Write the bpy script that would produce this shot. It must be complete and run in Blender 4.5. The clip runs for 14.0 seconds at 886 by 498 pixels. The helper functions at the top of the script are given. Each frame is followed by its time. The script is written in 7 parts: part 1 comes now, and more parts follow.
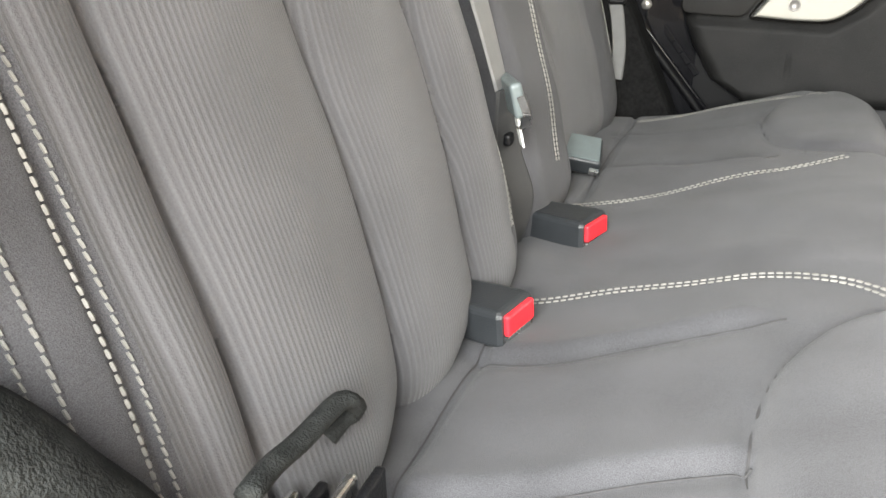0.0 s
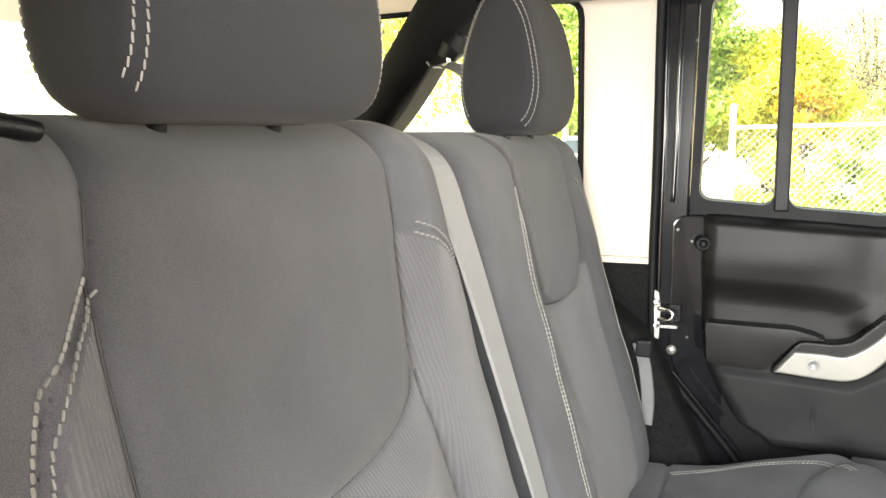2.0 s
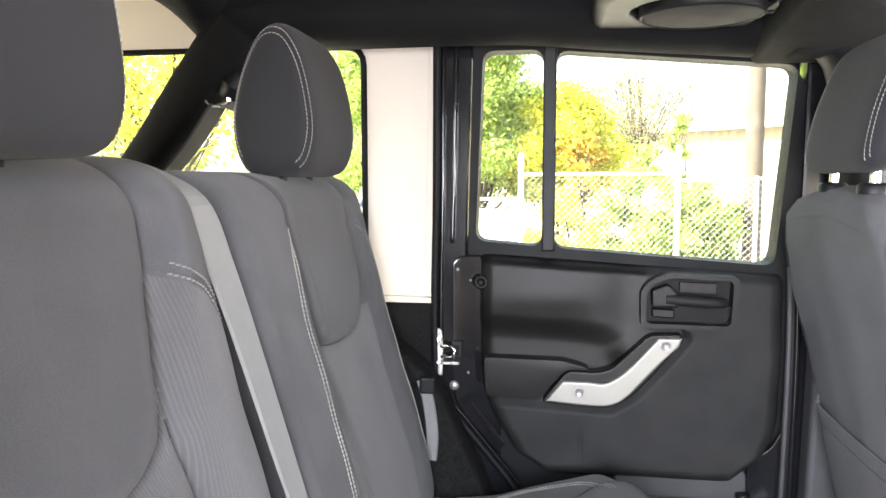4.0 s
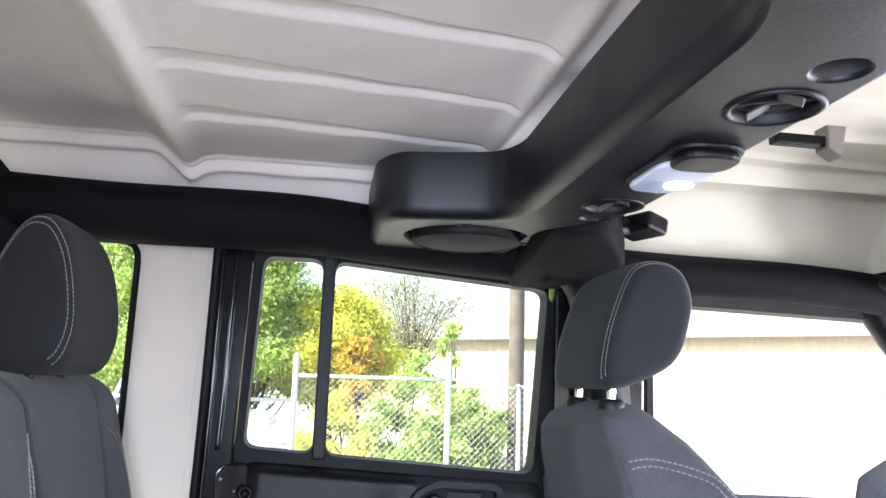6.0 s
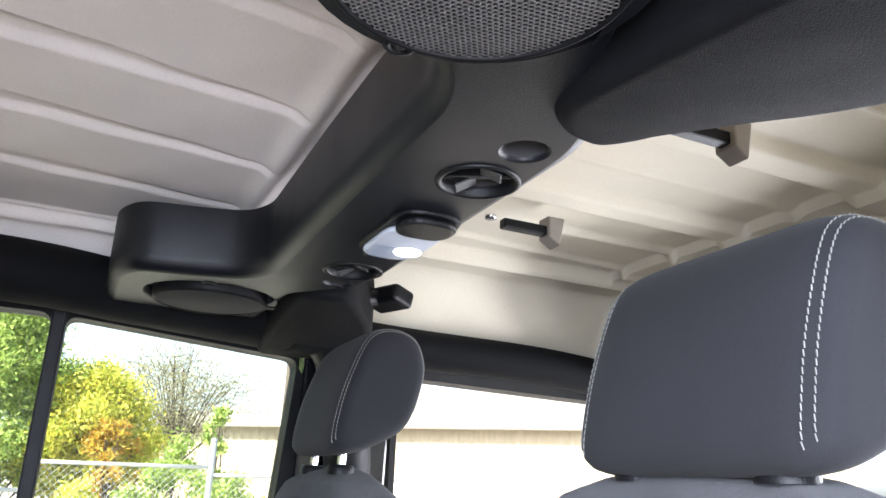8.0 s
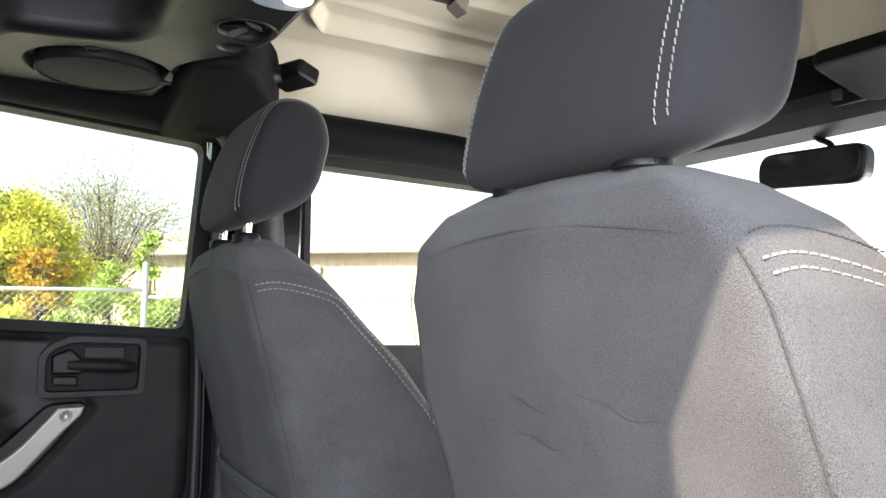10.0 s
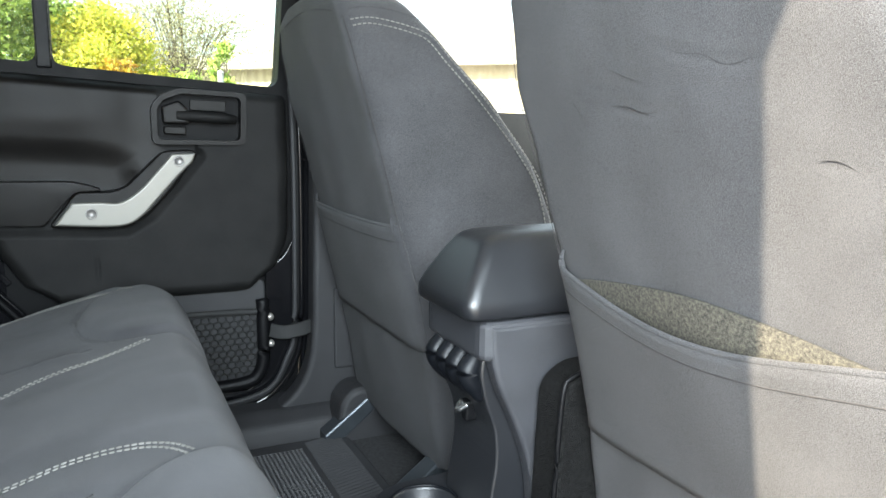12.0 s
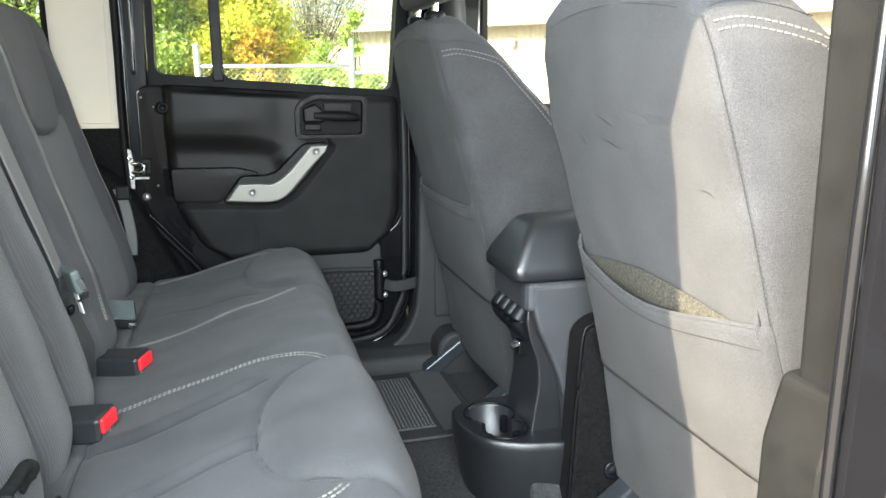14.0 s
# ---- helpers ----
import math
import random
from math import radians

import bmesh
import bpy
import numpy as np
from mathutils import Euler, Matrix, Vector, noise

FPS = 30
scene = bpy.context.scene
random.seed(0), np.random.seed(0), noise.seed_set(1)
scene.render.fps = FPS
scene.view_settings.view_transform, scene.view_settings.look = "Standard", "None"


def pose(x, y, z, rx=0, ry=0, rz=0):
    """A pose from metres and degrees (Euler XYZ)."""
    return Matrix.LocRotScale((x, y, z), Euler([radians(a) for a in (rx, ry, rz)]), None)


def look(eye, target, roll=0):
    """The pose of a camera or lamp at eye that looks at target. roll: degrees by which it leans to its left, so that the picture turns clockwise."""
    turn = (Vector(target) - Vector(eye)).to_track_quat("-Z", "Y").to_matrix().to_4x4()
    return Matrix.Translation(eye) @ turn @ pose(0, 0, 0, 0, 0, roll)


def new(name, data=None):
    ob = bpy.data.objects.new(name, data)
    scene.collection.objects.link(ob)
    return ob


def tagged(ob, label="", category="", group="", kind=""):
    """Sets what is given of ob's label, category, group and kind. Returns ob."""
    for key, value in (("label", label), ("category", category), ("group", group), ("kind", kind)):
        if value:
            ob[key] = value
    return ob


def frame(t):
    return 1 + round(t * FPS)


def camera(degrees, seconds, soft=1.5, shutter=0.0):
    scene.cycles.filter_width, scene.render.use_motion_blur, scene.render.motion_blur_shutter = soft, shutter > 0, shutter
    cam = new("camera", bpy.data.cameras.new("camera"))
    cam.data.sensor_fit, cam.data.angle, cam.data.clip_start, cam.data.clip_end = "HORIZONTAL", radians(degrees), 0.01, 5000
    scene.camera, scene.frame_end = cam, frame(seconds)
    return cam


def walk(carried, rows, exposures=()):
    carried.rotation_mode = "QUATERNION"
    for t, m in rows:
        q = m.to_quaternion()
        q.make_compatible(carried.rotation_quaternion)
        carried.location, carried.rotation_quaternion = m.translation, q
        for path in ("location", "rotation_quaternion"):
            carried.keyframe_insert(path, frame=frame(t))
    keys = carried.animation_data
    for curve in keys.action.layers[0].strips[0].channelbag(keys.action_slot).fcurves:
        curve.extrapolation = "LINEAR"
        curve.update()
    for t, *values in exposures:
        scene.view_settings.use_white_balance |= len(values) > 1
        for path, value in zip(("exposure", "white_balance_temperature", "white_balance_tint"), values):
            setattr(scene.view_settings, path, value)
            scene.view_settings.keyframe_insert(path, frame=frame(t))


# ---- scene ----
cam = camera(61.4, 14.0)
PATH = [
    (0, (0.174, -0.679, 0.71), (-0.521, 1.012, -0.1), -1.6),
    (0.5, (0.165, -0.672, 0.789), (-0.614, 1.049, 0.133), -2.0),
    (1, (0.158, -0.678, 0.85), (-0.662, 1.075, 0.345), -1.7),
    (1.5, (0.151, -0.682, 0.907), (-0.671, 1.101, 0.527), -1.4),
    (2, (0.137, -0.675, 0.956), (-0.639, 1.145, 0.66), -1.1),
    (2.2, (0.138, -0.673, 0.97), (-0.613, 1.16, 0.693), -1.0),
    (4.3, (0.187, -0.669, 0.953), (-0.011, 1.314, 0.79), 0.2),
    (4.5, (0.195, -0.666, 0.953), (0.05, 1.324, 0.818), 0.4),
    (5, (0.199, -0.665, 0.953), (0.216, 1.335, 0.952), 1.0),
    (5.5, (0.189, -0.675, 0.951), (0.348, 1.31, 1.129), 1.5),
    (6, (0.176, -0.693, 0.962), (0.467, 1.254, 1.317), 1.9),
    (6.5, (0.186, -0.698, 0.956), (0.608, 1.189, 1.465), 2.5),
    (7, (0.202, -0.707, 0.954), (0.76, 1.117, 1.555), 2.4),
    (7.2, (0.207, -0.713, 0.947), (0.821, 1.082, 1.579), 2.4),
    (9.3, (0.279, -0.726, 0.885), (1.267, 0.974, 1.25), 1.1),
    (9.5, (0.282, -0.724, 0.871), (1.281, 0.982, 1.177), 0.9),
    (10, (0.285, -0.724, 0.843), (1.29, 0.998, 1.0), 0.5),
    (10.5, (0.278, -0.723, 0.81), (1.265, 1.017, 0.819), 0.4),
    (11, (0.27, -0.728, 0.779), (1.227, 1.024, 0.659), 0.4),
    (11.5, (0.26, -0.741, 0.748), (1.169, 1.025, 0.512), 0.5),
    (12, (0.236, -0.761, 0.728), (1.075, 1.025, 0.403), 0.6),
    (12.5, (0.219, -0.799, 0.728), (0.971, 1.013, 0.338), 0.5),
    (13, (0.216, -0.89, 0.748), (0.864, 0.953, 0.321), 0.2),
    (13.5, (0.218, -0.999, 0.78), (0.792, 0.865, 0.339), 0.0),
    (14, (0.199, -1.089, 0.817), (0.719, 0.792, 0.38), -0.2),
]
EXPOSURES = [(0.0, 3.35, 8100, 13), (1.0, 3.45, 8000, 13), (2.2, 3.68, 7800, 14), (4.3, 3.2, 6900, 19), (5.5, 2.5, 6250, 20), (7.2, 2.4, 6000, 19), (9.3, 1.98, 6900, 18), (10.5, 2.0, 6900, 12), (12.0, 2.55, 6800, 7), (14.0, 2.5, 7000, 6)]
walk(cam, [(t, look(eye, target, roll)) for t, eye, target, roll in PATH], EXPOSURES)

# world, sun and daylight
SUN_TO = Vector((-0.86, -0.36, 0.62)).normalized()
world = bpy.data.worlds.new("world")
scene.world = world
world.use_nodes = True
wn = world.node_tree.nodes
sky = wn.new("ShaderNodeTexSky")
sky.sky_type = "NISHITA"
sky.sun_disc = False
sky.sun_elevation = math.asin(SUN_TO.z)
sky.sun_rotation = math.atan2(SUN_TO.x, SUN_TO.y)
sky.air_density, sky.dust_density, sky.ozone_density = 0.9, 2.5, 1.0
haze = wn.new("ShaderNodeHueSaturation")
haze.inputs["Saturation"].default_value, haze.inputs["Value"].default_value = 0.55, 1.12
world.node_tree.links.new(sky.outputs[0], haze.inputs["Color"])
world.node_tree.links.new(haze.outputs[0], wn["Background"].inputs[0])
wn["Background"].inputs[1].default_value = 0.12
sun = new("sun", bpy.data.lights.new("sun", "SUN"))
sun.data.energy, sun.data.angle, sun.data.color = 4.9, radians(0.6), (1.0, 0.88, 0.72)
sun.matrix_world = look(SUN_TO * 40, (0, 0, 0))
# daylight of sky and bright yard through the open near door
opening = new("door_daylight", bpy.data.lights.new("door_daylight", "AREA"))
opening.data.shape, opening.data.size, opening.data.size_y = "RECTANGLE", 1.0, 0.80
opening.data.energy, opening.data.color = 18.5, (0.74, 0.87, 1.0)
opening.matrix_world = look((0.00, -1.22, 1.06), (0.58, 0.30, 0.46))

# daylight through the windscreen
front_light = new("windscreen_daylight", bpy.data.lights.new("windscreen_daylight", "AREA"))
front_light.data.shape, front_light.data.size, front_light.data.size_y = "RECTANGLE", 1.2, 0.30
front_light.data.energy, front_light.data.color = 8.0, (0.92, 0.97, 1.0)
front_light.matrix_world = look((1.52, 0.04, 0.88), (0.55, 0.04, 0.44))

YC = 0.04          # middle of the car
FLOOR = 0.12       # cabin floor
GROUND = -0.55


# ---------- materials ----------
def material(name, base, rough=0.6, metal=0.0, vary=0.15, scale=30.0, bump=0.1, fine=400.0, dirt=None, sheen=0.0, coat=0.0, bump_dist=0.002, speck=0.35, spec=0.5):
    """A plain surface with two scales of variation in colour, roughness and relief."""
    m = bpy.data.materials.new(name)
    m.use_nodes = True
    n, l = m.node_tree.nodes, m.node_tree.links
    b = n["Principled BSDF"]
    b.inputs["Metallic"].default_value = metal
    b.inputs["Sheen Weight"].default_value = sheen
    b.inputs["Coat Weight"].default_value = coat
    b.inputs["Specular IOR Level"].default_value = spec
    co = n.new("ShaderNodeTexCoord")
    big = n.new("ShaderNodeTexNoise")
    big.inputs["Scale"].default_value, big.inputs["Detail"].default_value = scale, 5
    small = n.new("ShaderNodeTexNoise")
    small.inputs["Scale"].default_value, small.inputs["Detail"].default_value = fine, 3
    l.new(co.outputs["Object"], big.inputs["Vector"])
    l.new(co.outputs["Object"], small.inputs["Vector"])
    ramp = n.new("ShaderNodeValToRGB")
    dark = [c * (1 - vary) for c in base]
    light = [min(1, c * (1 + vary)) for c in (dirt or base)]
    ramp.color_ramp.elements[0].color, ramp.color_ramp.elements[1].color = (*dark, 1), (*light, 1)
    ramp.color_ramp.elements[0].position, ramp.color_ramp.elements[1].position = 0.36, 0.64
    mix = n.new("ShaderNodeMath")
    mix.operation = "MULTIPLY_ADD"
    l.new(small.outputs[0], mix.inputs[0])
    mix.inputs[1].default_value = speck
    half = n.new("ShaderNodeMath")
    half.operation = "MULTIPLY_ADD"
    l.new(big.outputs[0], half.inputs[0])
    half.inputs[1].default_value, half.inputs[2].default_value = 1 - speck, 0.0
    l.new(half.outputs[0], mix.inputs[2])
    l.new(mix.outputs[0], ramp.inputs[0])
    l.new(ramp.outputs[0], b.inputs["Base Color"])
    r = n.new("ShaderNodeMapRange")
    r.inputs["To Min"].default_value, r.inputs["To Max"].default_value = max(0.02, rough - 0.1), min(1, rough + 0.1)
    l.new(big.outputs[0], r.inputs["Value"])
    l.new(r.outputs[0], b.inputs["Roughness"])
    if bump:
        bp = n.new("ShaderNodeBump")
        bp.inputs["Strength"].default_value, bp.inputs["Distance"].default_value = bump, bump_dist
        l.new(small.outputs[0], bp.inputs["Height"])
        l.new(bp.outputs[0], b.inputs["Normal"])
    return m


def ribbed(name, base, axis=1, pitch=0.0075, depth=0.5, light=1.9):
    """Seat cloth woven with fine raised cords across one axis."""
    m = material(name, base, 0.9, 0, 0.2, 14, 0.25, 900, sheen=0.15)
    n, l = m.node_tree.nodes, m.node_tree.links
    b = n["Principled BSDF"]
    co = n.new("ShaderNodeTexCoord")
    warp = n.new("ShaderNodeTexNoise")
    warp.inputs["Scale"].default_value = 5
    l.new(co.outputs["Object"], warp.inputs["Vector"])
    sep = n.new("ShaderNodeSeparateXYZ")
    l.new(co.outputs["Object"], sep.inputs[0])
    a = n.new("ShaderNodeMath")
    a.operation = "MULTIPLY_ADD"
    l.new(warp.outputs[0], a.inputs[0])
    a.inputs[1].default_value = 0.006
    l.new(sep.outputs[axis], a.inputs[2])
    k = n.new("ShaderNodeMath")
    k.operation = "MULTIPLY"
    l.new(a.outputs[0], k.inputs[0])
    k.inputs[1].default_value = 2 * math.pi / pitch
    s = n.new("ShaderNodeMath")
    s.operation = "SINE"
    l.new(k.outputs[0], s.inputs[0])
    bp = n.new("ShaderNodeBump")
    bp.inputs["Strength"].default_value, bp.inputs["Distance"].default_value = depth, 0.0015
    l.new(s.outputs[0], bp.inputs["Height"])
    old = b.inputs["Normal"].links[0].from_socket
    l.new(old, bp.inputs["Normal"])
    l.new(bp.outputs[0], b.inputs["Normal"])
    # the colour follows the cords: lighter on crests, darker in grooves
    src = b.inputs["Base Color"].links[0].from_socket
    up = n.new("ShaderNodeMapRange")
    up.inputs["From Min"].default_value, up.inputs["From Max"].default_value = -0.2, 1.0
    l.new(s.outputs[0], up.inputs["Value"])
    mx = n.new("ShaderNodeMix")
    mx.data_type = "RGBA"
    mx.blend_type = "MULTIPLY"
    mx.inputs[0].default_value = 1.0
    tint = n.new("ShaderNodeMapRange")
    tint.inputs["To Min"].default_value, tint.inputs["To Max"].default_value = 0.85, light
    l.new(up.outputs[0], tint.inputs["Value"])
    comb = n.new("ShaderNodeCombineColor")
    for i in range(3):
        l.new(tint.outputs[0], comb.inputs[i])
    l.new(src, mx.inputs[6])
    l.new(comb.outputs[0], mx.inputs[7])
    l.new(mx.outputs[2], b.inputs["Base Color"])
    return m


def glass(name, tint=(0.95, 0.98, 0.96), rough=0.0, dusty=0.0):
    """Thin clear glazing: mostly see-through, with a Fresnel gloss and a film of dust."""
    m = bpy.data.materials.new(name)
    m.use_nodes = True
    n, l = m.node_tree.nodes, m.node_tree.links
    n.remove(n["Principled BSDF"])
    t, g, f, mx = n.new("ShaderNodeBsdfTransparent"), n.new("ShaderNodeBsdfGlossy"), n.new("ShaderNodeFresnel"), n.new("ShaderNodeMixShader")
    t.inputs[0].default_value = (*tint, 1)
    g.inputs["Roughness"].default_value = rough
    f.inputs[0].default_value = 1.05
    l.new(f.outputs[0], mx.inputs[0])
    l.new(t.outputs[0], mx.inputs[1])
    l.new(g.outputs[0], mx.inputs[2])
    if dusty:
        dust, veil = n.new("ShaderNodeBsdfTranslucent"), n.new("ShaderNodeMixShader")
        dust.inputs[0].default_value = (0.8, 0.8, 0.78, 1)
        veil.inputs[0].default_value = dusty
        l.new(mx.outputs[0], veil.inputs[1])
        l.new(dust.outputs[0], veil.inputs[2])
        l.new(veil.outputs[0], n["Material Output"].inputs[0])
    else:
        l.new(mx.outputs[0], n["Material Output"].inputs[0])
    return m


def glow(name, colour, power):
    m = bpy.data.materials.new(name)
    m.use_nodes = True
    b = m.node_tree.nodes["Principled BSDF"]
    b.inputs["Base Color"].default_value = (*colour, 1)
    b.inputs["Emission Color"].default_value = (*colour, 1)
    b.inputs["Emission Strength"].default_value = power
    return m


CLOTH = material("seat_cloth", (0.0450, 0.0450, 0.0485), 0.92, vary=0.42, scale=12, bump=0.4, fine=1600, sheen=0.08, speck=0.60, spec=0.2)
CLOTH_FRONT = material("front_seat_cloth", (0.0425, 0.0425, 0.0455), 0.92, vary=0.55, scale=12, bump=0.75, fine=1250, sheen=0.08, speck=0.76, spec=0.2)
# shade on the head restraints is put into this darker seat cloth
CLOTH_HEAD_SHADED = material("head_restraint_cloth_shaded", (0.0128, 0.0128, 0.0147), 0.9, vary=0.22, scale=16, bump=0.3, fine=1500, sheen=0.04, speck=0.7, spec=0.15)
CLOTH_DARK = material("seat_cloth_dark", (0.0325, 0.0318, 0.0335), 0.92, vary=0.32, scale=16, bump=0.3, fine=1500, sheen=0.1, speck=0.7, spec=0.2)
CLOTH_RIB = ribbed("seat_cloth_ribbed", (0.0425, 0.0417, 0.0440), 1, 0.0035, 0.24, 1.16)
CORD = material("seam_cord", (0.045, 0.043, 0.043), 0.9, vary=0.2, fine=2000)
THREAD = material("pale_thread", (0.145, 0.141, 0.132), 0.9, vary=0.3, fine=3000, spec=0.2)
SEAM = material("dark_seam", (0.022, 0.021, 0.022), 0.9)
POCKET_LINING = material("pocket_lining", (0.046, 0.042, 0.032), 1.0, vary=0.8, scale=380, bump=0.9, fine=1100)
PLASTIC = material("black_grained_plastic", (0.0042, 0.0043, 0.0050), 0.42, vary=0.12, scale=25, bump=0.3, fine=700, spec=0.2)
PLASTIC_SATIN = material("black_satin_plastic", (0.0042, 0.005, 0.0068), 0.42, vary=0.15, scale=12, bump=0.2, fine=600, spec=0.3)
PLASTIC_GREY = material("charcoal_grained_plastic", (0.030, 0.030, 0.032), 0.5, vary=0.12, scale=25, bump=0.45, fine=650, spec=0.35)
TRIM = material("door_trim_plastic", (0.0032, 0.0029, 0.0027), 0.40, vary=0.2, scale=9, bump=0.3, fine=800, dirt=(0.006, 0.0052, 0.0046), spec=0.22)
TRIM_SOFT = material("door_trim_soft", (0.0070, 0.0070, 0.0073), 0.60, vary=0.35, scale=12, bump=0.45, fine=800, dirt=(0.012, 0.0118, 0.0115), spec=0.22)
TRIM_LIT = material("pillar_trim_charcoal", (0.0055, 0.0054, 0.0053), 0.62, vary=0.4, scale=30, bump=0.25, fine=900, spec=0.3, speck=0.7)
PAINT = material("black_paint", (0.006, 0.006, 0.007), 0.14, vary=0.1, scale=6, bump=0.02, fine=200, coat=0.25, spec=0.4)
RUBBER = material("black_rubber", (0.0035, 0.0035, 0.004), 0.55, vary=0.1, spec=0.14)
RUBBER_MAT = material("floor_mat_rubber", (0.036, 0.036, 0.038), 0.55, vary=0.15, scale=30, bump=0.3)
# floor carpet again with a darker base, for sides, arches and console flap
CARPET_DARK = material("black_carpet_darkened", (0.009, 0.009, 0.009), 1.0, vary=0.5, scale=160, bump=0.9, fine=600, bump_dist=0.004, spec=0.1)
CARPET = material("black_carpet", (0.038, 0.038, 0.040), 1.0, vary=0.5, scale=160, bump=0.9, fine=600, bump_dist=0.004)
FELT = material("dark_grey_felt", (0.016, 0.0172, 0.0168), 1.0, vary=0.45, scale=120, bump=0.7, fine=700, bump_dist=0.003, spec=0.1)
CARPET_GREY = material("flecked_carpet", (0.03, 0.029, 0.028), 1.0, vary=0.6, scale=240, bump=0.9, fine=700, bump_dist=0.004)
PAD = material("roll_bar_padding", (0.0035, 0.0036, 0.0042), 0.8, vary=0.15, scale=40, bump=0.4, fine=900, spec=0.12)
WEB = material("belt_webbing_grey", (0.12, 0.12, 0.118), 0.7, vary=0.08, scale=60, bump=0.4, fine=1500)
ROOF_TAG = material("white_tag", (0.62, 0.62, 0.60), 0.7, vary=0.15, scale=200)
WEB_DARK = material("belt_webbing_black", (0.02, 0.02, 0.02), 0.75, vary=0.1, scale=60, bump=0.4, fine=1500)
BUCKLE = material("buckle_plastic", (0.018, 0.020, 0.022), 0.32, vary=0.12, scale=40, bump=0.25, fine=700, spec=0.4)
CONSOLE = material("console_plastic", (0.036, 0.037, 0.042), 0.38, vary=0.15, scale=25, bump=0.5, fine=1400, spec=0.5)
LID = material("console_lid_vinyl", (0.013, 0.0138, 0.016), 0.32, vary=0.15, scale=5, bump=0.2, fine=1000, spec=0.75)
TONGUE = material("grey_green_plastic", (0.09, 0.11, 0.112), 0.35, vary=0.15, scale=50, bump=0.15, fine=900, spec=0.5)
RED = material("red_button", (0.75, 0.02, 0.03), 0.4, vary=0.05)
STEEL = material("steel", (0.6, 0.6, 0.6), 0.25, 1.0, vary=0.08, scale=30, bump=0.03)
BRACKET = material("tan_bracket", (0.22, 0.19, 0.16), 0.6, vary=0.1)
RAIL = material("seat_rail_steel", (0.07, 0.08, 0.09), 0.32, 0.6, vary=0.15, scale=30, bump=0.1)
BARE_STEEL = material("worn_bare_steel", (0.42, 0.40, 0.37), 0.35, 0.7, vary=0.5, scale=90, bump=0.3, fine=500)
SILVER = material("silver_handle", (0.221, 0.213, 0.191), 0.42, 0.35, vary=0.05, scale=20, bump=0.12, fine=900)
SILVER_DULL = material("silver_screw_cap", (0.26, 0.25, 0.24), 0.4, 0.5, vary=0.1, scale=60, bump=0.1)
HARDTOP = material("white_hardtop", (0.76, 0.70, 0.66), 0.75, vary=0.05, scale=7, bump=0.2, fine=250)
HEADLINER = material("cream_roof_panel", (0.62, 0.565, 0.445), 0.75, vary=0.05, scale=7, bump=0.2, fine=250)
PILLAR_WHITE = material("white_pillar", (0.56, 0.51, 0.46), 0.6, vary=0.10, scale=6, bump=0.1, dirt=(0.52, 0.46, 0.39))
GLASS = glass("window_glass")
GLASS_TINT = glass("tinted_rear_glass", (0.84, 0.90, 0.85), 0.0, 0.010)
GRILLE = material("speaker_grille", (0.080, 0.078, 0.075), 0.45, 0.5, vary=0.1)
LENS = glass("lamp_lens", (0.95, 0.97, 1.0), 0.15)
LENS_LIT = glow("lit_lens", (0.30, 0.33, 0.37), 0.10)
LAMP_ON = glow("lamp_bulb", (0.85, 0.93, 1.0), 2.5)
MIRROR = material("mirror", (0.9, 0.9, 0.9), 0.03, 1.0, vary=0.0, bump=0)


# ---------- builders ----------
def link(name, verts, faces, mat, parent=None, smooth=True, label="", slots=None):
    me = bpy.data.meshes.new(name)
    me.from_pydata([tuple(map(float, v)) for v in verts], [], [tuple(map(int, f)) for f in faces])
    for m in mat if isinstance(mat, (list, tuple)) else [mat]:
        me.materials.append(m)
    if smooth:
        me.polygons.foreach_set("use_smooth", [True] * len(me.polygons))
    if slots is not None:
        me.polygons.foreach_set("material_index", [int(s) for s in slots])
    ob = new(name, me)
    if parent is not None:
        ob.parent = parent
    if label:
        tagged(ob, label)
    return ob


def part(name, bm, mat, parent=None, label="", smooth=False):
    me = bpy.data.meshes.new(name)
    bmesh.ops.recalc_face_normals(bm, faces=bm.faces)
    bm.to_mesh(me)
    bm.free()
    me.materials.append(mat)
    if smooth:
        me.polygons.foreach_set("use_smooth", [True] * len(me.polygons))
    ob = new(name, me)
    if parent is not None:
        ob.parent = parent
    if label:
        tagged(ob, label)
    return ob


def thing(name, label, category, group="", kind=""):
    return tagged(new(name), label, category, group, kind)


def soften(bm, bevel, seg=2, angle=0.5):
    edges = [e for e in bm.edges if len(e.link_faces) == 2 and e.calc_face_angle(0) > angle]
    if bevel and edges:
        bmesh.ops.bevel(bm, geom=edges, offset=bevel, segments=seg, profile=0.5, affect="EDGES", clamp_overlap=True)
    return bm


def box(name, lo, hi, mat, parent=None, bevel=0.004, label="", seg=2, turn=None):
    bm = bmesh.new()
    bmesh.ops.create_cube(bm, size=1)
    lo, hi = Vector(lo), Vector(hi)
    for v in bm.verts:
        v.co = Vector([(lo[i] + hi[i]) / 2 + v.co[i] * (hi[i] - lo[i]) for i in range(3)])
    soften(bm, bevel, seg)
    if turn is not None:
        bm.transform(turn)
    return part(name, bm, mat, parent, label)


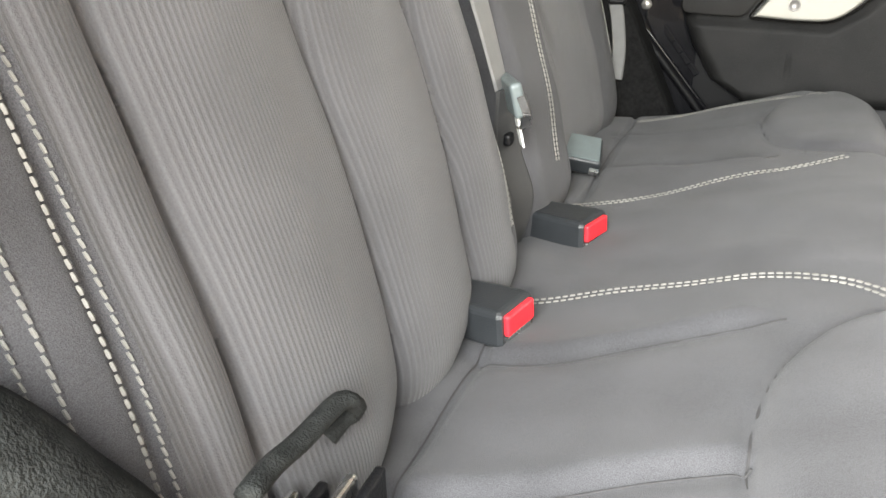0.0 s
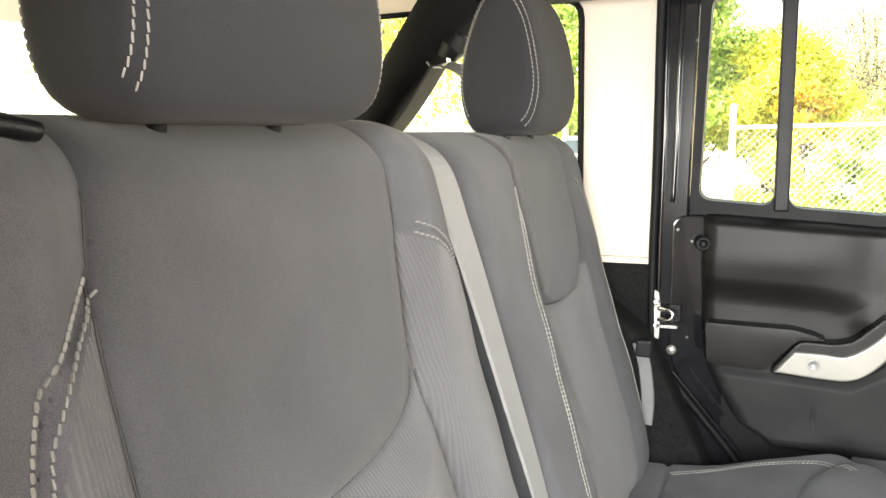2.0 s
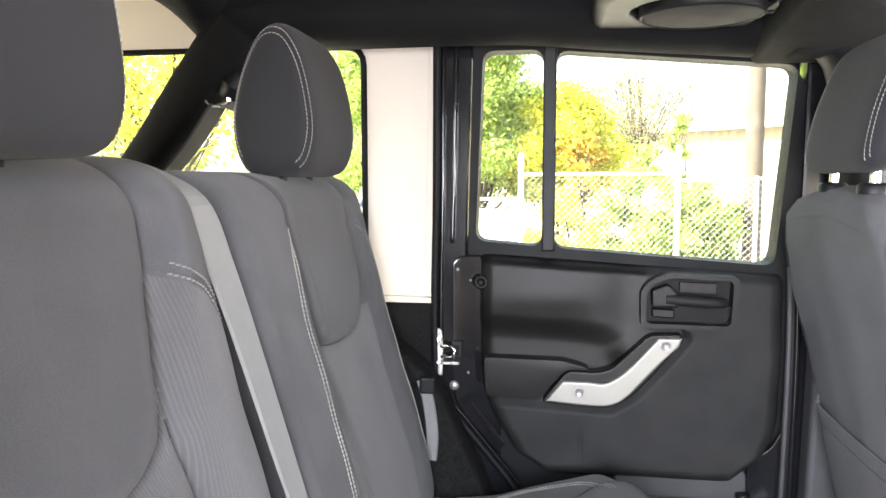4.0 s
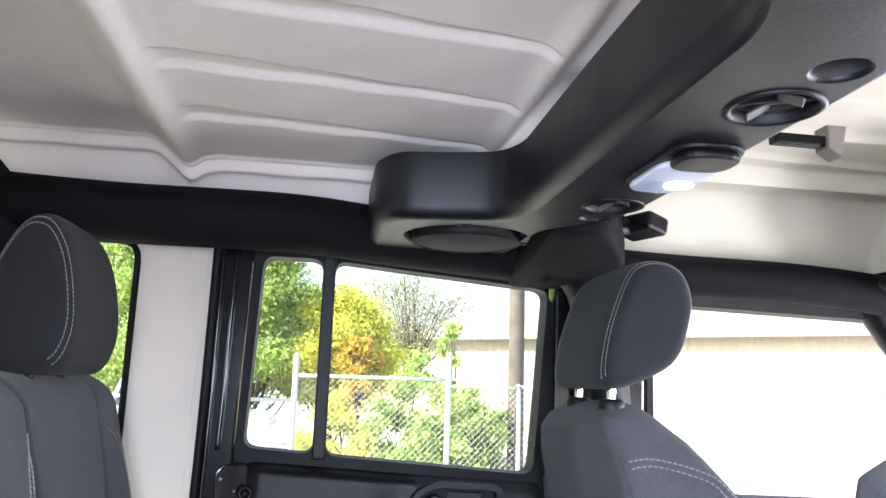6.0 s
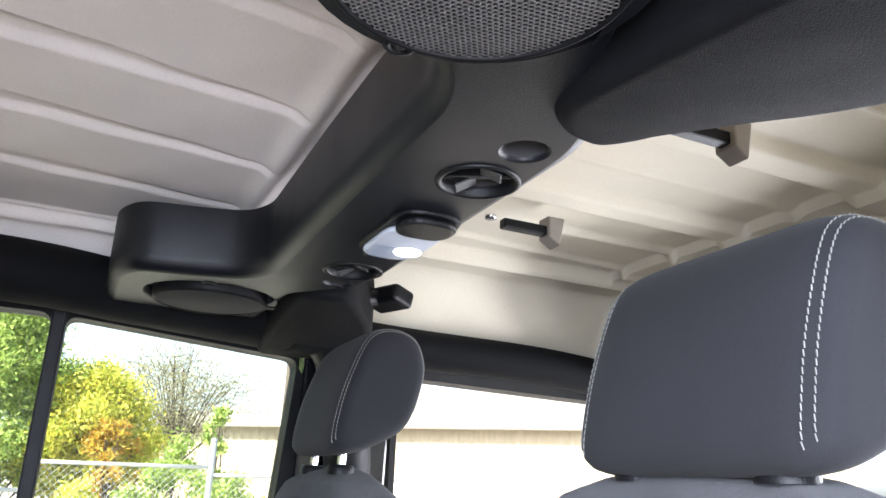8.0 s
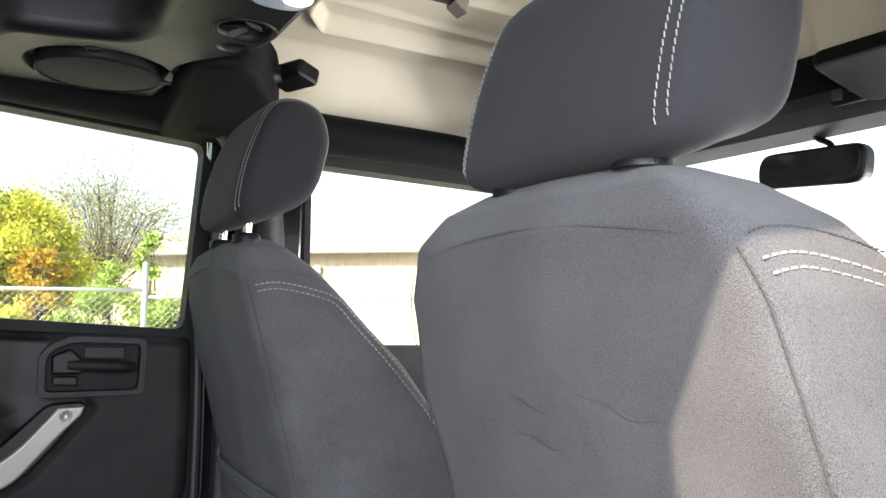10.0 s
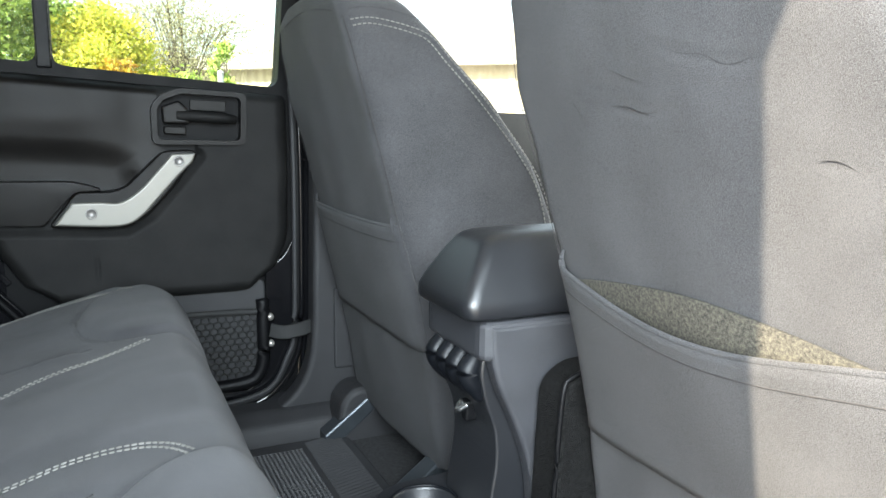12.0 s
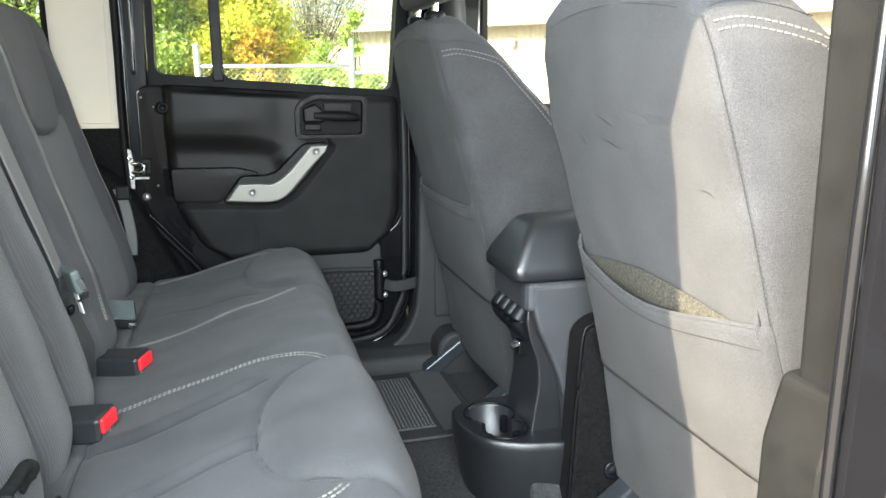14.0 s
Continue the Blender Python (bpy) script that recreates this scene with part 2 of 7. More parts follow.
def prism(name, outline, axis, a0, a1, mat, parent=None, bevel=0.004, label="", seg=2, smooth=False):
    """An outline in the two other axes (in order), pushed from a0 to a1 along an axis."""
    bm = bmesh.new()
    ax = "xyz".index(axis)
    rest = [i for i in range(3) if i != ax]

    def at(p, a):
        v = [0, 0, 0]
        v[rest[0]], v[rest[1]], v[ax] = p[0], p[1], a
        return bm.verts.new(v)

    lo, hi = [at(p, a0) for p in outline], [at(p, a1) for p in outline]
    bm.faces.new(lo), bm.faces.new(hi)
    n = len(outline)
    for i in range(n):
        bm.faces.new((lo[i], lo[(i + 1) % n], hi[(i + 1) % n], hi[i]))
    bmesh.ops.recalc_face_normals(bm, faces=bm.faces)
    if bevel:
        rim = [e for e in bm.edges if abs(e.verts[0].co[ax] - e.verts[1].co[ax]) < 1e-6]
        bmesh.ops.bevel(bm, geom=rim, offset=bevel, segments=seg, profile=0.5, affect="EDGES", clamp_overlap=True)
    return part(name, bm, mat, parent, label, smooth)


def spline(pts, n=60, closed=False):
    """A smooth curve through the points, n samples at even steps."""
    p = np.array(pts, float)
    k = len(p)
    out = []
    for i in range(k if closed else k - 1):
        a, b, c, d = (p[(i - 1) % k], p[i], p[(i + 1) % k], p[(i + 2) % k]) if closed else (p[max(i - 1, 0)], p[i], p[i + 1], p[min(i + 2, k - 1)])
        for s in np.linspace(0, 1, 16, endpoint=False):
            out.append(0.5 * (2 * b + (c - a) * s + (2 * a - 5 * b + 4 * c - d) * s**2 + (3 * b - a - 3 * c + d) * s**3))
    out.append(p[0] if closed else p[-1])
    out = np.array(out)
    d = np.r_[0, np.cumsum(np.linalg.norm(np.diff(out, axis=0), axis=1))]
    at = np.linspace(0, d[-1], n)
    return np.stack([np.interp(at, d, out[:, i]) for i in range(out.shape[1])], 1)


def rounded(outline, r, n=5):
    """An outline with its corners rounded by r."""
    out = []
    k = len(outline)
    for i in range(k):
        a, b, c = (Vector(outline[(i + j) % k]) for j in (-1, 0, 1))
        u, w = (a - b), (c - b)
        rr = min(r, u.length * 0.45, w.length * 0.45)
        p, q = b + u.normalized() * rr, b + w.normalized() * rr
        for s in np.linspace(0, 1, n):
            out.append(tuple((p * (1 - s) + b * s) * (1 - s) + (b * (1 - s) + q * s) * s))
    return out


def tube(name, pts, r, mat, parent=None, n=14, label="", samples=40, squash=1.0, up=(0, 0, 1), smooth_path=True, caps=True):
    """A round or flattened bar along a path; squash flattens it across 'up'."""
    path = spline(pts, samples) if smooth_path else np.array(pts, float)
    rs = np.interp(np.linspace(0, 1, len(path)), np.linspace(0, 1, len(np.atleast_1d(r))), np.atleast_1d(r))
    t = np.gradient(path, axis=0)
    t /= np.linalg.norm(t, axis=1)[:, None]
    side = np.cross(t, np.array(up, float))
    bad = np.linalg.norm(side, axis=1) < 0.05
    side[bad] = np.cross(t[bad], (1.0, 0.0, 0.0))
    side /= np.linalg.norm(side, axis=1)[:, None]
    top = np.cross(side, t)
    a = np.linspace(0, 2 * np.pi, n, endpoint=False)
    ring = path[:, None] + rs[:, None, None] * (np.cos(a)[None, :, None] * side[:, None] + squash * np.sin(a)[None, :, None] * top[:, None])
    m = len(path)
    verts = ring.reshape(-1, 3)
    faces = [(i * n + j, i * n + (j + 1) % n, (i + 1) * n + (j + 1) % n, (i + 1) * n + j) for i in range(m - 1) for j in range(n)]
    if caps:
        faces += [tuple(range(n))[::-1], tuple((m - 1) * n + j for j in range(n))]
    return link(name, verts, faces, mat, parent, True, label)


def ribbon(name, pts, width, thick, mat, parent=None, across=(0, 1, 0), samples=60, label="", smooth_path=True):
    """A flat strap along a path, as wide as 'width' along 'across'."""
    path = spline(pts, samples) if smooth_path else np.array(pts, float)
    t = np.gradient(path, axis=0)
    t /= np.linalg.norm(t, axis=1)[:, None]
    ac = np.array(across, float)
    ac = np.broadcast_to(ac, path.shape) - (t * ac).sum(1)[:, None] * t
    ac /= np.linalg.norm(ac, axis=1)[:, None]
    nn = np.cross(t, ac)
    ws = np.interp(np.linspace(0, 1, len(path)), np.linspace(0, 1, len(np.atleast_1d(width))), np.atleast_1d(width))[:, None]
    prof = [(-0.5, -0.5), (-0.42, 0.5), (0.42, 0.5), (0.5, -0.5)]
    ring = np.stack([path + ac * a * ws + nn * b * thick for a, b in prof], 1)
    m, n = len(path), 4
    faces = [(i * n + j, i * n + (j + 1) % n, (i + 1) * n + (j + 1) % n, (i + 1) * n + j) for i in range(m - 1) for j in range(n)]
    faces += [(0, 1, 2, 3), tuple((m - 1) * n + j for j in (3, 2, 1, 0))]
    return link(name, ring.reshape(-1, 3), faces, mat, parent, False, label)


def lathe(name, profile, m, mat, parent=None, n=40, label="", smooth=True):
    """A profile of (radius, height) turned round the local z axis of the pose m."""
    p = np.array(profile, float)
    a = np.linspace(0, 2 * np.pi, n, endpoint=False)
    v = np.stack([p[:, None, 0] * np.cos(a), p[:, None, 0] * np.sin(a), np.repeat(p[:, 1:2], n, 1)], 2).reshape(-1, 3)
    v = [m @ Vector(q) for q in v]
    k = len(p)
    f = [(i * n + j, i * n + (j + 1) % n, (i + 1) * n + (j + 1) % n, (i + 1) * n + j) for i in range(k - 1) for j in range(n)]
    return link(name, v, f, mat, parent, smooth, label)


def pillow(x_of, nu=60, nv=60):
    """Grid of a closed pad. x_of(u, v, side) gives places; u, v from -1 to 1, denser to the rims; both sides share the rim."""
    s = np.sin(np.linspace(-1, 1, nu) * np.pi / 2) * 0.75 + np.linspace(-1, 1, nu) * 0.25
    w = np.sin(np.linspace(-1, 1, nv) * np.pi / 2) * 0.75 + np.linspace(-1, 1, nv) * 0.25
    u, v = np.meshgrid(s, w)
    a, b = x_of(u, v, 1.0).reshape(-1, 3), x_of(u, v, -1.0).reshape(-1, 3)
    ids = np.arange(nu * nv).reshape(nv, nu)
    rim = np.zeros((nv, nu), bool)
    rim[0], rim[-1], rim[:, 0], rim[:, -1] = True, True, True, True
    back = ids + nu * nv
    back[rim] = ids[rim]
    verts = np.r_[a, b]
    front = [(ids[j, i], ids[j, i + 1], ids[j + 1, i + 1], ids[j + 1, i]) for j in range(nv - 1) for i in range(nu - 1)]
    rear = [(back[j, i], back[j + 1, i], back[j + 1, i + 1], back[j, i + 1]) for j in range(nv - 1) for i in range(nu - 1)]
    return verts, front, rear


def away(px, py, line):
    """Distance of points from a polyline in the same plane."""
    best = np.full(np.shape(px), 9.0)
    for (ax, ay), (bx, by) in zip(line[:-1], line[1:]):
        dx, dy = bx - ax, by - ay
        s = np.clip(((px - ax) * dx + (py - ay) * dy) / (dx * dx + dy * dy + 1e-12), 0, 1)
        best = np.minimum(best, np.hypot(px - ax - s * dx, py - ay - s * dy))
    return best


def inside(px, py, poly):
    c = np.zeros(np.shape(px), bool)
    for (ax, ay), (bx, by) in zip(poly, list(poly[1:]) + [poly[0]]):
        cross = (ay > py) != (by > py)
        c ^= cross & (px < (bx - ax) * (py - ay) / (by - ay + 1e-12) + ax)
    return c


def round_off(d, r):
    k = np.clip(d / r, 0, 1)
    return np.sqrt(np.clip(1 - (1 - k) ** 2, 0, 1))


def stitches(name, curve, normals, mat, parent, length=0.0042, gap=0.0003, wide=0.00135, high=0.0009, label="", zig=0.0004):
    """A row of separate thread stitches along a curve on a surface."""
    curve = np.array(curve, float)
    d = np.r_[0, np.cumsum(np.linalg.norm(np.diff(curve, axis=0), axis=1))]
    verts, faces = [], []
    count = int(d[-1] / (length + gap))
    for k in range(count):
        a, b = k * (length + gap), k * (length + gap) + length
        p = np.array([np.interp(a, d, curve[:, i]) for i in range(3)])
        q = np.array([np.interp(b, d, curve[:, i]) for i in range(3)])
        nn = np.array([np.interp(a, d, np.array(normals)[:, i]) for i in range(3)])
        nn /= np.linalg.norm(nn)
        t = (q - p) / max(np.linalg.norm(q - p), 1e-9)
        s = np.cross(t, nn)
        p, q = p + s * zig, q - s * zig
        o = len(verts)
        for c in (p, q):
            for x, y in ((-1, -0.3), (-0.6, 1), (0.6, 1), (1, -0.3)):
                verts.append(c + s * x * wide / 2 + nn * (y * high))
        mid = (p + q) / 2
        verts += [mid + s * x * wide * 0.62 + nn * (y * high * 1.4) for x, y in ((-1, -0.3), (-0.6, 1), (0.6, 1), (1, -0.3))]
        for i0, i1 in ((0, 8), (8, 4)):
            faces += [(o + i0 + j, o + i0 + j + 1, o + i1 + j + 1, o + i1 + j) for j in range(3)]
        faces += [(o, o + 3, o + 2, o + 1), (o + 4, o + 5, o + 6, o + 7)]
    return link(name, verts, faces, mat, parent, False, label)


def keep_faces(name, verts, faces, pick, mat, parent, label="", slots=None):
    """Links only some of the faces of a grid as a part of its own."""
    f = np.array(faces)[np.array(pick)]
    used, inv = np.unique(f, return_inverse=True)
    return link(name, verts[used], inv.reshape(f.shape), mat, parent, True, label, slots)


# ---------- the car's shell ----------
floor = box("floor", (-1.2, YC - 0.70, FLOOR - 0.03), (1.9, YC + 0.70, FLOOR), CARPET, bevel=0)
tagged(floor, "black carpeted cabin floor between the seats", "floor", kind="structure")
under = box("wall_underbody", (-1.2, YC - 0.66, -0.28), (1.87, YC + 0.66, FLOOR - 0.034), RUBBER, bevel=0.02)
tagged(under, "plain black underside of the car", "wall", kind="structure")
tunnel = prism("floor_tunnel", rounded([(YC - 0.15, FLOOR - 0.01), (YC - 0.10, 0.19), (YC + 0.10, 0.19), (YC + 0.15, FLOOR - 0.01)], 0.03), "x", 0.63, 1.7, CARPET, bevel=0.01)
tagged(tunnel, "black carpeted transmission tunnel along the floor", "floor", kind="structure")


def wall_with_hole(name, axis, a0, a1, outer, holes, mat, label, category="wall"):
    """A plate with openings through it: outer and holes are outlines in the two other axes."""
    bm = bmesh.new()
    ax = "xyz".index(axis)
    rest = [i for i in range(3) if i != ax]
    layers = []
    for a in (a0, a1):
        loops = []
        for line in [outer] + holes:
            vs = []
            for p in line:
                v = [0, 0, 0]
                v[rest[0]], v[rest[1]], v[ax] = p[0], p[1], a
                vs.append(bm.verts.new(v))
            loops.append(vs)
        edges = [bm.edges.new((vs[i], vs[(i + 1) % len(vs)])) for vs in loops for i in range(len(vs))]
        bmesh.ops.triangle_fill(bm, use_beauty=True, use_dissolve=False, edges=edges)
        layers.append(loops)
    for lo, hi in zip(*layers):
        for i in range(len(lo)):
            j = (i + 1) % len(lo)
            bm.faces.new((lo[i], lo[j], hi[j], hi[i]))
    ob = part(name, bm, mat)
    if label:
        tagged(ob, label, category, kind="structure")
    return ob


def rect(x0, x1, z0, z1, r=0.03):
    return rounded([(x0, z0), (x1, z0), (x1, z1), (x0, z1)], r)


# hardtop sides with the rear quarter windows, and the tailgate
# near window's front edge set back, out of view, so the wall blocks sun
QX = {"far": -0.175, "near": -0.46}
for side, tag in ((1, "far"), (-1, "near")):
    y0, y1 = YC + side * 0.685, YC + side * 0.71
    wall_with_hole("wall_hardtop_" + tag, "y", min(y0, y1), max(y0, y1), [(-1.2, 0.72), (-0.03, 0.72), (-0.015, 1.0), (-0.012, 1.38), (-1.2, 1.38)],
                   [rect(-1.08, QX[tag], 0.80, 1.20, 0.035)], PILLAR_WHITE, "white hardtop side wall with a quarter window")
    pane = box("window_quarter_" + tag, (-1.085, min(y0, y1) + 0.010, 0.795), (QX[tag] + 0.005, min(y0, y1) + 0.014, 1.205), GLASS_TINT, bevel=0)
    tagged(pane, "clear quarter window pane in the hardtop", "window", kind="structure")
    pane.visible_shadow = False
    rim = tube("trim_quarter_window_" + tag, [(x, y0 - side * 0.003, z) for x, z in rect(-1.08, QX[tag], 0.80, 1.20, 0.035)] + [(-1.08 + 0.016, y0 - side * 0.003, 0.80)], 0.006, RUBBER, n=8, smooth_path=False, caps=False)
    tagged(rim, "black rubber seal round the quarter window", "trim", kind="structure")
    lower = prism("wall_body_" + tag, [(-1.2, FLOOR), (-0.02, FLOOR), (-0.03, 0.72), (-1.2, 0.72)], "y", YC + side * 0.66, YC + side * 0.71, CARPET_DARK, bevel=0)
    tagged(lower, "black carpeted lower side of the luggage space", "wall", kind="structure")
    arch_line = [(-1.0, FLOOR), (0.10, FLOOR), (0.08, 0.36), (-0.03, 0.60), (-0.16, 0.70), (-1.0, 0.70)] if side > 0 else [(-1.0, FLOOR), (-0.14, FLOOR), (-0.14, 0.40), (-0.22, 0.52), (-1.0, 0.52)]
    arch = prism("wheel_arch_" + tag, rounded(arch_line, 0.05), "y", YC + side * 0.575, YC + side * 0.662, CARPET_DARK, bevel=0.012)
    tagged(arch, "black carpeted wheel arch beside the rear bench", "wall", kind="structure")
wall_with_hole("wall_tailgate", "x", -1.22, -1.19, [(YC - 0.71, FLOOR), (YC + 0.71, FLOOR), (YC + 0.71, 1.38), (YC - 0.71, 1.38)],
               [rect(YC - 0.55, YC + 0.55, 0.80, 1.19, 0.05)], PILLAR_WHITE, "white tailgate wall with a wide rear window")
pane = box("window_tailgate", (-1.208, YC - 0.56, 0.79), (-1.204, YC + 0.56, 1.20), GLASS_TINT, bevel=0)
pane.visible_shadow = False
tagged(pane, "clear rear window pane", "window", kind="structure")

# roof: ribbed rear panel, cream front panels
def roof_sheet(name, x0, x1, y0, y1, height, mat, label, nx=120, ny=160):
    xs, ys = np.linspace(x0, x1, nx), np.linspace(y0, y1, ny)
    gx, gy = np.meshgrid(xs, ys)
    low = np.stack([gx, gy, height(gx, gy)], 2).reshape(-1, 3)
    top = np.stack([gx, gy, np.full_like(gx, 1.46)], 2).reshape(-1, 3)
    ids = np.arange(nx * ny).reshape(ny, nx)
    f = [(ids[j, i], ids[j + 1, i], ids[j + 1, i + 1], ids[j, i + 1]) for j in range(ny - 1) for i in range(nx - 1)]
    n = nx * ny
    f += [(n + ids[0, 0], n + ids[0, -1], n + ids[-1, -1], n + ids[-1, 0])]
    for line in (ids[0], ids[:, -1], ids[-1][::-1], ids[::-1, 0]):
        f += [(line[i], line[i + 1], n + line[i + 1], n + line[i]) for i in range(len(line) - 1)]
    return tagged(link(name, np.r_[low, top], f, mat, smooth=True), label, "ceiling", kind="structure")


def step(x, a, b):
    s = np.clip((x - a) / (b - a), 0, 1)
    return s * s * (3 - 2 * s)


RIB_Y = [-0.48, -0.30, -0.115, 0.070, 0.256, 0.452]


def rear_roof(x, y):
    z = np.full_like(x, 1.352)
    span = step(x, -0.068, -0.055) * (1 - step(x, 0.41, 0.445))
    for r in RIB_Y:
        lit = r + 0.045 * np.clip((x + 0.07) / 0.5, 0, 1)
        dark = lit - 0.066 + 0.044 * np.clip((x + 0.07) / 0.5, 0, 1)
        z = z + 0.0075 * step(y, dark - 0.002, dark + 0.003) * (1 - step(y, lit - 0.018, lit + 0.004)) * span
    z = z - 0.020 * np.exp(-(((x + 0.085) / 0.022) ** 2)) - 0.004 * np.exp(-(((x + 0.048) / 0.004) ** 2))
    z = z - 0.012 * np.exp(-(((x - 0.43) / 0.015) ** 2))
    z = z + 0.03 * step(-x, 0.10, 0.16) * (1 - step(-x, 0.9, 1.1))
    u = np.abs(y - YC)
    z = z - 0.005 * np.exp(-(((u - 0.605) / 0.005) ** 2)) - 0.022 * step(u, 0.61, 0.63) - 0.10 * step(u, 0.64, 0.72)
    return z + 0.0012 * np.sin(x * 37 + y * 11) * np.sin(y * 29)


def front_roof(x, y):
    z = np.full_like(x, 1.345)
    u = np.abs(y - YC)
    rim = np.maximum(u - 0.47, (0.70 - x) * 1.0 + np.maximum(u - 0.40, 0) * 0.7)
    z = z - 0.015 * np.exp(-((rim / 0.009) ** 2)) + 0.016 * step(-rim, 0.0, 0.02) * (x < 1.19)
    z = z - 0.018 * step(u, 0.085, 0.105) * (1 - step(u, 0.145, 0.165)) - 0.011 * np.exp(-(((u - 0.275) / 0.011) ** 2)) - 0.008 * np.exp(-(((u - 0.40 - 0.06 * (x - 0.9)) / 0.010) ** 2))
    z = z - 0.008 * np.exp(-((u / 0.015) ** 2)) + 0.004 * np.sin(np.clip((u - 0.22) / 0.25, 0, 1) * np.pi)
    z = z - 0.15 * step(u, 0.56, 0.70) - 0.130 * step(x, 1.275, 1.345)
    return np.maximum(z, 1.165)


roof_sheet("ceiling_rear", -1.2, 0.50, YC - 0.71, YC + 0.71, rear_roof, HARDTOP, "off-white ribbed inside of the rear hardtop roof", 220, 520)
roof_sheet("ceiling_front", 0.50, 1.36, YC - 0.71, YC + 0.71, front_roof, HEADLINER, "cream removable roof panels over the front seats", 160, 300)

strip = prism("wall_hardtop_flange", [(-0.062, 0.735), (-0.040, 0.735), (-0.030, 1.00), (-0.028, 1.23), (-0.050, 1.23)], "y", YC + 0.682, YC + 0.6865, PILLAR_WHITE, bevel=0.002)
tagged(strip, "white pressed flange along the hardtop edge", "wall", kind="structure")
lip = prism("trim_hardtop_lip", rounded([(-0.170, 0.718), (-0.040, 0.716), (-0.036, 0.730), (-0.172, 0.732)], 0.004), "y", YC + 0.668, YC + 0.688, PILLAR_WHITE, bevel=0.003)
tagged(lip, "white lower lip of the hardtop with a dark foam seal", "trim", kind="structure")
foam = tube("trim_foam_seal", [(-0.16, YC + 0.672, 0.714), (-0.12, YC + 0.670, 0.711), (-0.08, YC + 0.671, 0.714), (-0.040, YC + 0.669, 0.709)], [0.006, 0.008, 0.006, 0.009], CARPET_GREY, n=8)
tagged(foam, "crumbling grey foam seal under the hardtop lip", "trim", kind="structure")

# far B pillar, front door and windscreen side; the near side mirrors it
for side, tag in ((1, "far"), (-1, "near")):
    yi, yo = YC + side * 0.655, YC + side * 0.74
    a, b = min(yi, yo), max(yi, yo)
    px = 0.605 if side > 0 else 0.628
    pillar = prism("wall_pillar_" + tag, [(px, FLOOR - 0.02), (0.80, FLOOR - 0.02), (0.79, 0.75), (0.80, 1.20), (px + 0.008, 1.20)], "y", a + (0.02 if side > 0 else -0.015), b - (0.0 if side > 0 else 0.045), PAINT, bevel=0.006)
    tagged(pillar, "glossy black painted body pillar between the doors", "wall", kind="structure")
    door = wall_with_hole("wall_front_door_" + tag, "y", min(YC + side * 0.68, yo), max(YC + side * 0.68, yo), [(0.802, FLOOR), (1.62, FLOOR), (1.62, 0.80), (1.40, 1.20), (0.802, 1.20)],
                          [rounded([(0.815, 0.765), (1.45, 0.75), (1.375, 1.12), (0.815, 1.135)], 0.03)], TRIM_SOFT, "dark front door with its window", "door")
    pane = box("window_front_" + tag, (0.81, YC + side * 0.71 - 0.002, 0.745), (1.46, YC + side * 0.71 + 0.002, 1.14), GLASS, bevel=0)
    pane.visible_shadow = False
    tagged(pane, "clear front door window pane", "window", kind="structure")
    sill = prism("trim_sill_" + tag, rounded([(YC + side * 0.555, FLOOR), (YC + side * 0.565, 0.155), (YC + side * 0.60, 0.175), (YC + side * 0.70, 0.18), (YC + side * 0.70, 0.05), (YC + side * 0.555, 0.05)], 0.012), "x", 0.0, 1.5, PLASTIC_GREY, bevel=0.004)
    tagged(sill, "charcoal plastic sill trim along the door opening", "trim", kind="structure")
corner = prism("wall_pillar_corner", [(0.590, 1.24), (0.604, 1.165), (0.618, 1.08), (0.66, 1.08), (0.66, 1.24)], "y", YC + 0.737, YC + 0.75, RUBBER, bevel=0)
tagged(corner, "black corner of the pillar above the window", "wall", kind="structure")
header = prism("wall_windscreen_header", [(1.276, 1.212), (1.270, 1.178), (1.284, 1.156), (1.318, 1.148), (1.345, 1.160), (1.350, 1.212)], "y", YC - 0.665, YC + 0.665, PAD, None, 0.012, seg=3)
tagged(header, "black windscreen header rail", "wall", kind="structure")
glass_trim = prism("trim_windscreen_top", [(1.322, 1.168), (1.352, 1.128), (1.376, 1.112), (1.384, 1.115), (1.350, 1.175)], "y", YC - 0.655, YC + 0.655, PLASTIC_GREY, None, 0.004, seg=2)
tagged(glass_trim, "grey painted edge above the windscreen", "trim", kind="structure")
for side, tag in ((1, "far"), (-1, "near")):
    post = tube("wall_windscreen_post_" + tag, [(1.28, YC + side * 0.68, 1.19), (1.42, YC + side * 0.70, 1.02), (1.62, YC + side * 0.71, 0.78)], 0.035, PLASTIC)
    tagged(post, "black windscreen pillar", "wall", kind="structure")
dash = prism("dashboard", rounded([(1.45, FLOOR), (1.42, 0.60), (1.46, 0.78), (1.62, 0.80), (1.85, 0.77), (1.85, FLOOR)], 0.05), "y", YC - 0.68, YC + 0.68, PLASTIC, bevel=0.01)
tagged(dash, "black dashboard under the windscreen", "dashboard", kind="structure")
screen = link("window_windscreen", [(1.33, YC - 0.66, 1.20), (1.33, YC + 0.66, 1.20), (1.64, YC + 0.68, 0.79), (1.64, YC - 0.68, 0.79), (1.336, YC - 0.66, 1.204), (1.336, YC + 0.66, 1.204), (1.646, YC + 0.68, 0.794), (1.646, YC - 0.68, 0.794)],
              [(0, 1, 2, 3), (7, 6, 5, 4), (0, 4, 5, 1), (1, 5, 6, 2), (2, 6, 7, 3), (3, 7, 4, 0)], GLASS, smooth=False)
screen.visible_shadow = False
tagged(screen, "clear raked windscreen", "window", kind="structure")
bulk = box("wall_front", (1.84, YC - 0.70, FLOOR), (1.87, YC + 0.70, 0.78), PLASTIC, bevel=0)
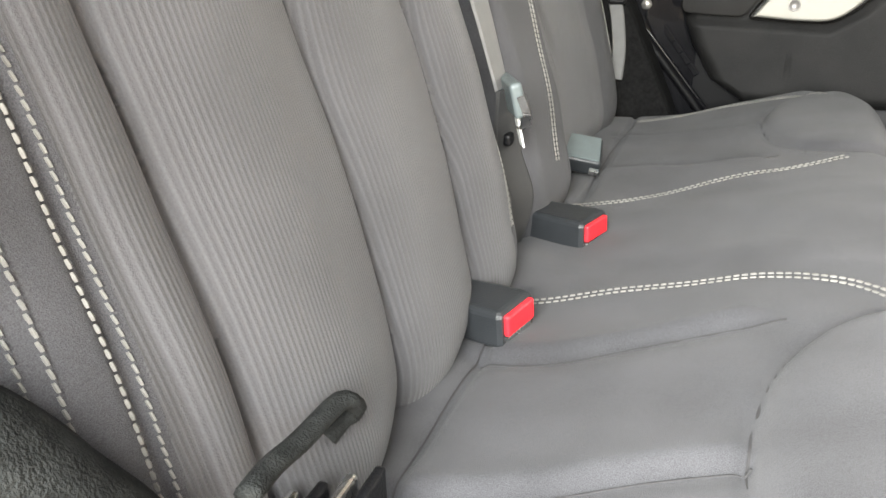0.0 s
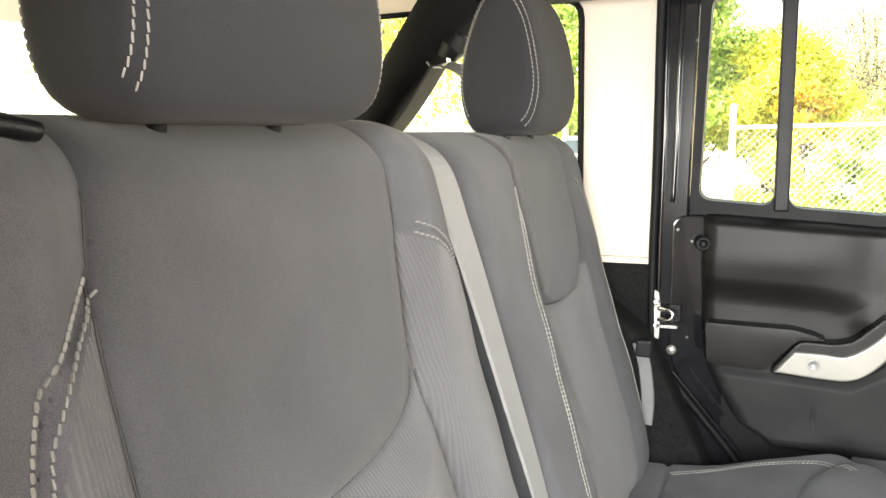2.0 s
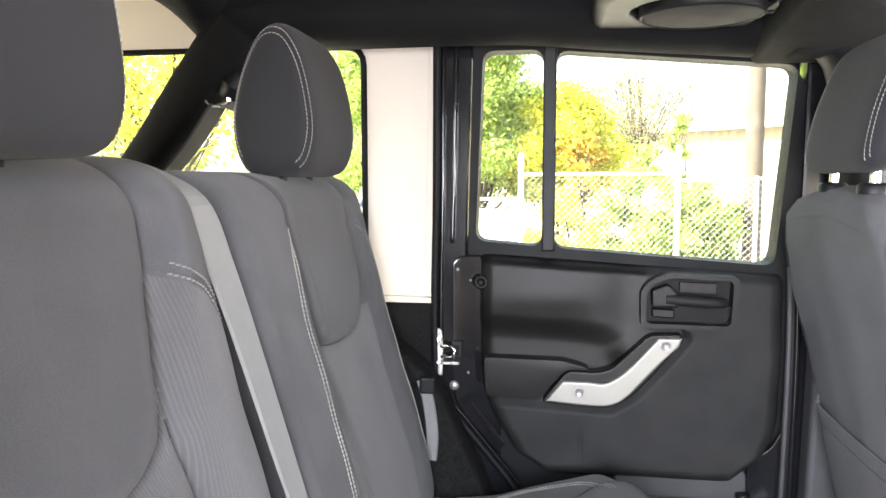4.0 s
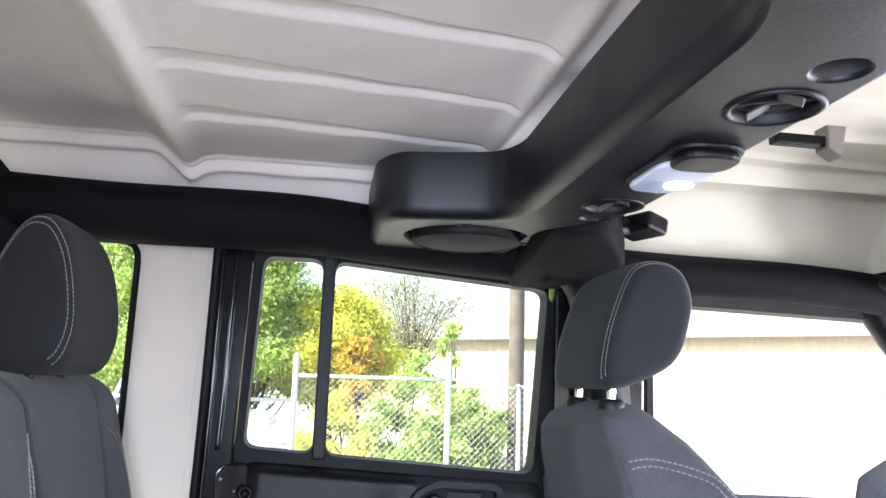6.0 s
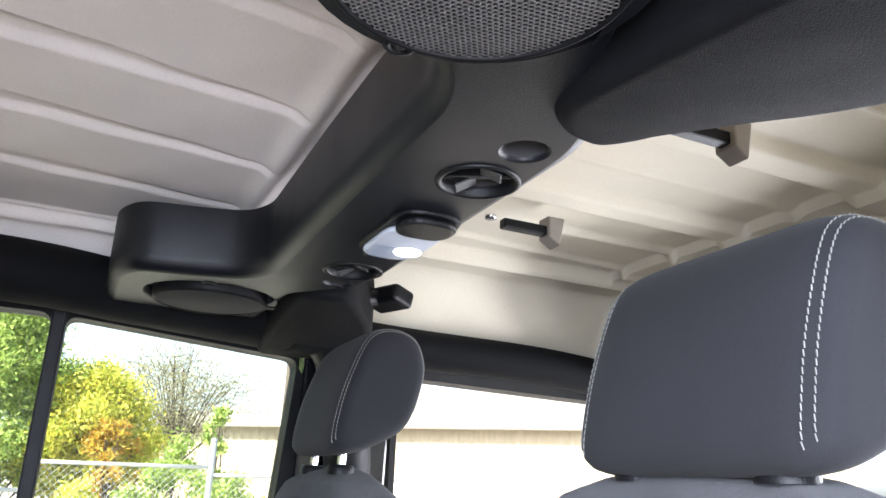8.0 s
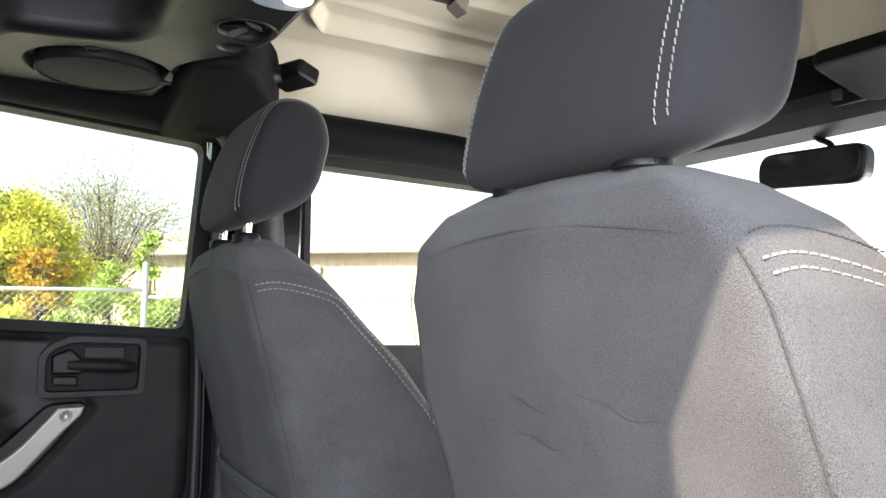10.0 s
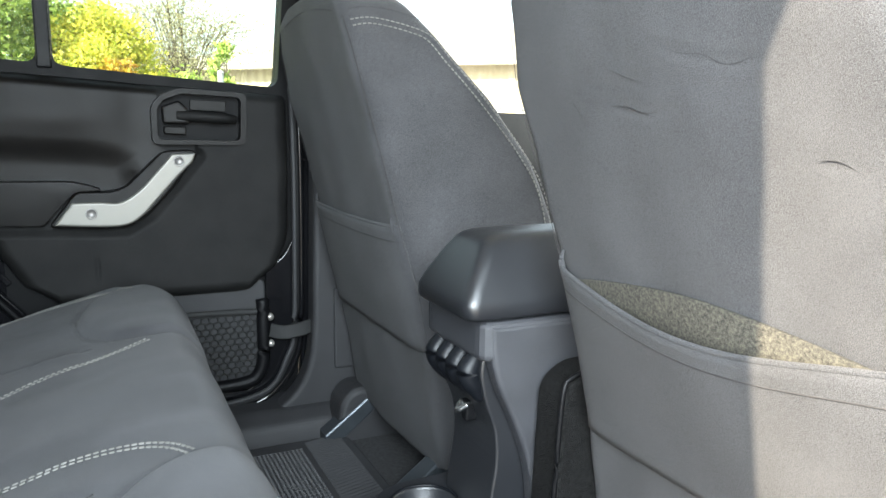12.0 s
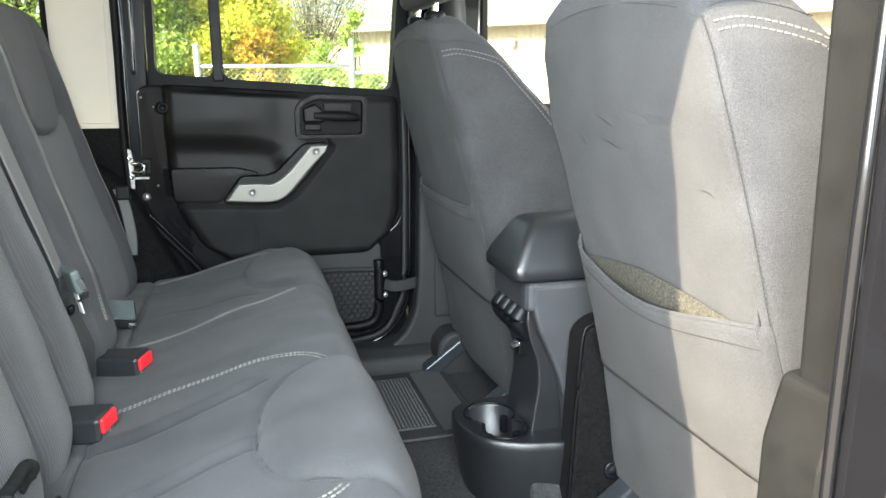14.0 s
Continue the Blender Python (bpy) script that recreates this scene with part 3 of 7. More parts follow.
tagged(bulk, "black bulkhead in front of the dashboard", "wall", kind="structure")

# far jamb: painted black body edge between hardtop and door, with its rubber seal
jamb = prism("wall_door_jamb", [(-0.036, 0.40), (0.118, 0.34), (0.112, 0.385), (0.015, 0.503), (0.000, 0.545), (0.018, 0.60), (0.034, 1.22), (-0.036, 1.22)], "y", YC + 0.664, YC + 0.70, PAINT, bevel=0.005)
tagged(jamb, "glossy black painted door jamb with a bright edge", "wall", kind="structure")
SEAL_LINE = [(-0.031, 1.21), (-0.033, 0.90), (-0.036, 0.735), (-0.035, 0.60), (-0.030, 0.553), (0.010, 0.502), (0.060, 0.442), (0.106, 0.386), (0.135, 0.34)]
seal = tube("trim_door_seal", [(x, YC + 0.655, z) for x, z in SEAL_LINE], 0.0075, RUBBER, n=10, samples=90)
tagged(seal, "black rubber door seal curving along the jamb", "trim", kind="structure")
edge = tube("trim_jamb_edge", [(x + 0.011, YC + 0.657, z + 0.002) for x, z in SEAL_LINE], 0.0035, PAINT, n=10, samples=90)
tagged(edge, "shiny painted flange edge beside the door seal", "trim", kind="structure")
post_edge = tube("trim_door_post_edge", [(0.004, YC + 0.658, 1.215), (-0.001, YC + 0.658, 0.95), (-0.004, YC + 0.658, 0.835)], 0.0045, PAINT, n=10)
tagged(post_edge, "narrow glossy edge of the rear window post", "trim", kind="structure")


# ---------- roll cage padding ----------
cage = thing("roll_cage", "black padded roll cage under the roof", "roll cage")
for side in (1, -1):
    y = YC + side * 0.60
    tube("side_rail", [(-0.42, y - side * 0.03, 1.235), (-0.2, y, 1.235), (0.1, y, 1.235), (0.30, y + side * 0.03, 1.225), (0.62, y + side * 0.05, 1.205)], 0.062, PAD, cage, n=20, squash=0.85)
    tube("side_rail", [(0.56, y + side * 0.0, 1.19), (0.8, y + side * 0.02, 1.185), (1.1, y + side * 0.02, 1.18), (1.30, y + side * 0.02, 1.165)], 0.050, PAD, cage, n=20, squash=0.8)
    tube("rear_leg", [(-0.36, y - side * 0.03, 1.215), (-0.46, y - side * 0.03, 1.10), (-0.60, y - side * 0.02, 0.935), (-0.85, y - side * 0.01, 0.62)], [0.062, 0.042, 0.038, 0.038], PAD, cage, n=20)
    tube("pillar_pad", [(0.60, y + side * 0.0, 1.21), (0.665, y + side * 0.02, 1.15), (0.70, y + side * 0.035, 0.95), (0.72, y + side * 0.045, 0.60), (0.72, y + side * 0.045, 0.14)], [0.05, 0.045, 0.035, 0.03, 0.03], PLASTIC, cage, n=18)
# smooth covers from the sound bar's corners out to the pillars
for side in (1, -1):
    plan = [(0.510, 0.366), (0.517, 0.338), (0.540, 0.318), (0.576, 0.310), (0.600, 0.335), (0.628, 0.39), (0.664, 0.45), (0.692, 0.52), (0.704, 0.60), (0.706, 0.665), (0.510, 0.665)]
    ob = prism("pillar_cover", rounded([(x, YC + side * d) for x, d in plan], 0.02, 5), "z", 1.188, 1.285, PAD, cage, bevel=0.014, seg=4, smooth=True)
    for v in ob.data.vertices:
        d = abs(v.co.y - YC)
        v.co.z -= 0.040 * max(0.0, (d - 0.36) / 0.30) * min(1.0, max(0.0, (1.285 - v.co.z) / 0.07))
tube("rear_hoop", [(-0.40, YC + 0.585, 1.235), (-0.43, YC + 0.50, 1.285), (-0.44, YC + 0.3, 1.30), (-0.44, YC, 1.30), (-0.44, YC - 0.3, 1.30), (-0.43, YC - 0.50, 1.285), (-0.40, YC - 0.585, 1.235)], 0.058, PAD, cage, n=20)

# ---------- sound bar ----------
YB = 0.012
bar = thing("sound_bar", "black overhead sound bar with speakers, vents and a lit lamp", "sound bar")
half = [(0.592, 0.0), (0.592, 0.25), (0.57, 0.32), (0.505, 0.40), (0.50, 0.655), (0.235, 0.655), (0.235, 0.42), (0.262, 0.36), (0.345, 0.345), (0.41, 0.325), (0.432, 0.275), (0.43, 0.0)]
plan = [(x, YB + d) for x, d in half[:-1]] + [(x, YB - min(d, 0.632)) for x, d in half[::-1][:-1]]
SPEAKERS = [(0.392, YC + 0.46, -1.75), (0.392, YC - 0.46, 1.65)]
VENTS = [(0.5375, YC + d * 0.182, 0.037) for d in (1, -1)]
RECESSES = [(0.541, YC + d * 0.261, 0.020) for d in (1, -1)]


def circle(x, y, r, n=40):
    return [(x + r * math.cos(a), y + r * math.sin(a)) for a in np.linspace(0, 2 * np.pi, n, endpoint=False)]


def grown(line, d):
    """An outline moved outwards by d along its corners' normals."""
    p = np.array(line)
    t = np.roll(p, -1, 0) - np.roll(p, 1, 0)
    t /= np.linalg.norm(t, axis=1)[:, None]
    area = np.sum(p[:, 0] * np.roll(p[:, 1], -1) - np.roll(p[:, 0], -1) * p[:, 1])
    return p + np.stack([t[:, 1], -t[:, 0]], 1) * d * np.sign(area)


def bar_body():
    """Hollowed bar: rounded lower rim, sunk speaker wells, vent throats and finger holes."""
    bm = bmesh.new()
    line = rounded(plan, 0.03, 6)
    rings = []
    for off, z in ((0, 1.30), (0, 1.222), (-0.003, 1.211), (-0.009, 1.204), (-0.018, 1.20)):
        rings.append([bm.verts.new((x, y, z)) for x, y in grown(line, off)])
    n = len(line)
    for a, b in zip(rings[:-1], rings[1:]):
        for i in range(n):
            bm.faces.new((a[i], a[(i + 1) % n], b[(i + 1) % n], b[i]))
    edges = [bm.edges.get((rings[-1][i], rings[-1][(i + 1) % n])) for i in range(n)]
    wells = [(x, y, 0.102, 0.020) for x, y, _ in SPEAKERS] + [(x, y, r, 0.03) for x, y, r in VENTS] + [(x, y, r, 0.035) for x, y, r in RECESSES]
    lips = []
    for x, y, r, deep in wells:
        steps = [[bm.verts.new((px, py, z)) for px, py in circle(x, y, rr)] for rr, z in ((r + 0.003, 1.20), (r, 1.2025), (r, 1.20 + deep))]
        k = len(steps[0])
        edges += [bm.edges.new((steps[0][i], steps[0][(i + 1) % k])) for i in range(k)]
        for a, b in zip(steps[:-1], steps[1:]):
            for i in range(k):
                bm.faces.new((a[i], a[(i + 1) % k], b[(i + 1) % k], b[i]))
        bm.faces.new(steps[-1])
    bmesh.ops.triangle_fill(bm, use_beauty=True, use_dissolve=False, edges=edges)
    ob = part("bar_body", bm, PLASTIC_SATIN, bar)
    for p in ob.data.polygons:
        p.use_smooth = abs(p.normal.z) < 0.98
    return ob


bar_body()


def face_down(x, y, z):
    return Matrix.Translation((x, y, z)) @ Matrix.Rotation(math.pi, 4, "X")


def speaker(x, y, turn):
    m = face_down(x, y, 1.192)
    lathe("speaker_ring", [(0.090, -0.018), (0.0895, -0.004), (0.0885, 0.001), (0.0865, 0.0022), (0.0848, 0.0012), (0.084, -0.003)], m, RUBBER, bar, 56)
    # perforated sheet, slightly domed
    verts, faces = [], []
    k = 36
    for i in range(-k, k + 1):
        for j in range(-k, k + 1):
            a, b = (i + 0.5 * (j % 2)) * 0.0040, j * 0.00346
            if a * a + b * b > 0.0835**2:
                continue
            h = 0.004 * (1 - (a * a + b * b) / 0.086**2)
            o = len(verts)
            for c in range(6):
                for r in (0.00232, 0.00125):
                    verts.append(m @ Vector((a + r * math.cos(c * math.pi / 3 + math.pi / 6), b + r * math.sin(c * math.pi / 3 + math.pi / 6), h - (0.0 if r > 0.002 else 0.0006))))
            faces += [(o + 2 * c, o + 2 * ((c + 1) % 6), o + 2 * ((c + 1) % 6) + 1, o + 2 * c + 1) for c in range(6)]
    link("grille", verts, faces, GRILLE, bar, False, "fine perforated dark metal grille")
    lathe("speaker_cone", [(0.0, -0.006), (0.05, -0.006), (0.084, -0.005)], m, SEAM, bar, 40)
    # added dark ring over the well's floor stands in for shade in the gap
    lathe("well_shade", [(0.088, -0.0265), (0.1015, -0.0265)], m, SEAM, bar, 40)
    for a in (turn, turn + 1.95, turn + 4.1):
        px, py = x + 0.099 * math.cos(a), y + 0.099 * math.sin(a)
        lathe("screw_tab", [(0.012, -0.010), (0.012, 0.002), (0.010, 0.004), (0.007, 0.004), (0.006, 0.001), (0.0, 0.001)], face_down(px, py, 1.202), PLASTIC_SATIN, bar, 20)
        lathe("screw", [(0.0048, 0.0), (0.0048, 0.003), (0.002, 0.0035), (0.0, 0.002)], face_down(px, py, 1.202), PLASTIC_GREY, bar, 12, "small dark screw")


for x, y, a in SPEAKERS:
    speaker(x, y, a)


def vent(x, y, r):
    m = face_down(x, y, 1.20)
    # added dark lining stands in for the shade down the throat
    lathe("vent_shade", [(r - 0.0015, -0.002), (r - 0.0015, -0.020), (0.0, -0.020)], m, SEAM, bar, 32)
    lathe("vent_ring", [(r + 0.004, -0.001), (r + 0.004, 0.0015), (r + 0.001, 0.0025), (r - 0.002, 0.001), (r - 0.002, -0.01)], m, PLASTIC, bar, 36)
    box("vent_bridge", (-r + 0.003, -0.003, -0.016), (r - 0.003, 0.003, -0.004), PLASTIC, bar, 0.001, turn=m @ Matrix.Rotation(0.5, 4, "Z"))
    for k, a in ((-1, 0.75), (1, -0.75)):
        bm = bmesh.new()
        bmesh.ops.create_cube(bm, size=1, matrix=m @ Matrix.Rotation(0.5, 4, "Z") @ Matrix.Translation((k * 0.012, k * 0.012, -0.003)) @ Matrix.Rotation(a * 0.6, 4, "Y") @ Matrix.Diagonal((0.022, 0.020, 0.002, 1)))
        soften(bm, 0.0008, 1)
        part("vent_flap", bm, PLASTIC_GREY, bar)


for x, y, r in VENTS:
    vent(x, y, r)
for x, y, r in RECESSES:
    # finger holes get an added dark lining in place of their shade
    lathe("recess_shade", [(r - 0.0006, -0.004), (r - 0.0008, -0.026), (0.0, -0.026)], face_down(x, y, 1.20), SEAM, bar, 28)
# oval dome lamp: frame, bright reflector, ribbed clear lens, small lit bulb and a rocker switch
oval = rounded([(0.500, YC - 0.090), (0.578, YC - 0.090), (0.578, YC + 0.075), (0.500, YC + 0.075)], 0.036, 8)
prism("lamp_frame", oval, "z", 1.195, 1.2015, PLASTIC, bar, bevel=0.003, label="oval dark dome lamp surround")
glass_plan = rounded([(0.505, YC - 0.045), (0.573, YC - 0.045), (0.573, YC + 0.070), (0.505, YC + 0.070)], 0.030, 8)
prism("lamp_lens", glass_plan, "z", 1.1895, 1.1965, LENS_LIT, bar, bevel=0.004, label="clear ribbed lamp lens, lit", seg=3, smooth=True)
lathe("lamp_bulb", [(0.017, 0.0), (0.016, 0.0016), (0.008, 0.0026), (0.0, 0.003)], face_down(0.555, YC + 0.030, 1.1898), LAMP_ON, bar, 24, "glowing white bulb")
for k in range(12):
    y = YC + 0.064 - k * 0.0042
    tube("lens_rib", [(0.509, y, 1.1894), (0.530 - 0.002 * (k % 3), y, 1.1890), (0.548 - k * 0.001, y, 1.1894)], 0.0012, LENS, bar, 6, samples=4)
prism("lamp_switch", rounded([(0.508, YC - 0.086), (0.572, YC - 0.086), (0.572, YC - 0.030), (0.508, YC - 0.030)], 0.027, 6), "z", 1.186, 1.1945, PLASTIC, bar, bevel=0.0035, label="black rocker switch")
for d in (1, -1):
    for x in (0.29, 0.44):
        lathe("fastener", [(0.014, 0.0), (0.014, 0.008), (0.010, 0.011), (0.0, 0.011)], Matrix.Translation((x, YC + d * (0.63 if d > 0 else 0.60), 1.20)) @ Matrix.Rotation(math.pi, 4, "X"), PLASTIC, bar, 16)

# roof panel latches behind the windscreen panels
for d in (1, -1):
    latch = thing("roof_latch", "small dark roof panel latch lever under the cream panel", "latch", "roof latches")
    yy = YC + d * 0.190
    box("lever", (0.775, yy - 0.009, 1.308), (0.860, yy + 0.009, 1.324), PLASTIC, latch, 0.003)
    prism("bracket", [(0.852, 1.304), (0.872, 1.292), (0.882, 1.338), (0.852, 1.338)], "y", yy - 0.016, yy + 0.016, BRACKET, latch, 0.003)
    lathe("bolt", [(0.009, 0), (0.009, 0.006), (0.0, 0.007)], face_down(0.755, yy, 1.325), STEEL, latch, 14)

# front belt anchors
for d in (1, -1):
    anchor = thing("belt_anchor", "black seat belt anchor on the roll bar", "belt anchor", "belt anchors")
    box("anchor_cover", (-0.024, -0.040, -0.016), (0.024, 0.040, 0.016), PLASTIC, anchor, 0.007, turn=pose(0.692, YC + d * 0.445, 1.236, 0, 14, d * 22))
    tube("anchor_arm", [(0.62, YC + d * 0.43, 1.22), (0.665, YC + d * 0.45, 1.235), (0.70, YC + d * 0.45, 1.24)], 0.014, PLASTIC, anchor, 12)

# rear belt guides hanging at the hoop
for d in (1, -1):
    guide = thing("belt_guide", "black belt guide with a steel loop on the roll bar", "belt guide", "belt guides")
    gy = YC + d * 0.55
    tube("guide_body", [(-0.36, gy, 1.135), (-0.375, gy, 1.115), (-0.39, gy, 1.095)], [0.02, 0.026, 0.018], PLASTIC, guide, 14)
    ribbon("steel_loop", [(-0.412, gy - 0.03, 1.088), (-0.40, gy - 0.03, 1.078), (-0.375, gy - 0.03, 1.082), (-0.372, gy - 0.03, 1.092)], 0.012, 0.003, STEEL, guide, (0, 1, 0))
    ribbon("webbing", [(-0.395, gy - 0.02, 1.08), (-0.46, gy - 0.01, 1.0), (-0.56, gy, 0.90), (-0.66, gy, 0.78)], 0.046, 0.002, WEB_DARK, guide, (0.3, 1, 0))
    ribbon("webbing", [(-0.385, gy - 0.02, 1.085), (-0.345, gy - 0.03, 1.07), (-0.30, gy - 0.02, 1.03), (-0.26, gy, 0.95)], 0.040, 0.002, WEB, guide, (0.3, 1, 0.3), label="pale grey webbing")

# visors, inner mirror
for d in (1, -1):
    visor = thing("sun_visor", "black folded sun visor under the windscreen header", "sun visor", "sun visors")
    pad = prism("visor_pad", rounded([(1.184, YC + d * 0.172), (1.304, YC + d * 0.182), (1.304, YC + d * 0.52), (1.184, YC + d * 0.52)], 0.022), "z", 1.160, 1.180, PAD, visor, bevel=0.008, seg=3)
    for v in pad.data.vertices:
        v.co.z -= 0.30 * (v.co.x - 1.20)
    tube("pivot", [(1.296, YC + d * 0.14, 1.142), (1.296, YC + d * 0.19, 1.142)], 0.008, PLASTIC, visor, 10)
    box("pivot_clip", (1.284, YC + d * 0.15 - 0.008, 1.140), (1.306, YC + d * 0.15 + 0.008, 1.165), PLASTIC_GREY, visor, 0.003)
mirror = thing("rear_view_mirror", "black framed rear view mirror on the windscreen", "mirror")
prism("mirror_shell", rounded([(YC - 0.150, 1.028), (YC + 0.030, 1.040), (YC + 0.024, 1.098), (YC - 0.156, 1.090)], 0.025, 6), "x", 1.345, 1.375, PLASTIC, mirror, bevel=0.008, seg=3)
prism("mirror_glass", rounded([(YC - 0.143, 1.034), (YC + 0.023, 1.045), (YC + 0.017, 1.092), (YC - 0.149, 1.084)], 0.022, 6), "x", 1.341, 1.346, MIRROR, mirror, bevel=0, label="reflecting mirror glass")
tube("mirror_stem", [(1.362, YC - 0.100, 1.080), (1.370, YC - 0.085, 1.100), (1.374, YC - 0.062, 1.115), (1.366, YC - 0.055, 1.140)], 0.005, PLASTIC, mirror, 10)


# ---------- far rear door ----------
FD = YC + 0.66     # inner face of the door trim
door = thing("car_door", "closed black rear door with silver grab handle and net pocket", "car door")


def door_panel(name, outline, y0, y1, mat, bevel=0.006, label="", seg=3, r=0.02):
    return prism(name, rounded(outline, r), "y", min(y0, y1), max(y0, y1), mat, door, bevel, label, seg)


ob = wall_with_hole("door_shell", "y", FD + 0.022, FD + 0.075, rounded([(0.012, 0.19), (0.60, 0.17), (0.612, 0.80), (0.622, 1.10), (0.56, 1.205), (0.03, 1.225), (0.012, 0.80)], 0.03),
                    [rounded([(0.037, 0.838), (0.160, 0.828), (0.160, 1.187), (0.050, 1.187)], 0.022), rounded([(0.184, 0.826), (0.572, 0.798), (0.600, 1.150), (0.184, 1.185)], 0.022)], RUBBER, "")
ob.parent = door
tagged(ob, "black door shell with two window openings")
for x0, x1 in ((0.03, 0.165), (0.18, 0.61)):
    pane = box("pane", (x0, FD + 0.045, 0.79), (x1, FD + 0.049, 1.195), GLASS_TINT, door, 0)
    pane.visible_shadow = False
ob = prism("painted_edge", rounded([(-0.004, 0.800), (0.012, 0.812), (0.052, 0.812), (0.052, 0.600), (0.060, 0.555), (0.170, 0.405), (0.126, 0.372), (0.020, 0.502), (0.000, 0.540), (-0.006, 0.60)], 0.010), "y", FD + 0.000, FD + 0.024, PAINT, door, 0.004, "glossy black painted inner edge of the door", 3)
for v in ob.data.vertices:
    v.co.y += 0.30 * (v.co.x + 0.006) - 0.006
for k in range(6):
    t = k / 5
    box("stamped_step", (-0.020, -0.003, -0.006), (0.016, 0.003, 0.006), PAINT, door, 0.0025, turn=pose(0.040 + 0.072 * t, FD + 0.008 + 0.022 * t, 0.516 - 0.098 * t, 0, 52, 0))
for x, z, r in ((0.006, 0.786, 0.003), (0.030, 0.765, 0.0025), (0.026, 0.590, 0.0025)):
    lathe("rivet", [(r, 0), (r, 0.001), (r * 0.6, 0.002), (0.0, 0.0022)], Matrix.Translation((x, FD - 0.0045 + 0.30 * x, z)) @ Matrix.Rotation(math.pi / 2, 4, "X"), SILVER_DULL, door, 10)
prism("painted_sill", rounded([(0.535, 0.44), (0.575, 0.47), (0.600, 0.52), (0.604, 0.30), (0.590, 0.225), (0.555, 0.185), (0.50, 0.168), (0.30, 0.165), (0.30, 0.20), (0.50, 0.20), (0.535, 0.25)], 0.012), "y", FD + 0.004, FD + 0.022, PAINT, door, 0.005, "glossy black painted lower edge of the door", 3)
box("window_divider", (0.160, FD + 0.014, 0.82), (0.184, FD + 0.06, 1.20), PLASTIC, door, 0.003)


def sill_z(x):
    return 0.816 - 0.060 * (x - 0.03)


TRIM_LEFT = ([0.404, 0.412, 0.425, 0.445, 0.501, 0.545, 0.561, 0.616, 0.690, 0.750, 0.790, 0.83], [0.205, 0.165, 0.146, 0.114, 0.080, 0.062, 0.054, 0.046, 0.043, 0.045, 0.045, 0.044])
TRIM_RIGHT = ([0.404, 0.406, 0.412, 0.455, 0.490, 0.522, 0.654, 0.760, 0.83], [0.455, 0.480, 0.509, 0.560, 0.576, 0.583, 0.586, 0.584, 0.583])
HANDLE_FOOT = [(0.05, 0.552), (0.152, 0.548), (0.240, 0.544), (0.285, 0.542), (0.327, 0.567), (0.368, 0.614), (0.412, 0.668)]
RECESS = [(0.0, 0.713), (0.155, 0.707), (0.245, 0.702), (0.290, 0.694), (0.318, 0.676), (0.322, 0.650), (0.290, 0.600), (0.0, 0.600)]
UPPER = [(0.0, 0.9), (0.352, 0.9), (0.345, 0.69), (0.37, 0.670), (0.30, 0.60), (0.26, 0.575), (0.15, 0.555), (0.0, 0.555)]


BEZEL_IN = rounded([(0.345, 0.699), (0.489, 0.697), (0.492, 0.776), (0.386, 0.781), (0.356, 0.769), (0.345, 0.753)], 0.010, 5)


def trim_depth(x, z):
    """Inner surface of the moulded door trim: how far it stands out at each place."""
    y = np.full_like(x, FD - 0.010)
    low = (z < np.interp(x, [p[0] for p in HANDLE_FOOT], [p[1] for p in HANDLE_FOOT])) | (x > 0.412)
    y = y - np.where(low, 0.012 * step(away(x, z, HANDLE_FOOT), 0.0, 0.020), 0.0)
    hollow = inside(x, z, RECESS)
    y = y + hollow * 0.011 * step(away(x, z, RECESS[:6]), 0.0, 0.055)
    y = y - 0.006 * np.exp(-(((z - 0.740) / 0.035) ** 2)) * (1 - step(x, 0.20, 0.31))
    y = y + 0.004 * np.exp(-(((x - 0.315) / 0.032) ** 2)) * step(z, 0.64, 0.70)
    y = y + 0.034 * inside(x, z, BEZEL_IN)
    y = y + 0.0012 * np.sin(x * 23 + z * 9) * np.sin(z * 19 - x * 7)
    # a small dent and scuff in the soft lower part
    y = y + 0.003 * np.exp(-(((x - 0.235) / 0.003) ** 2 + ((z - 0.47) / 0.02) ** 2))
    return y


def door_trim():
    nu, nv = 190, 150
    u, v = np.meshgrid(np.linspace(0, 1, nu), np.linspace(0, 1, nv))
    x = 0.05 + 0.53 * u
    for _ in range(4):
        z = 0.404 + v * (sill_z(x) - 0.404)
        left, right = np.interp(z, *TRIM_LEFT), np.interp(z, *TRIM_RIGHT)
        x = left + u * (right - left)
    rim = np.minimum(np.minimum(x - left, right - x) * 0.85, z - 0.404)
    y = trim_depth(x, z) + 0.036 * (1 - round_off(rim, 0.026)) + 0.034 * (1 - round_off(sill_z(x) - z, 0.022))
    verts = np.stack([x, y, z], 2).reshape(-1, 3)
    ids = np.arange(nu * nv).reshape(nv, nu)
    faces = np.stack([ids[:-1, :-1], ids[:-1, 1:], ids[1:, 1:], ids[1:, :-1]], 2).reshape(-1, 4)
    c = verts[faces].mean(1)
    up = inside(c[:, 0], c[:, 2], UPPER)
    keep_faces("upper_trim", verts, faces, up, TRIM, door, "smooth brown-black upper trim")
    keep_faces("lower_trim", verts, faces, ~up, TRIM_SOFT, door, "softer grey lower trim")


door_trim()
prism("arm_rest", rounded([(0.058, 0.629), (0.200, 0.627), (0.236, 0.618), (0.250, 0.611), (0.206, 0.609), (0.155, 0.552), (0.062, 0.557)], 0.010), "y", FD - 0.034, FD + 0.01, TRIM, door, 0.011, "black arm rest pad", 4, True)
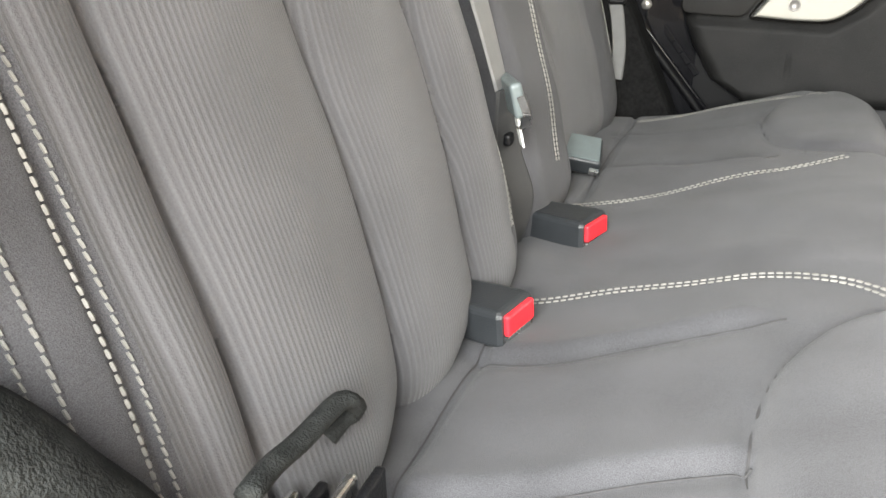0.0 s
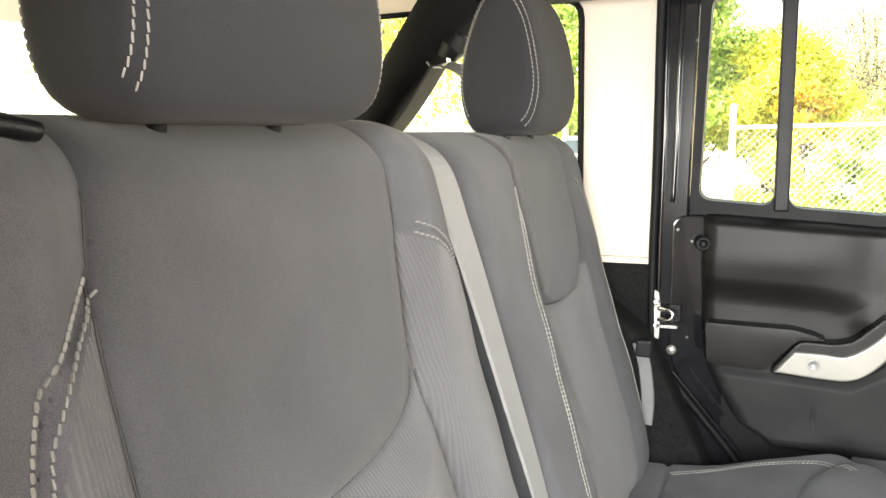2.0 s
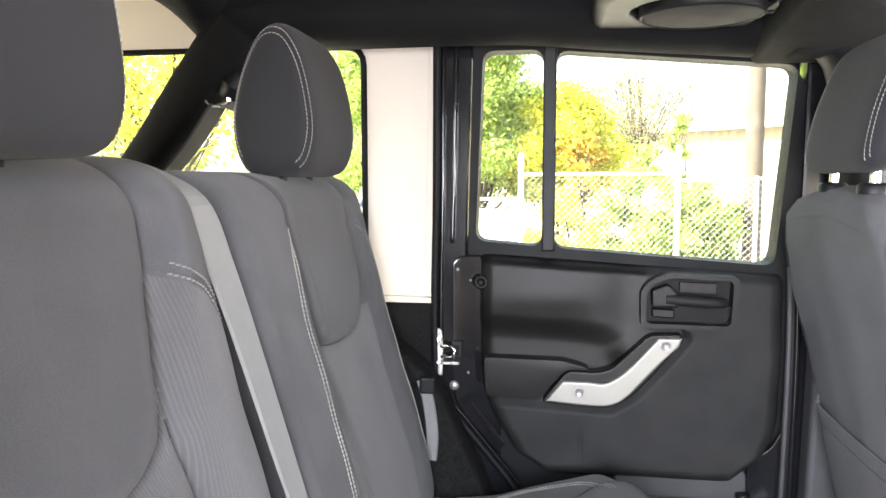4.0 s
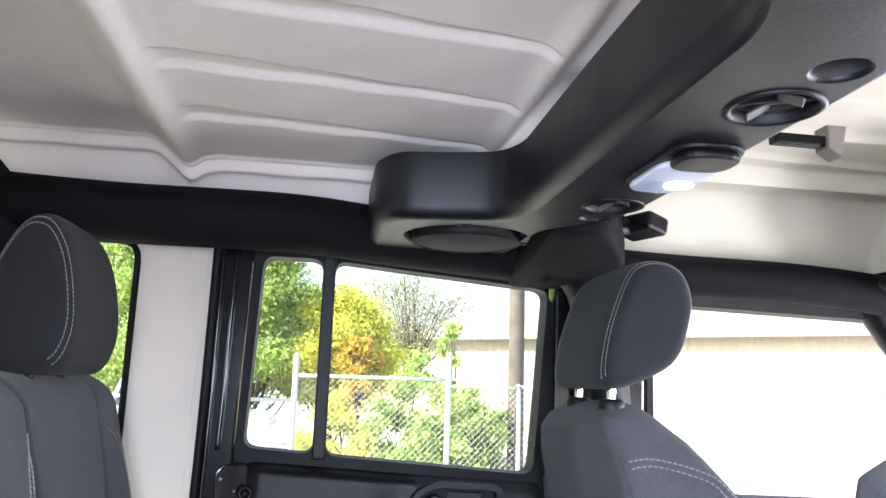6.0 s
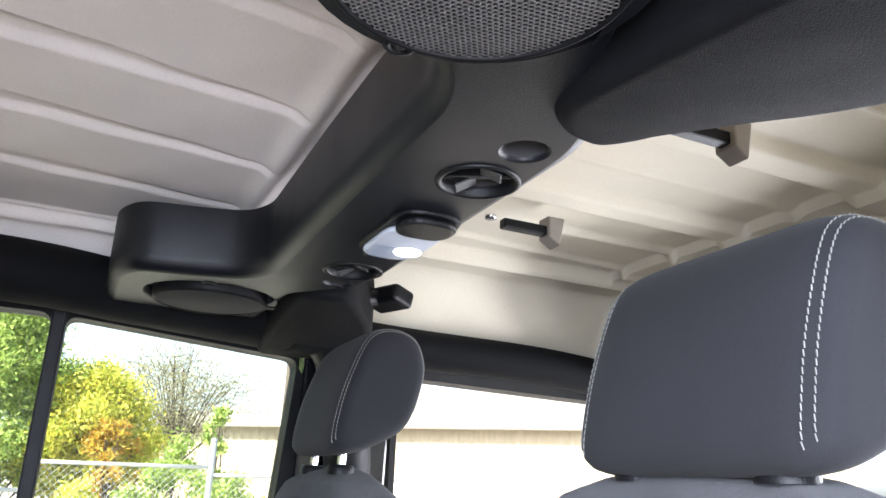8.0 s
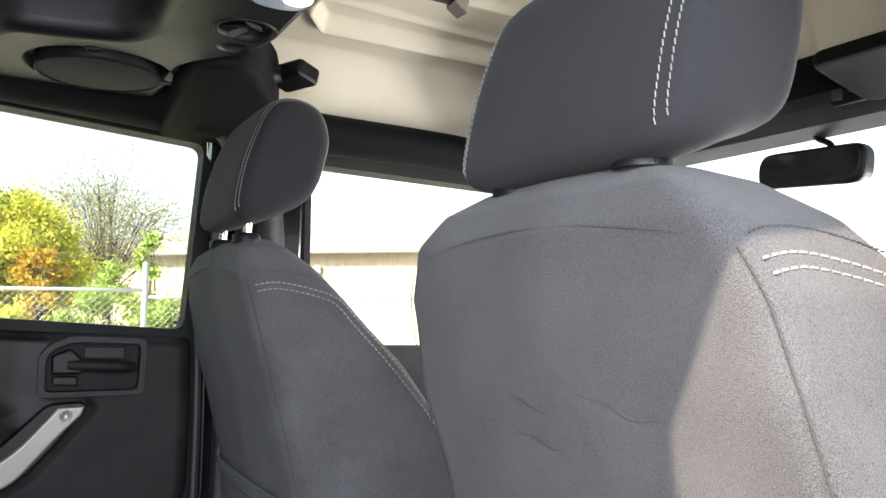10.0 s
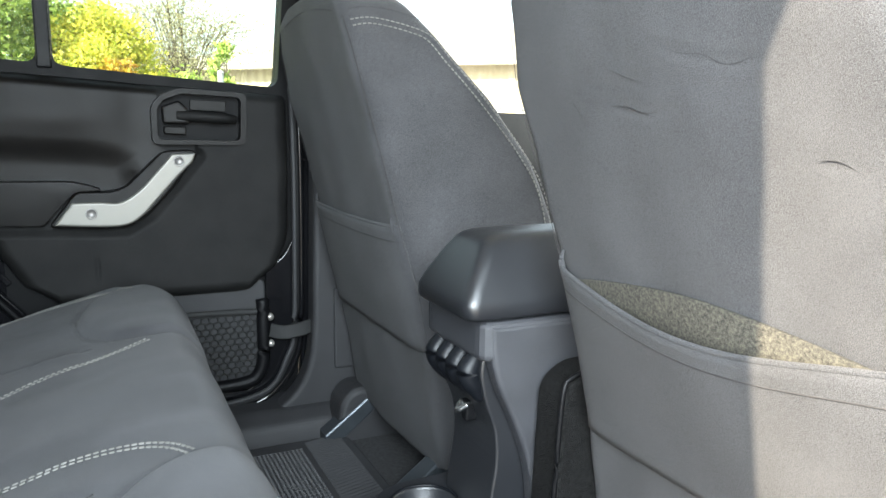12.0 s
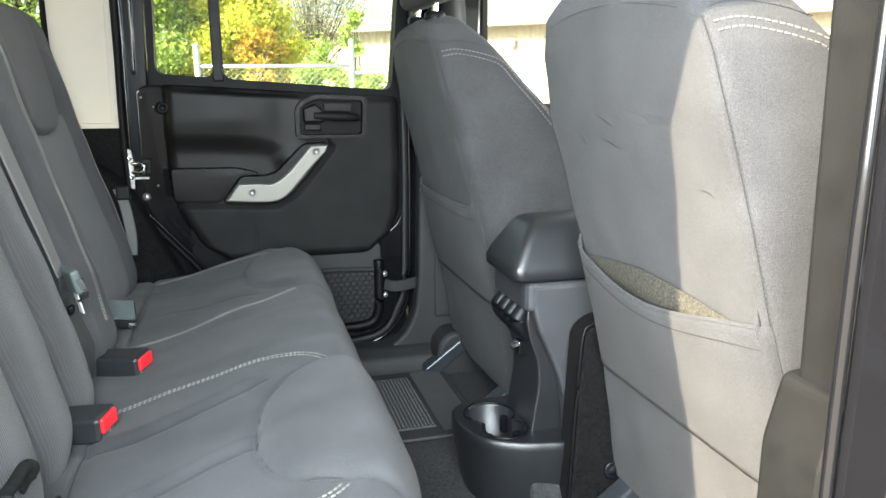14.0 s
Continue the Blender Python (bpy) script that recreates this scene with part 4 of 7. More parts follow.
# dark moulding and silver grab handle sweeping upwards, with a bright lower lip
top = [tuple(p) for p in spline([(0.201, 0.591), (0.245, 0.591), (0.277, 0.590), (0.309, 0.610), (0.340, 0.643), (0.367, 0.674)], 30)]
low = [tuple(p) for p in spline([(0.402, 0.660), (0.370, 0.628), (0.338, 0.592), (0.312, 0.564), (0.284, 0.549), (0.24, 0.548), (0.172, 0.553)], 34)]
handle_line = top + [(0.407, 0.675)] + low
prism("handle_moulding", rounded([(0.162, 0.549), (0.208, 0.6095), (0.262, 0.608), (0.287, 0.615), (0.330, 0.658), (0.352, 0.679), (0.405, 0.681), (0.411, 0.671), (0.367, 0.614), (0.326, 0.568), (0.287, 0.5435), (0.24, 0.5445)], 0.012), "y", FD - 0.036, FD, TRIM, door, 0.006, "", 3)
prism("grab_handle", handle_line, "y", FD - 0.042, FD - 0.024, SILVER, door, 0.004, "silver grab handle with two screws", 3)
for x, z in ((0.378, 0.661), (0.230, 0.572)):
    lathe("screw", [(0.0095, 0), (0.0095, 0.0022), (0.0075, 0.0028), (0.0068, 0.0012), (0.0, 0.0012)], Matrix.Translation((x, FD - 0.0418, z)) @ Matrix.Rotation(math.pi / 2, 4, "X"), SILVER_DULL, door, 20, "round screw cap")
# handle bezel, lever and lock button
bez = rounded([(0.336, 0.691), (0.499, 0.689), (0.502, 0.784), (0.382, 0.790), (0.350, 0.776), (0.335, 0.757)], 0.012, 5)
ob = wall_with_hole("handle_bezel", "y", FD - 0.034, FD - 0.004, bez, [BEZEL_IN], TRIM, "")
ob.parent = door
prism("bezel_back", BEZEL_IN, "y", FD - 0.004, FD + 0.002, RUBBER, door, 0)
lever = door_panel("door_lever", [(0.354, 0.757), (0.383, 0.769), (0.400, 0.753), (0.402, 0.727), (0.356, 0.727)], FD - 0.030, FD - 0.004, TRIM, 0.007, "black pull lever", 3, 0.006)
tube("lever_bar", [(0.380, FD - 0.022, 0.742), (0.43, FD - 0.031, 0.740), (0.462, FD - 0.031, 0.738), (0.479, FD - 0.020, 0.736)], [0.012, 0.0125, 0.013, 0.010], TRIM_SOFT, lever, 14, squash=0.8)
door_panel("lever_well", [(0.404, 0.771), (0.468, 0.769), (0.468, 0.750), (0.404, 0.752)], FD - 0.012, FD - 0.003, TRIM, 0.001, "", 2, 0.003)
door_panel("lock_button", [(0.357, 0.723), (0.395, 0.722), (0.395, 0.707), (0.357, 0.709)], FD - 0.022, FD - 0.003, TRIM, 0.004, "small lock slider", 2, 0.003)
lathe("trim_eyelet", [(0.013, 0), (0.013, 0.004), (0.010, 0.006), (0.007, 0.005), (0.006, 0.0), (0.0, 0.0)], Matrix.Translation((0.050, FD - 0.004, 0.763)) @ Matrix.Rotation(math.pi / 2, 4, "X"), PLASTIC, door, 20)
# map pocket with a net
door_panel("pocket_board", [(0.30, 0.425), (0.535, 0.428), (0.535, 0.20), (0.30, 0.20)], FD + 0.008, FD + 0.03, PLASTIC_GREY, 0.004)
tube("net_frame", [(0.524, FD - 0.010, 0.388), (0.525, FD - 0.012, 0.36), (0.523, FD - 0.014, 0.27), (0.512, FD - 0.014, 0.236), (0.485, FD - 0.014, 0.222), (0.40, FD - 0.014, 0.219), (0.28, FD - 0.014, 0.222)], 0.0125, PLASTIC, door, 14, samples=60)
nv, nf = [], []


def wire(a, b, r, nv, nf):
    a, b = np.array(a, float), np.array(b, float)
    t = (b - a) / np.linalg.norm(b - a)
    s = np.cross(t, (0.3, 1.0, 0.2))
    s /= np.linalg.norm(s)
    u = np.cross(s, t)
    o = len(nv)
    for c in (a, b):
        for k in range(4):
            nv.append(c + r * (math.cos(k * math.pi / 2) * s + math.sin(k * math.pi / 2) * u))
    nf.extend([(o + k, o + (k + 1) % 4, o + 4 + (k + 1) % 4, o + 4 + k) for k in range(4)])


for i in range(18):
    for j in range(12):
        x, z = 0.30 + i * 0.0155 + (j % 2) * 0.00775, 0.235 + j * 0.0118
        if x > 0.515 or z > 0.362:
            continue
        y = FD - 0.004
        wire((x, y, z - 0.004), (x, y, z + 0.004), 0.0018, nv, nf)
        wire((x, y, z + 0.004), (x + 0.00775, y, z + 0.0078), 0.0018, nv, nf)
        wire((x, y, z + 0.004), (x - 0.00775, y, z + 0.0078), 0.0018, nv, nf)
tagged(link("pocket_net", nv, nf, WEB_DARK, door, False, "black hexagonal elastic net"), kind="stuff")
tube("net_hem", [(0.30, FD - 0.006, 0.366), (0.42, FD - 0.004, 0.366), (0.525, FD - 0.006, 0.362)], 0.006, WEB_DARK, door, 8)
# door latch striker and check strap
striker = thing("door_striker", "worn steel door striker bolted to the black jamb", "striker")
prism("plate", rounded([(-0.034, 0.590), (-0.022, 0.584), (-0.020, 0.640), (-0.023, 0.672), (-0.033, 0.676)], 0.004), "y", YC + 0.650, YC + 0.658, BARE_STEEL, striker, 0.0015)
for z in (0.612, 0.655):
    lathe("bolt", [(0.0055, 0), (0.0055, 0.003), (0.003, 0.0035), (0.0026, 0.001), (0.0, 0.001)], Matrix.Translation((-0.027, YC + 0.650, z)) @ Matrix.Rotation(math.pi / 2, 4, "X"), STEEL, striker, 12)
tube("loop", [(-0.024, YC + 0.652, 0.642), (-0.004, YC + 0.642, 0.642), (0.004, YC + 0.640, 0.632), (-0.004, YC + 0.642, 0.622), (-0.024, YC + 0.652, 0.622)], 0.0045, STEEL, striker, 10, samples=30)
box("guide", (-0.020, YC + 0.648, 0.607), (0.010, YC + 0.656, 0.612), BARE_STEEL, striker, 0.001)
box("catch_frame", (-0.006, YC + 0.650, 0.618), (0.016, YC + 0.668, 0.652), PLASTIC, striker, 0.003)
box("catch_jaw", (0.000, YC + 0.6475, 0.626), (0.010, YC + 0.651, 0.644), RUBBER, striker, 0.001)
lathe("bolt", [(0.009, 0), (0.009, 0.002), (0.006, 0.005), (0.0, 0.006)], Matrix.Translation((0.000, YC + 0.656, 0.566)) @ Matrix.Rotation(math.pi / 2, 4, "X"), BARE_STEEL, striker, 14)
check = thing("door_check_strap", "black door check strap between door and pillar", "strap")
ribbon("strap", [(0.535, YC + 0.63, 0.328), (0.56, YC + 0.615, 0.325), (0.60, YC + 0.62, 0.328), (0.625, YC + 0.635, 0.33)], 0.028, 0.004, WEB_DARK, check, (0, 0.2, 1))
for x, z in ((0.538, 0.352), (0.538, 0.298)):
    lathe("bolt", [(0.007, 0), (0.007, 0.010), (0.004, 0.013), (0.0, 0.013)], Matrix.Translation((x, YC + 0.65, z)) @ Matrix.Rotation(math.pi / 2, 4, "X"), BARE_STEEL, check, 14)
# lower pillar trim by the far front seat
ptrim = thing("pillar_trim", "charcoal plastic lower pillar trim with a square panel", "trim")
prism("trim_body", [(0.30, 0.10), (0.30, 0.148)] + [tuple(p) for p in spline([(0.42, 0.150), (0.50, 0.158), (0.555, 0.182), (0.596, 0.232), (0.613, 0.310), (0.618, 0.46), (0.622, 0.66)], 30)] + [(0.86, 0.66), (0.86, 0.10)], "y", YC + 0.605, YC + 0.655, PLASTIC_GREY, ptrim, 0.010, seg=4)
for off, r, mat in ((0.0, 0.0055, PAINT), (0.016, 0.006, RUBBER), (0.030, 0.0055, PLASTIC_GREY)):
    tube("seal", [(x - 0.7 * off * (z > 0.2) * 0.6, YC + 0.652, z + 0.5 * off * (z < 0.25)) for x, z in ((0.603, 0.80), (0.606, 0.66), (0.605, 0.50), (0.600, 0.315), (0.583, 0.245), (0.545, 0.196), (0.50, 0.173), (0.40, 0.162), (0.30, 0.16))], r, mat, ptrim, 10, samples=70)
prism("access_panel", rounded([(0.655, 0.245), (0.78, 0.245), (0.78, 0.41), (0.655, 0.41)], 0.006), "y", YC + 0.594, YC + 0.602, PLASTIC_GREY, ptrim, 0.003)
prism("floor_riser", rounded([(0.63, 0.10), (0.645, 0.20), (0.67, 0.225), (0.95, 0.225), (0.95, 0.10)], 0.02), "y", YC + 0.52, YC + 0.60, PLASTIC_GREY, ptrim, 0.012, seg=3)


# ---------- rear bench backrests ----------
def lean(z):
    return -0.09 - 0.26 * (z - 0.70)


PANEL_N = [(-0.404, 0.99), (-0.420, 0.935), (-0.430, 0.895), (-0.436, 0.860), (-0.438, 0.820), (-0.437, 0.782), (-0.423, 0.768), (-0.408, 0.752), (-0.382, 0.742), (-0.345, 0.737), (-0.300, 0.735), (-0.255, 0.737), (-0.213, 0.745), (-0.181, 0.761), (-0.166, 0.785), (-0.158, 0.820), (-0.148, 0.855), (-0.137, 0.882), (-0.131, 0.92), (-0.128, 0.99)]
SEAM_1 = [(-0.437, 0.776), (-0.438, 0.70), (-0.438, 0.62), (-0.441, 0.50), (-0.445, 0.40)]
SEAM_2 = [(-0.300, 0.726), (-0.289, 0.677), (-0.284, 0.61), (-0.286, 0.55), (-0.290, 0.48), (-0.295, 0.40)]
SEAM_3 = [(-0.143, 0.868), (-0.152, 0.81), (-0.156, 0.757), (-0.146, 0.70), (-0.136, 0.63), (-0.136, 0.58), (-0.143, 0.52), (-0.150, 0.40)]
SEAMS_N = [PANEL_N, SEAM_1, SEAM_2, SEAM_3]
STITCH_A = [(-0.432, 0.893), (-0.443, 0.883), (-0.457, 0.872), (-0.470, 0.859), (-0.477, 0.846), (-0.482, 0.832), (-0.486, 0.815), (-0.489, 0.790), (-0.490, 0.74), (-0.489, 0.68), (-0.491, 0.61), (-0.495, 0.54), (-0.502, 0.46)]
STITCH_C = [(-0.116, 0.883), (-0.092, 0.872), (-0.072, 0.859), (-0.048, 0.822), (-0.039, 0.772), (-0.039, 0.70), (-0.041, 0.61), (-0.054, 0.52), (-0.075, 0.45)]


class Back:
    """One piece of the rear backrest: its front surface as x over (y, z)."""

    def __init__(self, y0, y1, z0, z1, shape, seams, grooves=0.004):
        self.y0, self.y1, self.z0, self.z1, self.shape, self.seams, self.grooves = y0, y1, z0, z1, shape, seams, grooves

    def edge(self, y, z):
        d = np.minimum(y - self.y0, self.y1 - y)
        return round_off(d, 0.05) * round_off(np.minimum(self.z1 - z, 0.3), 0.045) * round_off(np.minimum(z - self.z0, 0.3), 0.075)

    def front(self, y, z):
        y, z = np.asarray(y, float), np.asarray(z, float)
        x = lean(z) + self.shape(y, z)
        for s in self.seams:
            x = x - self.grooves * np.exp(-((away(y, z, [tuple(q) for q in spline(s, 60)]) / 0.0045) ** 2))
        x = x + 0.0012 * np.sin(y * 31 + z * 17) * np.sin(z * 43 - y * 9)
        return x - 0.06 * (1 - self.edge(y, z))

    def snap(self, y, z):
        """Moves grid points that lie close to a seam on to it, so that the cloth panels meet in clean lines."""
        for line in self.seams:
            best, sy, sz = np.full(y.shape, 9.0), y.copy(), z.copy()
            p = spline(line, 90)
            for (ay, az), (by, bz) in zip(p[:-1], p[1:]):
                dy, dz = by - ay, bz - az
                s = np.clip(((y - ay) * dy + (z - az) * dz) / (dy * dy + dz * dz + 1e-12), 0, 1)
                qy, qz = ay + s * dy, az + s * dz
                d = np.hypot(y - qy, z - qz)
                near = d < best
                best = np.where(near, d, best)
                sy, sz = np.where(near, qy, sy), np.where(near, qz, sz)
            inner = (y - self.y0 > 0.012) & (self.y1 - y > 0.012) & (self.z1 - z > 0.012) & (z - self.z0 > 0.012)
            go = (best < 0.0015) & inner
            y, z = np.where(go, sy, y), np.where(go, sz, z)
        return y, z

    def grid(self, nu, nv):
        def f(u, v, side):
            y = (self.y0 + self.y1) / 2 + u * (self.y1 - self.y0) / 2
            z = (self.z0 + self.z1) / 2 + v * (self.z1 - self.z0) / 2
            if side > 0:
                y, z = self.snap(y, z)
            e = self.edge(y, z)
            x = self.front(y, z) if side > 0 else lean(z) - 0.06 - 0.07 * e
            x = np.where(e < 1e-6, lean(z) - 0.06 + self.shape(y, z), x) if side > 0 else np.where(e < 1e-6, lean(z) - 0.06 + self.shape(y, z), x)
            return np.stack([x, y, z], 2)
        return pillow(f, nu, nv)

    def on(self, line, n=200, lift=0.0006):
        p = spline(line, n)
        y, z = p[:, 0], p[:, 1]
        h = 0.004
        gx = (self.front(y + h, z) - self.front(y - h, z)) / (2 * h)
        gz = (self.front(y, z + h) - self.front(y, z - h)) / (2 * h)
        nn = np.stack([np.ones(n), -gx, -gz], 1)
        nn /= np.linalg.norm(nn, axis=1)[:, None]
        return np.stack([self.front(y, z), y, z], 1) + nn * lift, nn


def shift(line, d):
    """The same line moved sideways by d."""
    p = np.array(line, float)
    t = np.gradient(p, axis=0)
    t /= np.linalg.norm(t, axis=1)[:, None]
    return p + np.stack([t[:, 1], -t[:, 0]], 1) * d


def seam_y(line, z):
    p = np.array(line)[::-1]
    return np.interp(z, p[:, 1], p[:, 0])


def near_shape(y, z):
    mid = np.abs(y + 0.285)
    x = 0.008 * step(mid, 0.13, 0.19) - 0.014 * step(mid, 0.225, 0.28)
    low = (1 - inside(y, z, PANEL_N)) * step(away(y, z, PANEL_N), 0.0, 0.04)
    edges = [np.full(np.shape(z), -0.476), seam_y(SEAM_1, z), seam_y(SEAM_2, z), seam_y(SEAM_3, z), np.full(np.shape(z), -0.038)]
    for a, b, tall in zip(edges[:-1], edges[1:], (0.008, 0.027, 0.024, 0.018)):
        s = np.clip((y - a) / (b - a), 0, 1)
        x = x + tall * (1 - np.exp(-s * 7)) * (1 - s**2.2) * low * ((y > a) & (y < b))
    d = away(y, z, PANEL_N)
    x = x + inside(y, z, PANEL_N) * 0.009 * round_off(d, 0.028)
    # worn dents and slack in the cloth
    x = x - 0.004 * np.exp(-(((y + 0.33) / 0.05) ** 2 + ((z - 0.83) / 0.03) ** 2))
    x = x + 0.0010 * np.sin(z * 61 + y * 19) * np.exp(-(((y + 0.36) / 0.07) ** 2 + ((z - 0.56) / 0.06) ** 2))
    return x + 0.005 * step(z, 0.72, 0.5) * np.sin(np.clip((z - 0.4) / 0.3, 0, 1) * np.pi)


PANEL_F = [(0.150, 0.99), (0.160, 0.94), (0.178, 0.90), (0.181, 0.86), (0.180, 0.80), (0.198, 0.765), (0.238, 0.742), (0.30, 0.733), (0.36, 0.735), (0.41, 0.750), (0.448, 0.79), (0.462, 0.86), (0.468, 0.99)]
STITCH_E = [(0.166, 0.895), (0.148, 0.845), (0.139, 0.78), (0.140, 0.70), (0.136, 0.62), (0.127, 0.55), (0.105, 0.46)]
STITCH_G = [(0.50, 0.885), (0.525, 0.87), (0.545, 0.84), (0.552, 0.78), (0.552, 0.65), (0.55, 0.5)]
SEAMS_F = [PANEL_F, [(0.180, 0.795), (0.183, 0.70), (0.182, 0.62), (0.172, 0.55), (0.150, 0.44)]]


def far_shape(y, z):
    x = 0.016 * (1 - step(y, 0.152, 0.195)) - 0.008 * step(y, 0.18, 0.24) * (1 - step(y, 0.44, 0.52)) + 0.004 * step(y, 0.44, 0.52)
    x = x - 0.006 * np.exp(-(((y - 0.215 - 0.25 * (0.74 - z)) / 0.012) ** 2)) * (1 - step(z, 0.70, 0.74)) * step(z, 0.50, 0.60)
    d = away(y, z, PANEL_F)
    x = x + inside(y, z, PANEL_F) * 0.013 * round_off(d, 0.03)
    return x + 0.006 * step(z, 0.72, 0.5) * np.sin(np.clip((z - 0.4) / 0.3, 0, 1) * np.pi)


bench = thing("rear_bench", "dark grey cloth rear bench with a split backrest and pale stitching", "bench seat")


def backrest(piece, panel, label, stitch_lines, ribs):
    verts, front, rear = piece.grid(300, 300)
    rear = [f for f in rear]
    # split along the diagonals that lie on the panel's seam, so that its edge is clean
    q = np.array(front)
    lines = [[tuple(p) for p in spline(panel, 90)]] + ([RIBS_N] if panel is PANEL_N else [])
    off = np.full(len(verts), 9.0)
    for ln in lines:
        off = np.minimum(off, away(verts[:, 1], verts[:, 2], ln))
    even = (off[q[:, 0]] + off[q[:, 2]] <= off[q[:, 1]] + off[q[:, 3]])[:, None]
    front = np.r_[np.where(even, q[:, [0, 1, 2]], q[:, [0, 1, 3]]), np.where(even, q[:, [0, 2, 3]], q[:, [1, 2, 3]])]
    c = verts[front].mean(1)
    up = inside(c[:, 1], c[:, 2], lines[0])
    rib = ribs(c[:, 1], c[:, 2]) & ~up
    ob = keep_faces("backrest", verts, front, ~up & ~rib, CLOTH, bench, label)
    keep_faces("upper_panel", verts, front, up, CLOTH_DARK, ob, "smooth dark upper panel")
    keep_faces("ribbed_panel", verts, front, rib, CLOTH_RIB, ob, "finely ribbed grey lower panel")
    link("rear_shell", verts, rear, CLOTH_DARK, ob)
    p, nn = piece.on(panel[1:-1], 160, 0.0010)
    tube("panel_piping", p, 0.0009, SEAM, ob, 6, samples=160)
    for line in stitch_lines:
        for d in (-0.0048, 0.0048):
            p, nn = piece.on(shift(spline(line, 60), d), 260)
            stitches("seam_stitching", p, nn, THREAD, ob, gap=0.0012, label="pale grey thread")
    return ob


RIBS_N = [tuple(p) for p in shift(spline(STITCH_A, 60), -0.009)] + [(-0.500, 0.36), (-0.075, 0.36)] + [tuple(p) for p in shift(spline(STITCH_C, 60), 0.009)[::-1]] + [PANEL_N[17], (-0.2, 0.8), PANEL_N[2]]
near_back = Back(-0.578, -0.016, 0.37, 0.972, near_shape, SEAMS_N + [STITCH_A, STITCH_C])
far_back = Back(0.004, 0.592, 0.37, 0.962, far_shape, SEAMS_F)
backrest(near_back, PANEL_N, "wide dark grey cloth backrest",
         [STITCH_A, STITCH_C, [(-0.516, 0.79), (-0.520, 0.70), (-0.523, 0.62), (-0.528, 0.55), (-0.536, 0.46)]],
         lambda y, z: inside(y, z, RIBS_N))
backrest(far_back, PANEL_F, "narrower backrest with a middle section",
         [STITCH_E, STITCH_G], lambda y, z: (y > 0.20) & (y < 0.47) & (z < 0.76))


# ---------- bench cushion ----------
def cushion_top(x, y):
    x, y = np.asarray(x, float), np.asarray(y, float)
    z = 0.399 + 0.065 * step(x, -0.01, 0.33) - 0.022 * step(x, 0.32, 0.40)
    w = np.abs(y - 0.035)
    z = z + 0.002 * (1 - step(w, 0.06, 0.10))
    for sy in (1, -1):
        pad = [tuple(q) for q in spline([(a, 0.035 + sy * b) for a, b in ((0.37, 0.205), (0.318, 0.196), (0.280, 0.200), (0.245, 0.222), (0.220, 0.262), (0.206, 0.315), (0.202, 0.37), (0.212, 0.425), (0.236, 0.468), (0.28, 0.492), (0.37, 0.51))], 40)]
        d = away(x, y, pad)
        ins = inside(x, y, pad)
        z = z + ins * 0.012 * round_off(d, 0.04) - 0.004 * np.exp(-((d / 0.005) ** 2))
        # long soft pleats behind the pads
        for xs, ws in (([0.012, 0.07, 0.14, 0.222], [0.250, 0.248, 0.222, 0.205]), ([0.014, 0.08, 0.14, 0.203], [0.415, 0.398, 0.383, 0.368])):
            off = w - np.interp(x, xs, ws)
            here = (np.sign(y - 0.035) == sy) * (1 - ins) * (1 - step(x, 0.19, 0.225)) * step(x, -0.02, 0.03)
            # a steep fold on the outer side, a soft one on the inner
            z = z + 0.011 * np.exp(-np.abs(off) / 0.035) * (off < 0) * here * step(-off, 0.0, 0.016) - 0.004 * np.exp(-((off / 0.012) ** 2)) * here
    z = z - 0.005 * np.exp(-(((x - 0.012) / 0.005) ** 2)) * (np.abs(y - 0.03) > 0.12)
    return z + 0.0015 * np.sin(x * 41 + y * 23) * np.sin(y * 37 - x * 13)


CX0, CX1, CY0, CY1 = -0.06, 0.365, -0.560, 0.612


def cushion_edge(x, y):
    front_x = CX1 - 0.09 * np.clip((np.abs(y - 0.02) - 0.40) / 0.19, 0, 1) ** 2
    return round_off(front_x - x, 0.055) * round_off(np.minimum(y - CY0, CY1 - y), 0.045) * round_off(x - CX0, 0.03), front_x


def cushion_grid(u, v, side):
    y = (CY0 + CY1) / 2 + v * (CY1 - CY0) / 2
    fx = CX1 - 0.09 * np.clip((np.abs(y - 0.02) - 0.40) / 0.19, 0, 1) ** 2
    x = CX0 + (u + 1) / 2 * (fx - CX0)
    e, _ = cushion_edge(x, y)
    z = cushion_top(x, y) - 0.075 * (1 - e) if side > 0 else 0.36 - 0.14 * e
    z = np.where(e < 1e-6, 0.345, z)
    return np.stack([x, y, z], 2)


cv, cf, cr = pillow(cushion_grid, 130, 300)
cc = cv[np.array(cf)].mean(1)
mid = np.abs(cc[:, 1] - 0.04) < 0.122
seat = keep_faces("seat_cushion", cv, cf, cc[:, 1] < 0.04 - 0.1219, CLOTH, bench)
keep_faces("side_seat", cv, cf, cc[:, 1] > 0.04 + 0.1219, CLOTH, seat)
keep_faces("middle_seat", cv, cf, mid, CLOTH, seat, "smooth dark middle seat")
link("underside", cv, cr, CLOTH_DARK, seat)


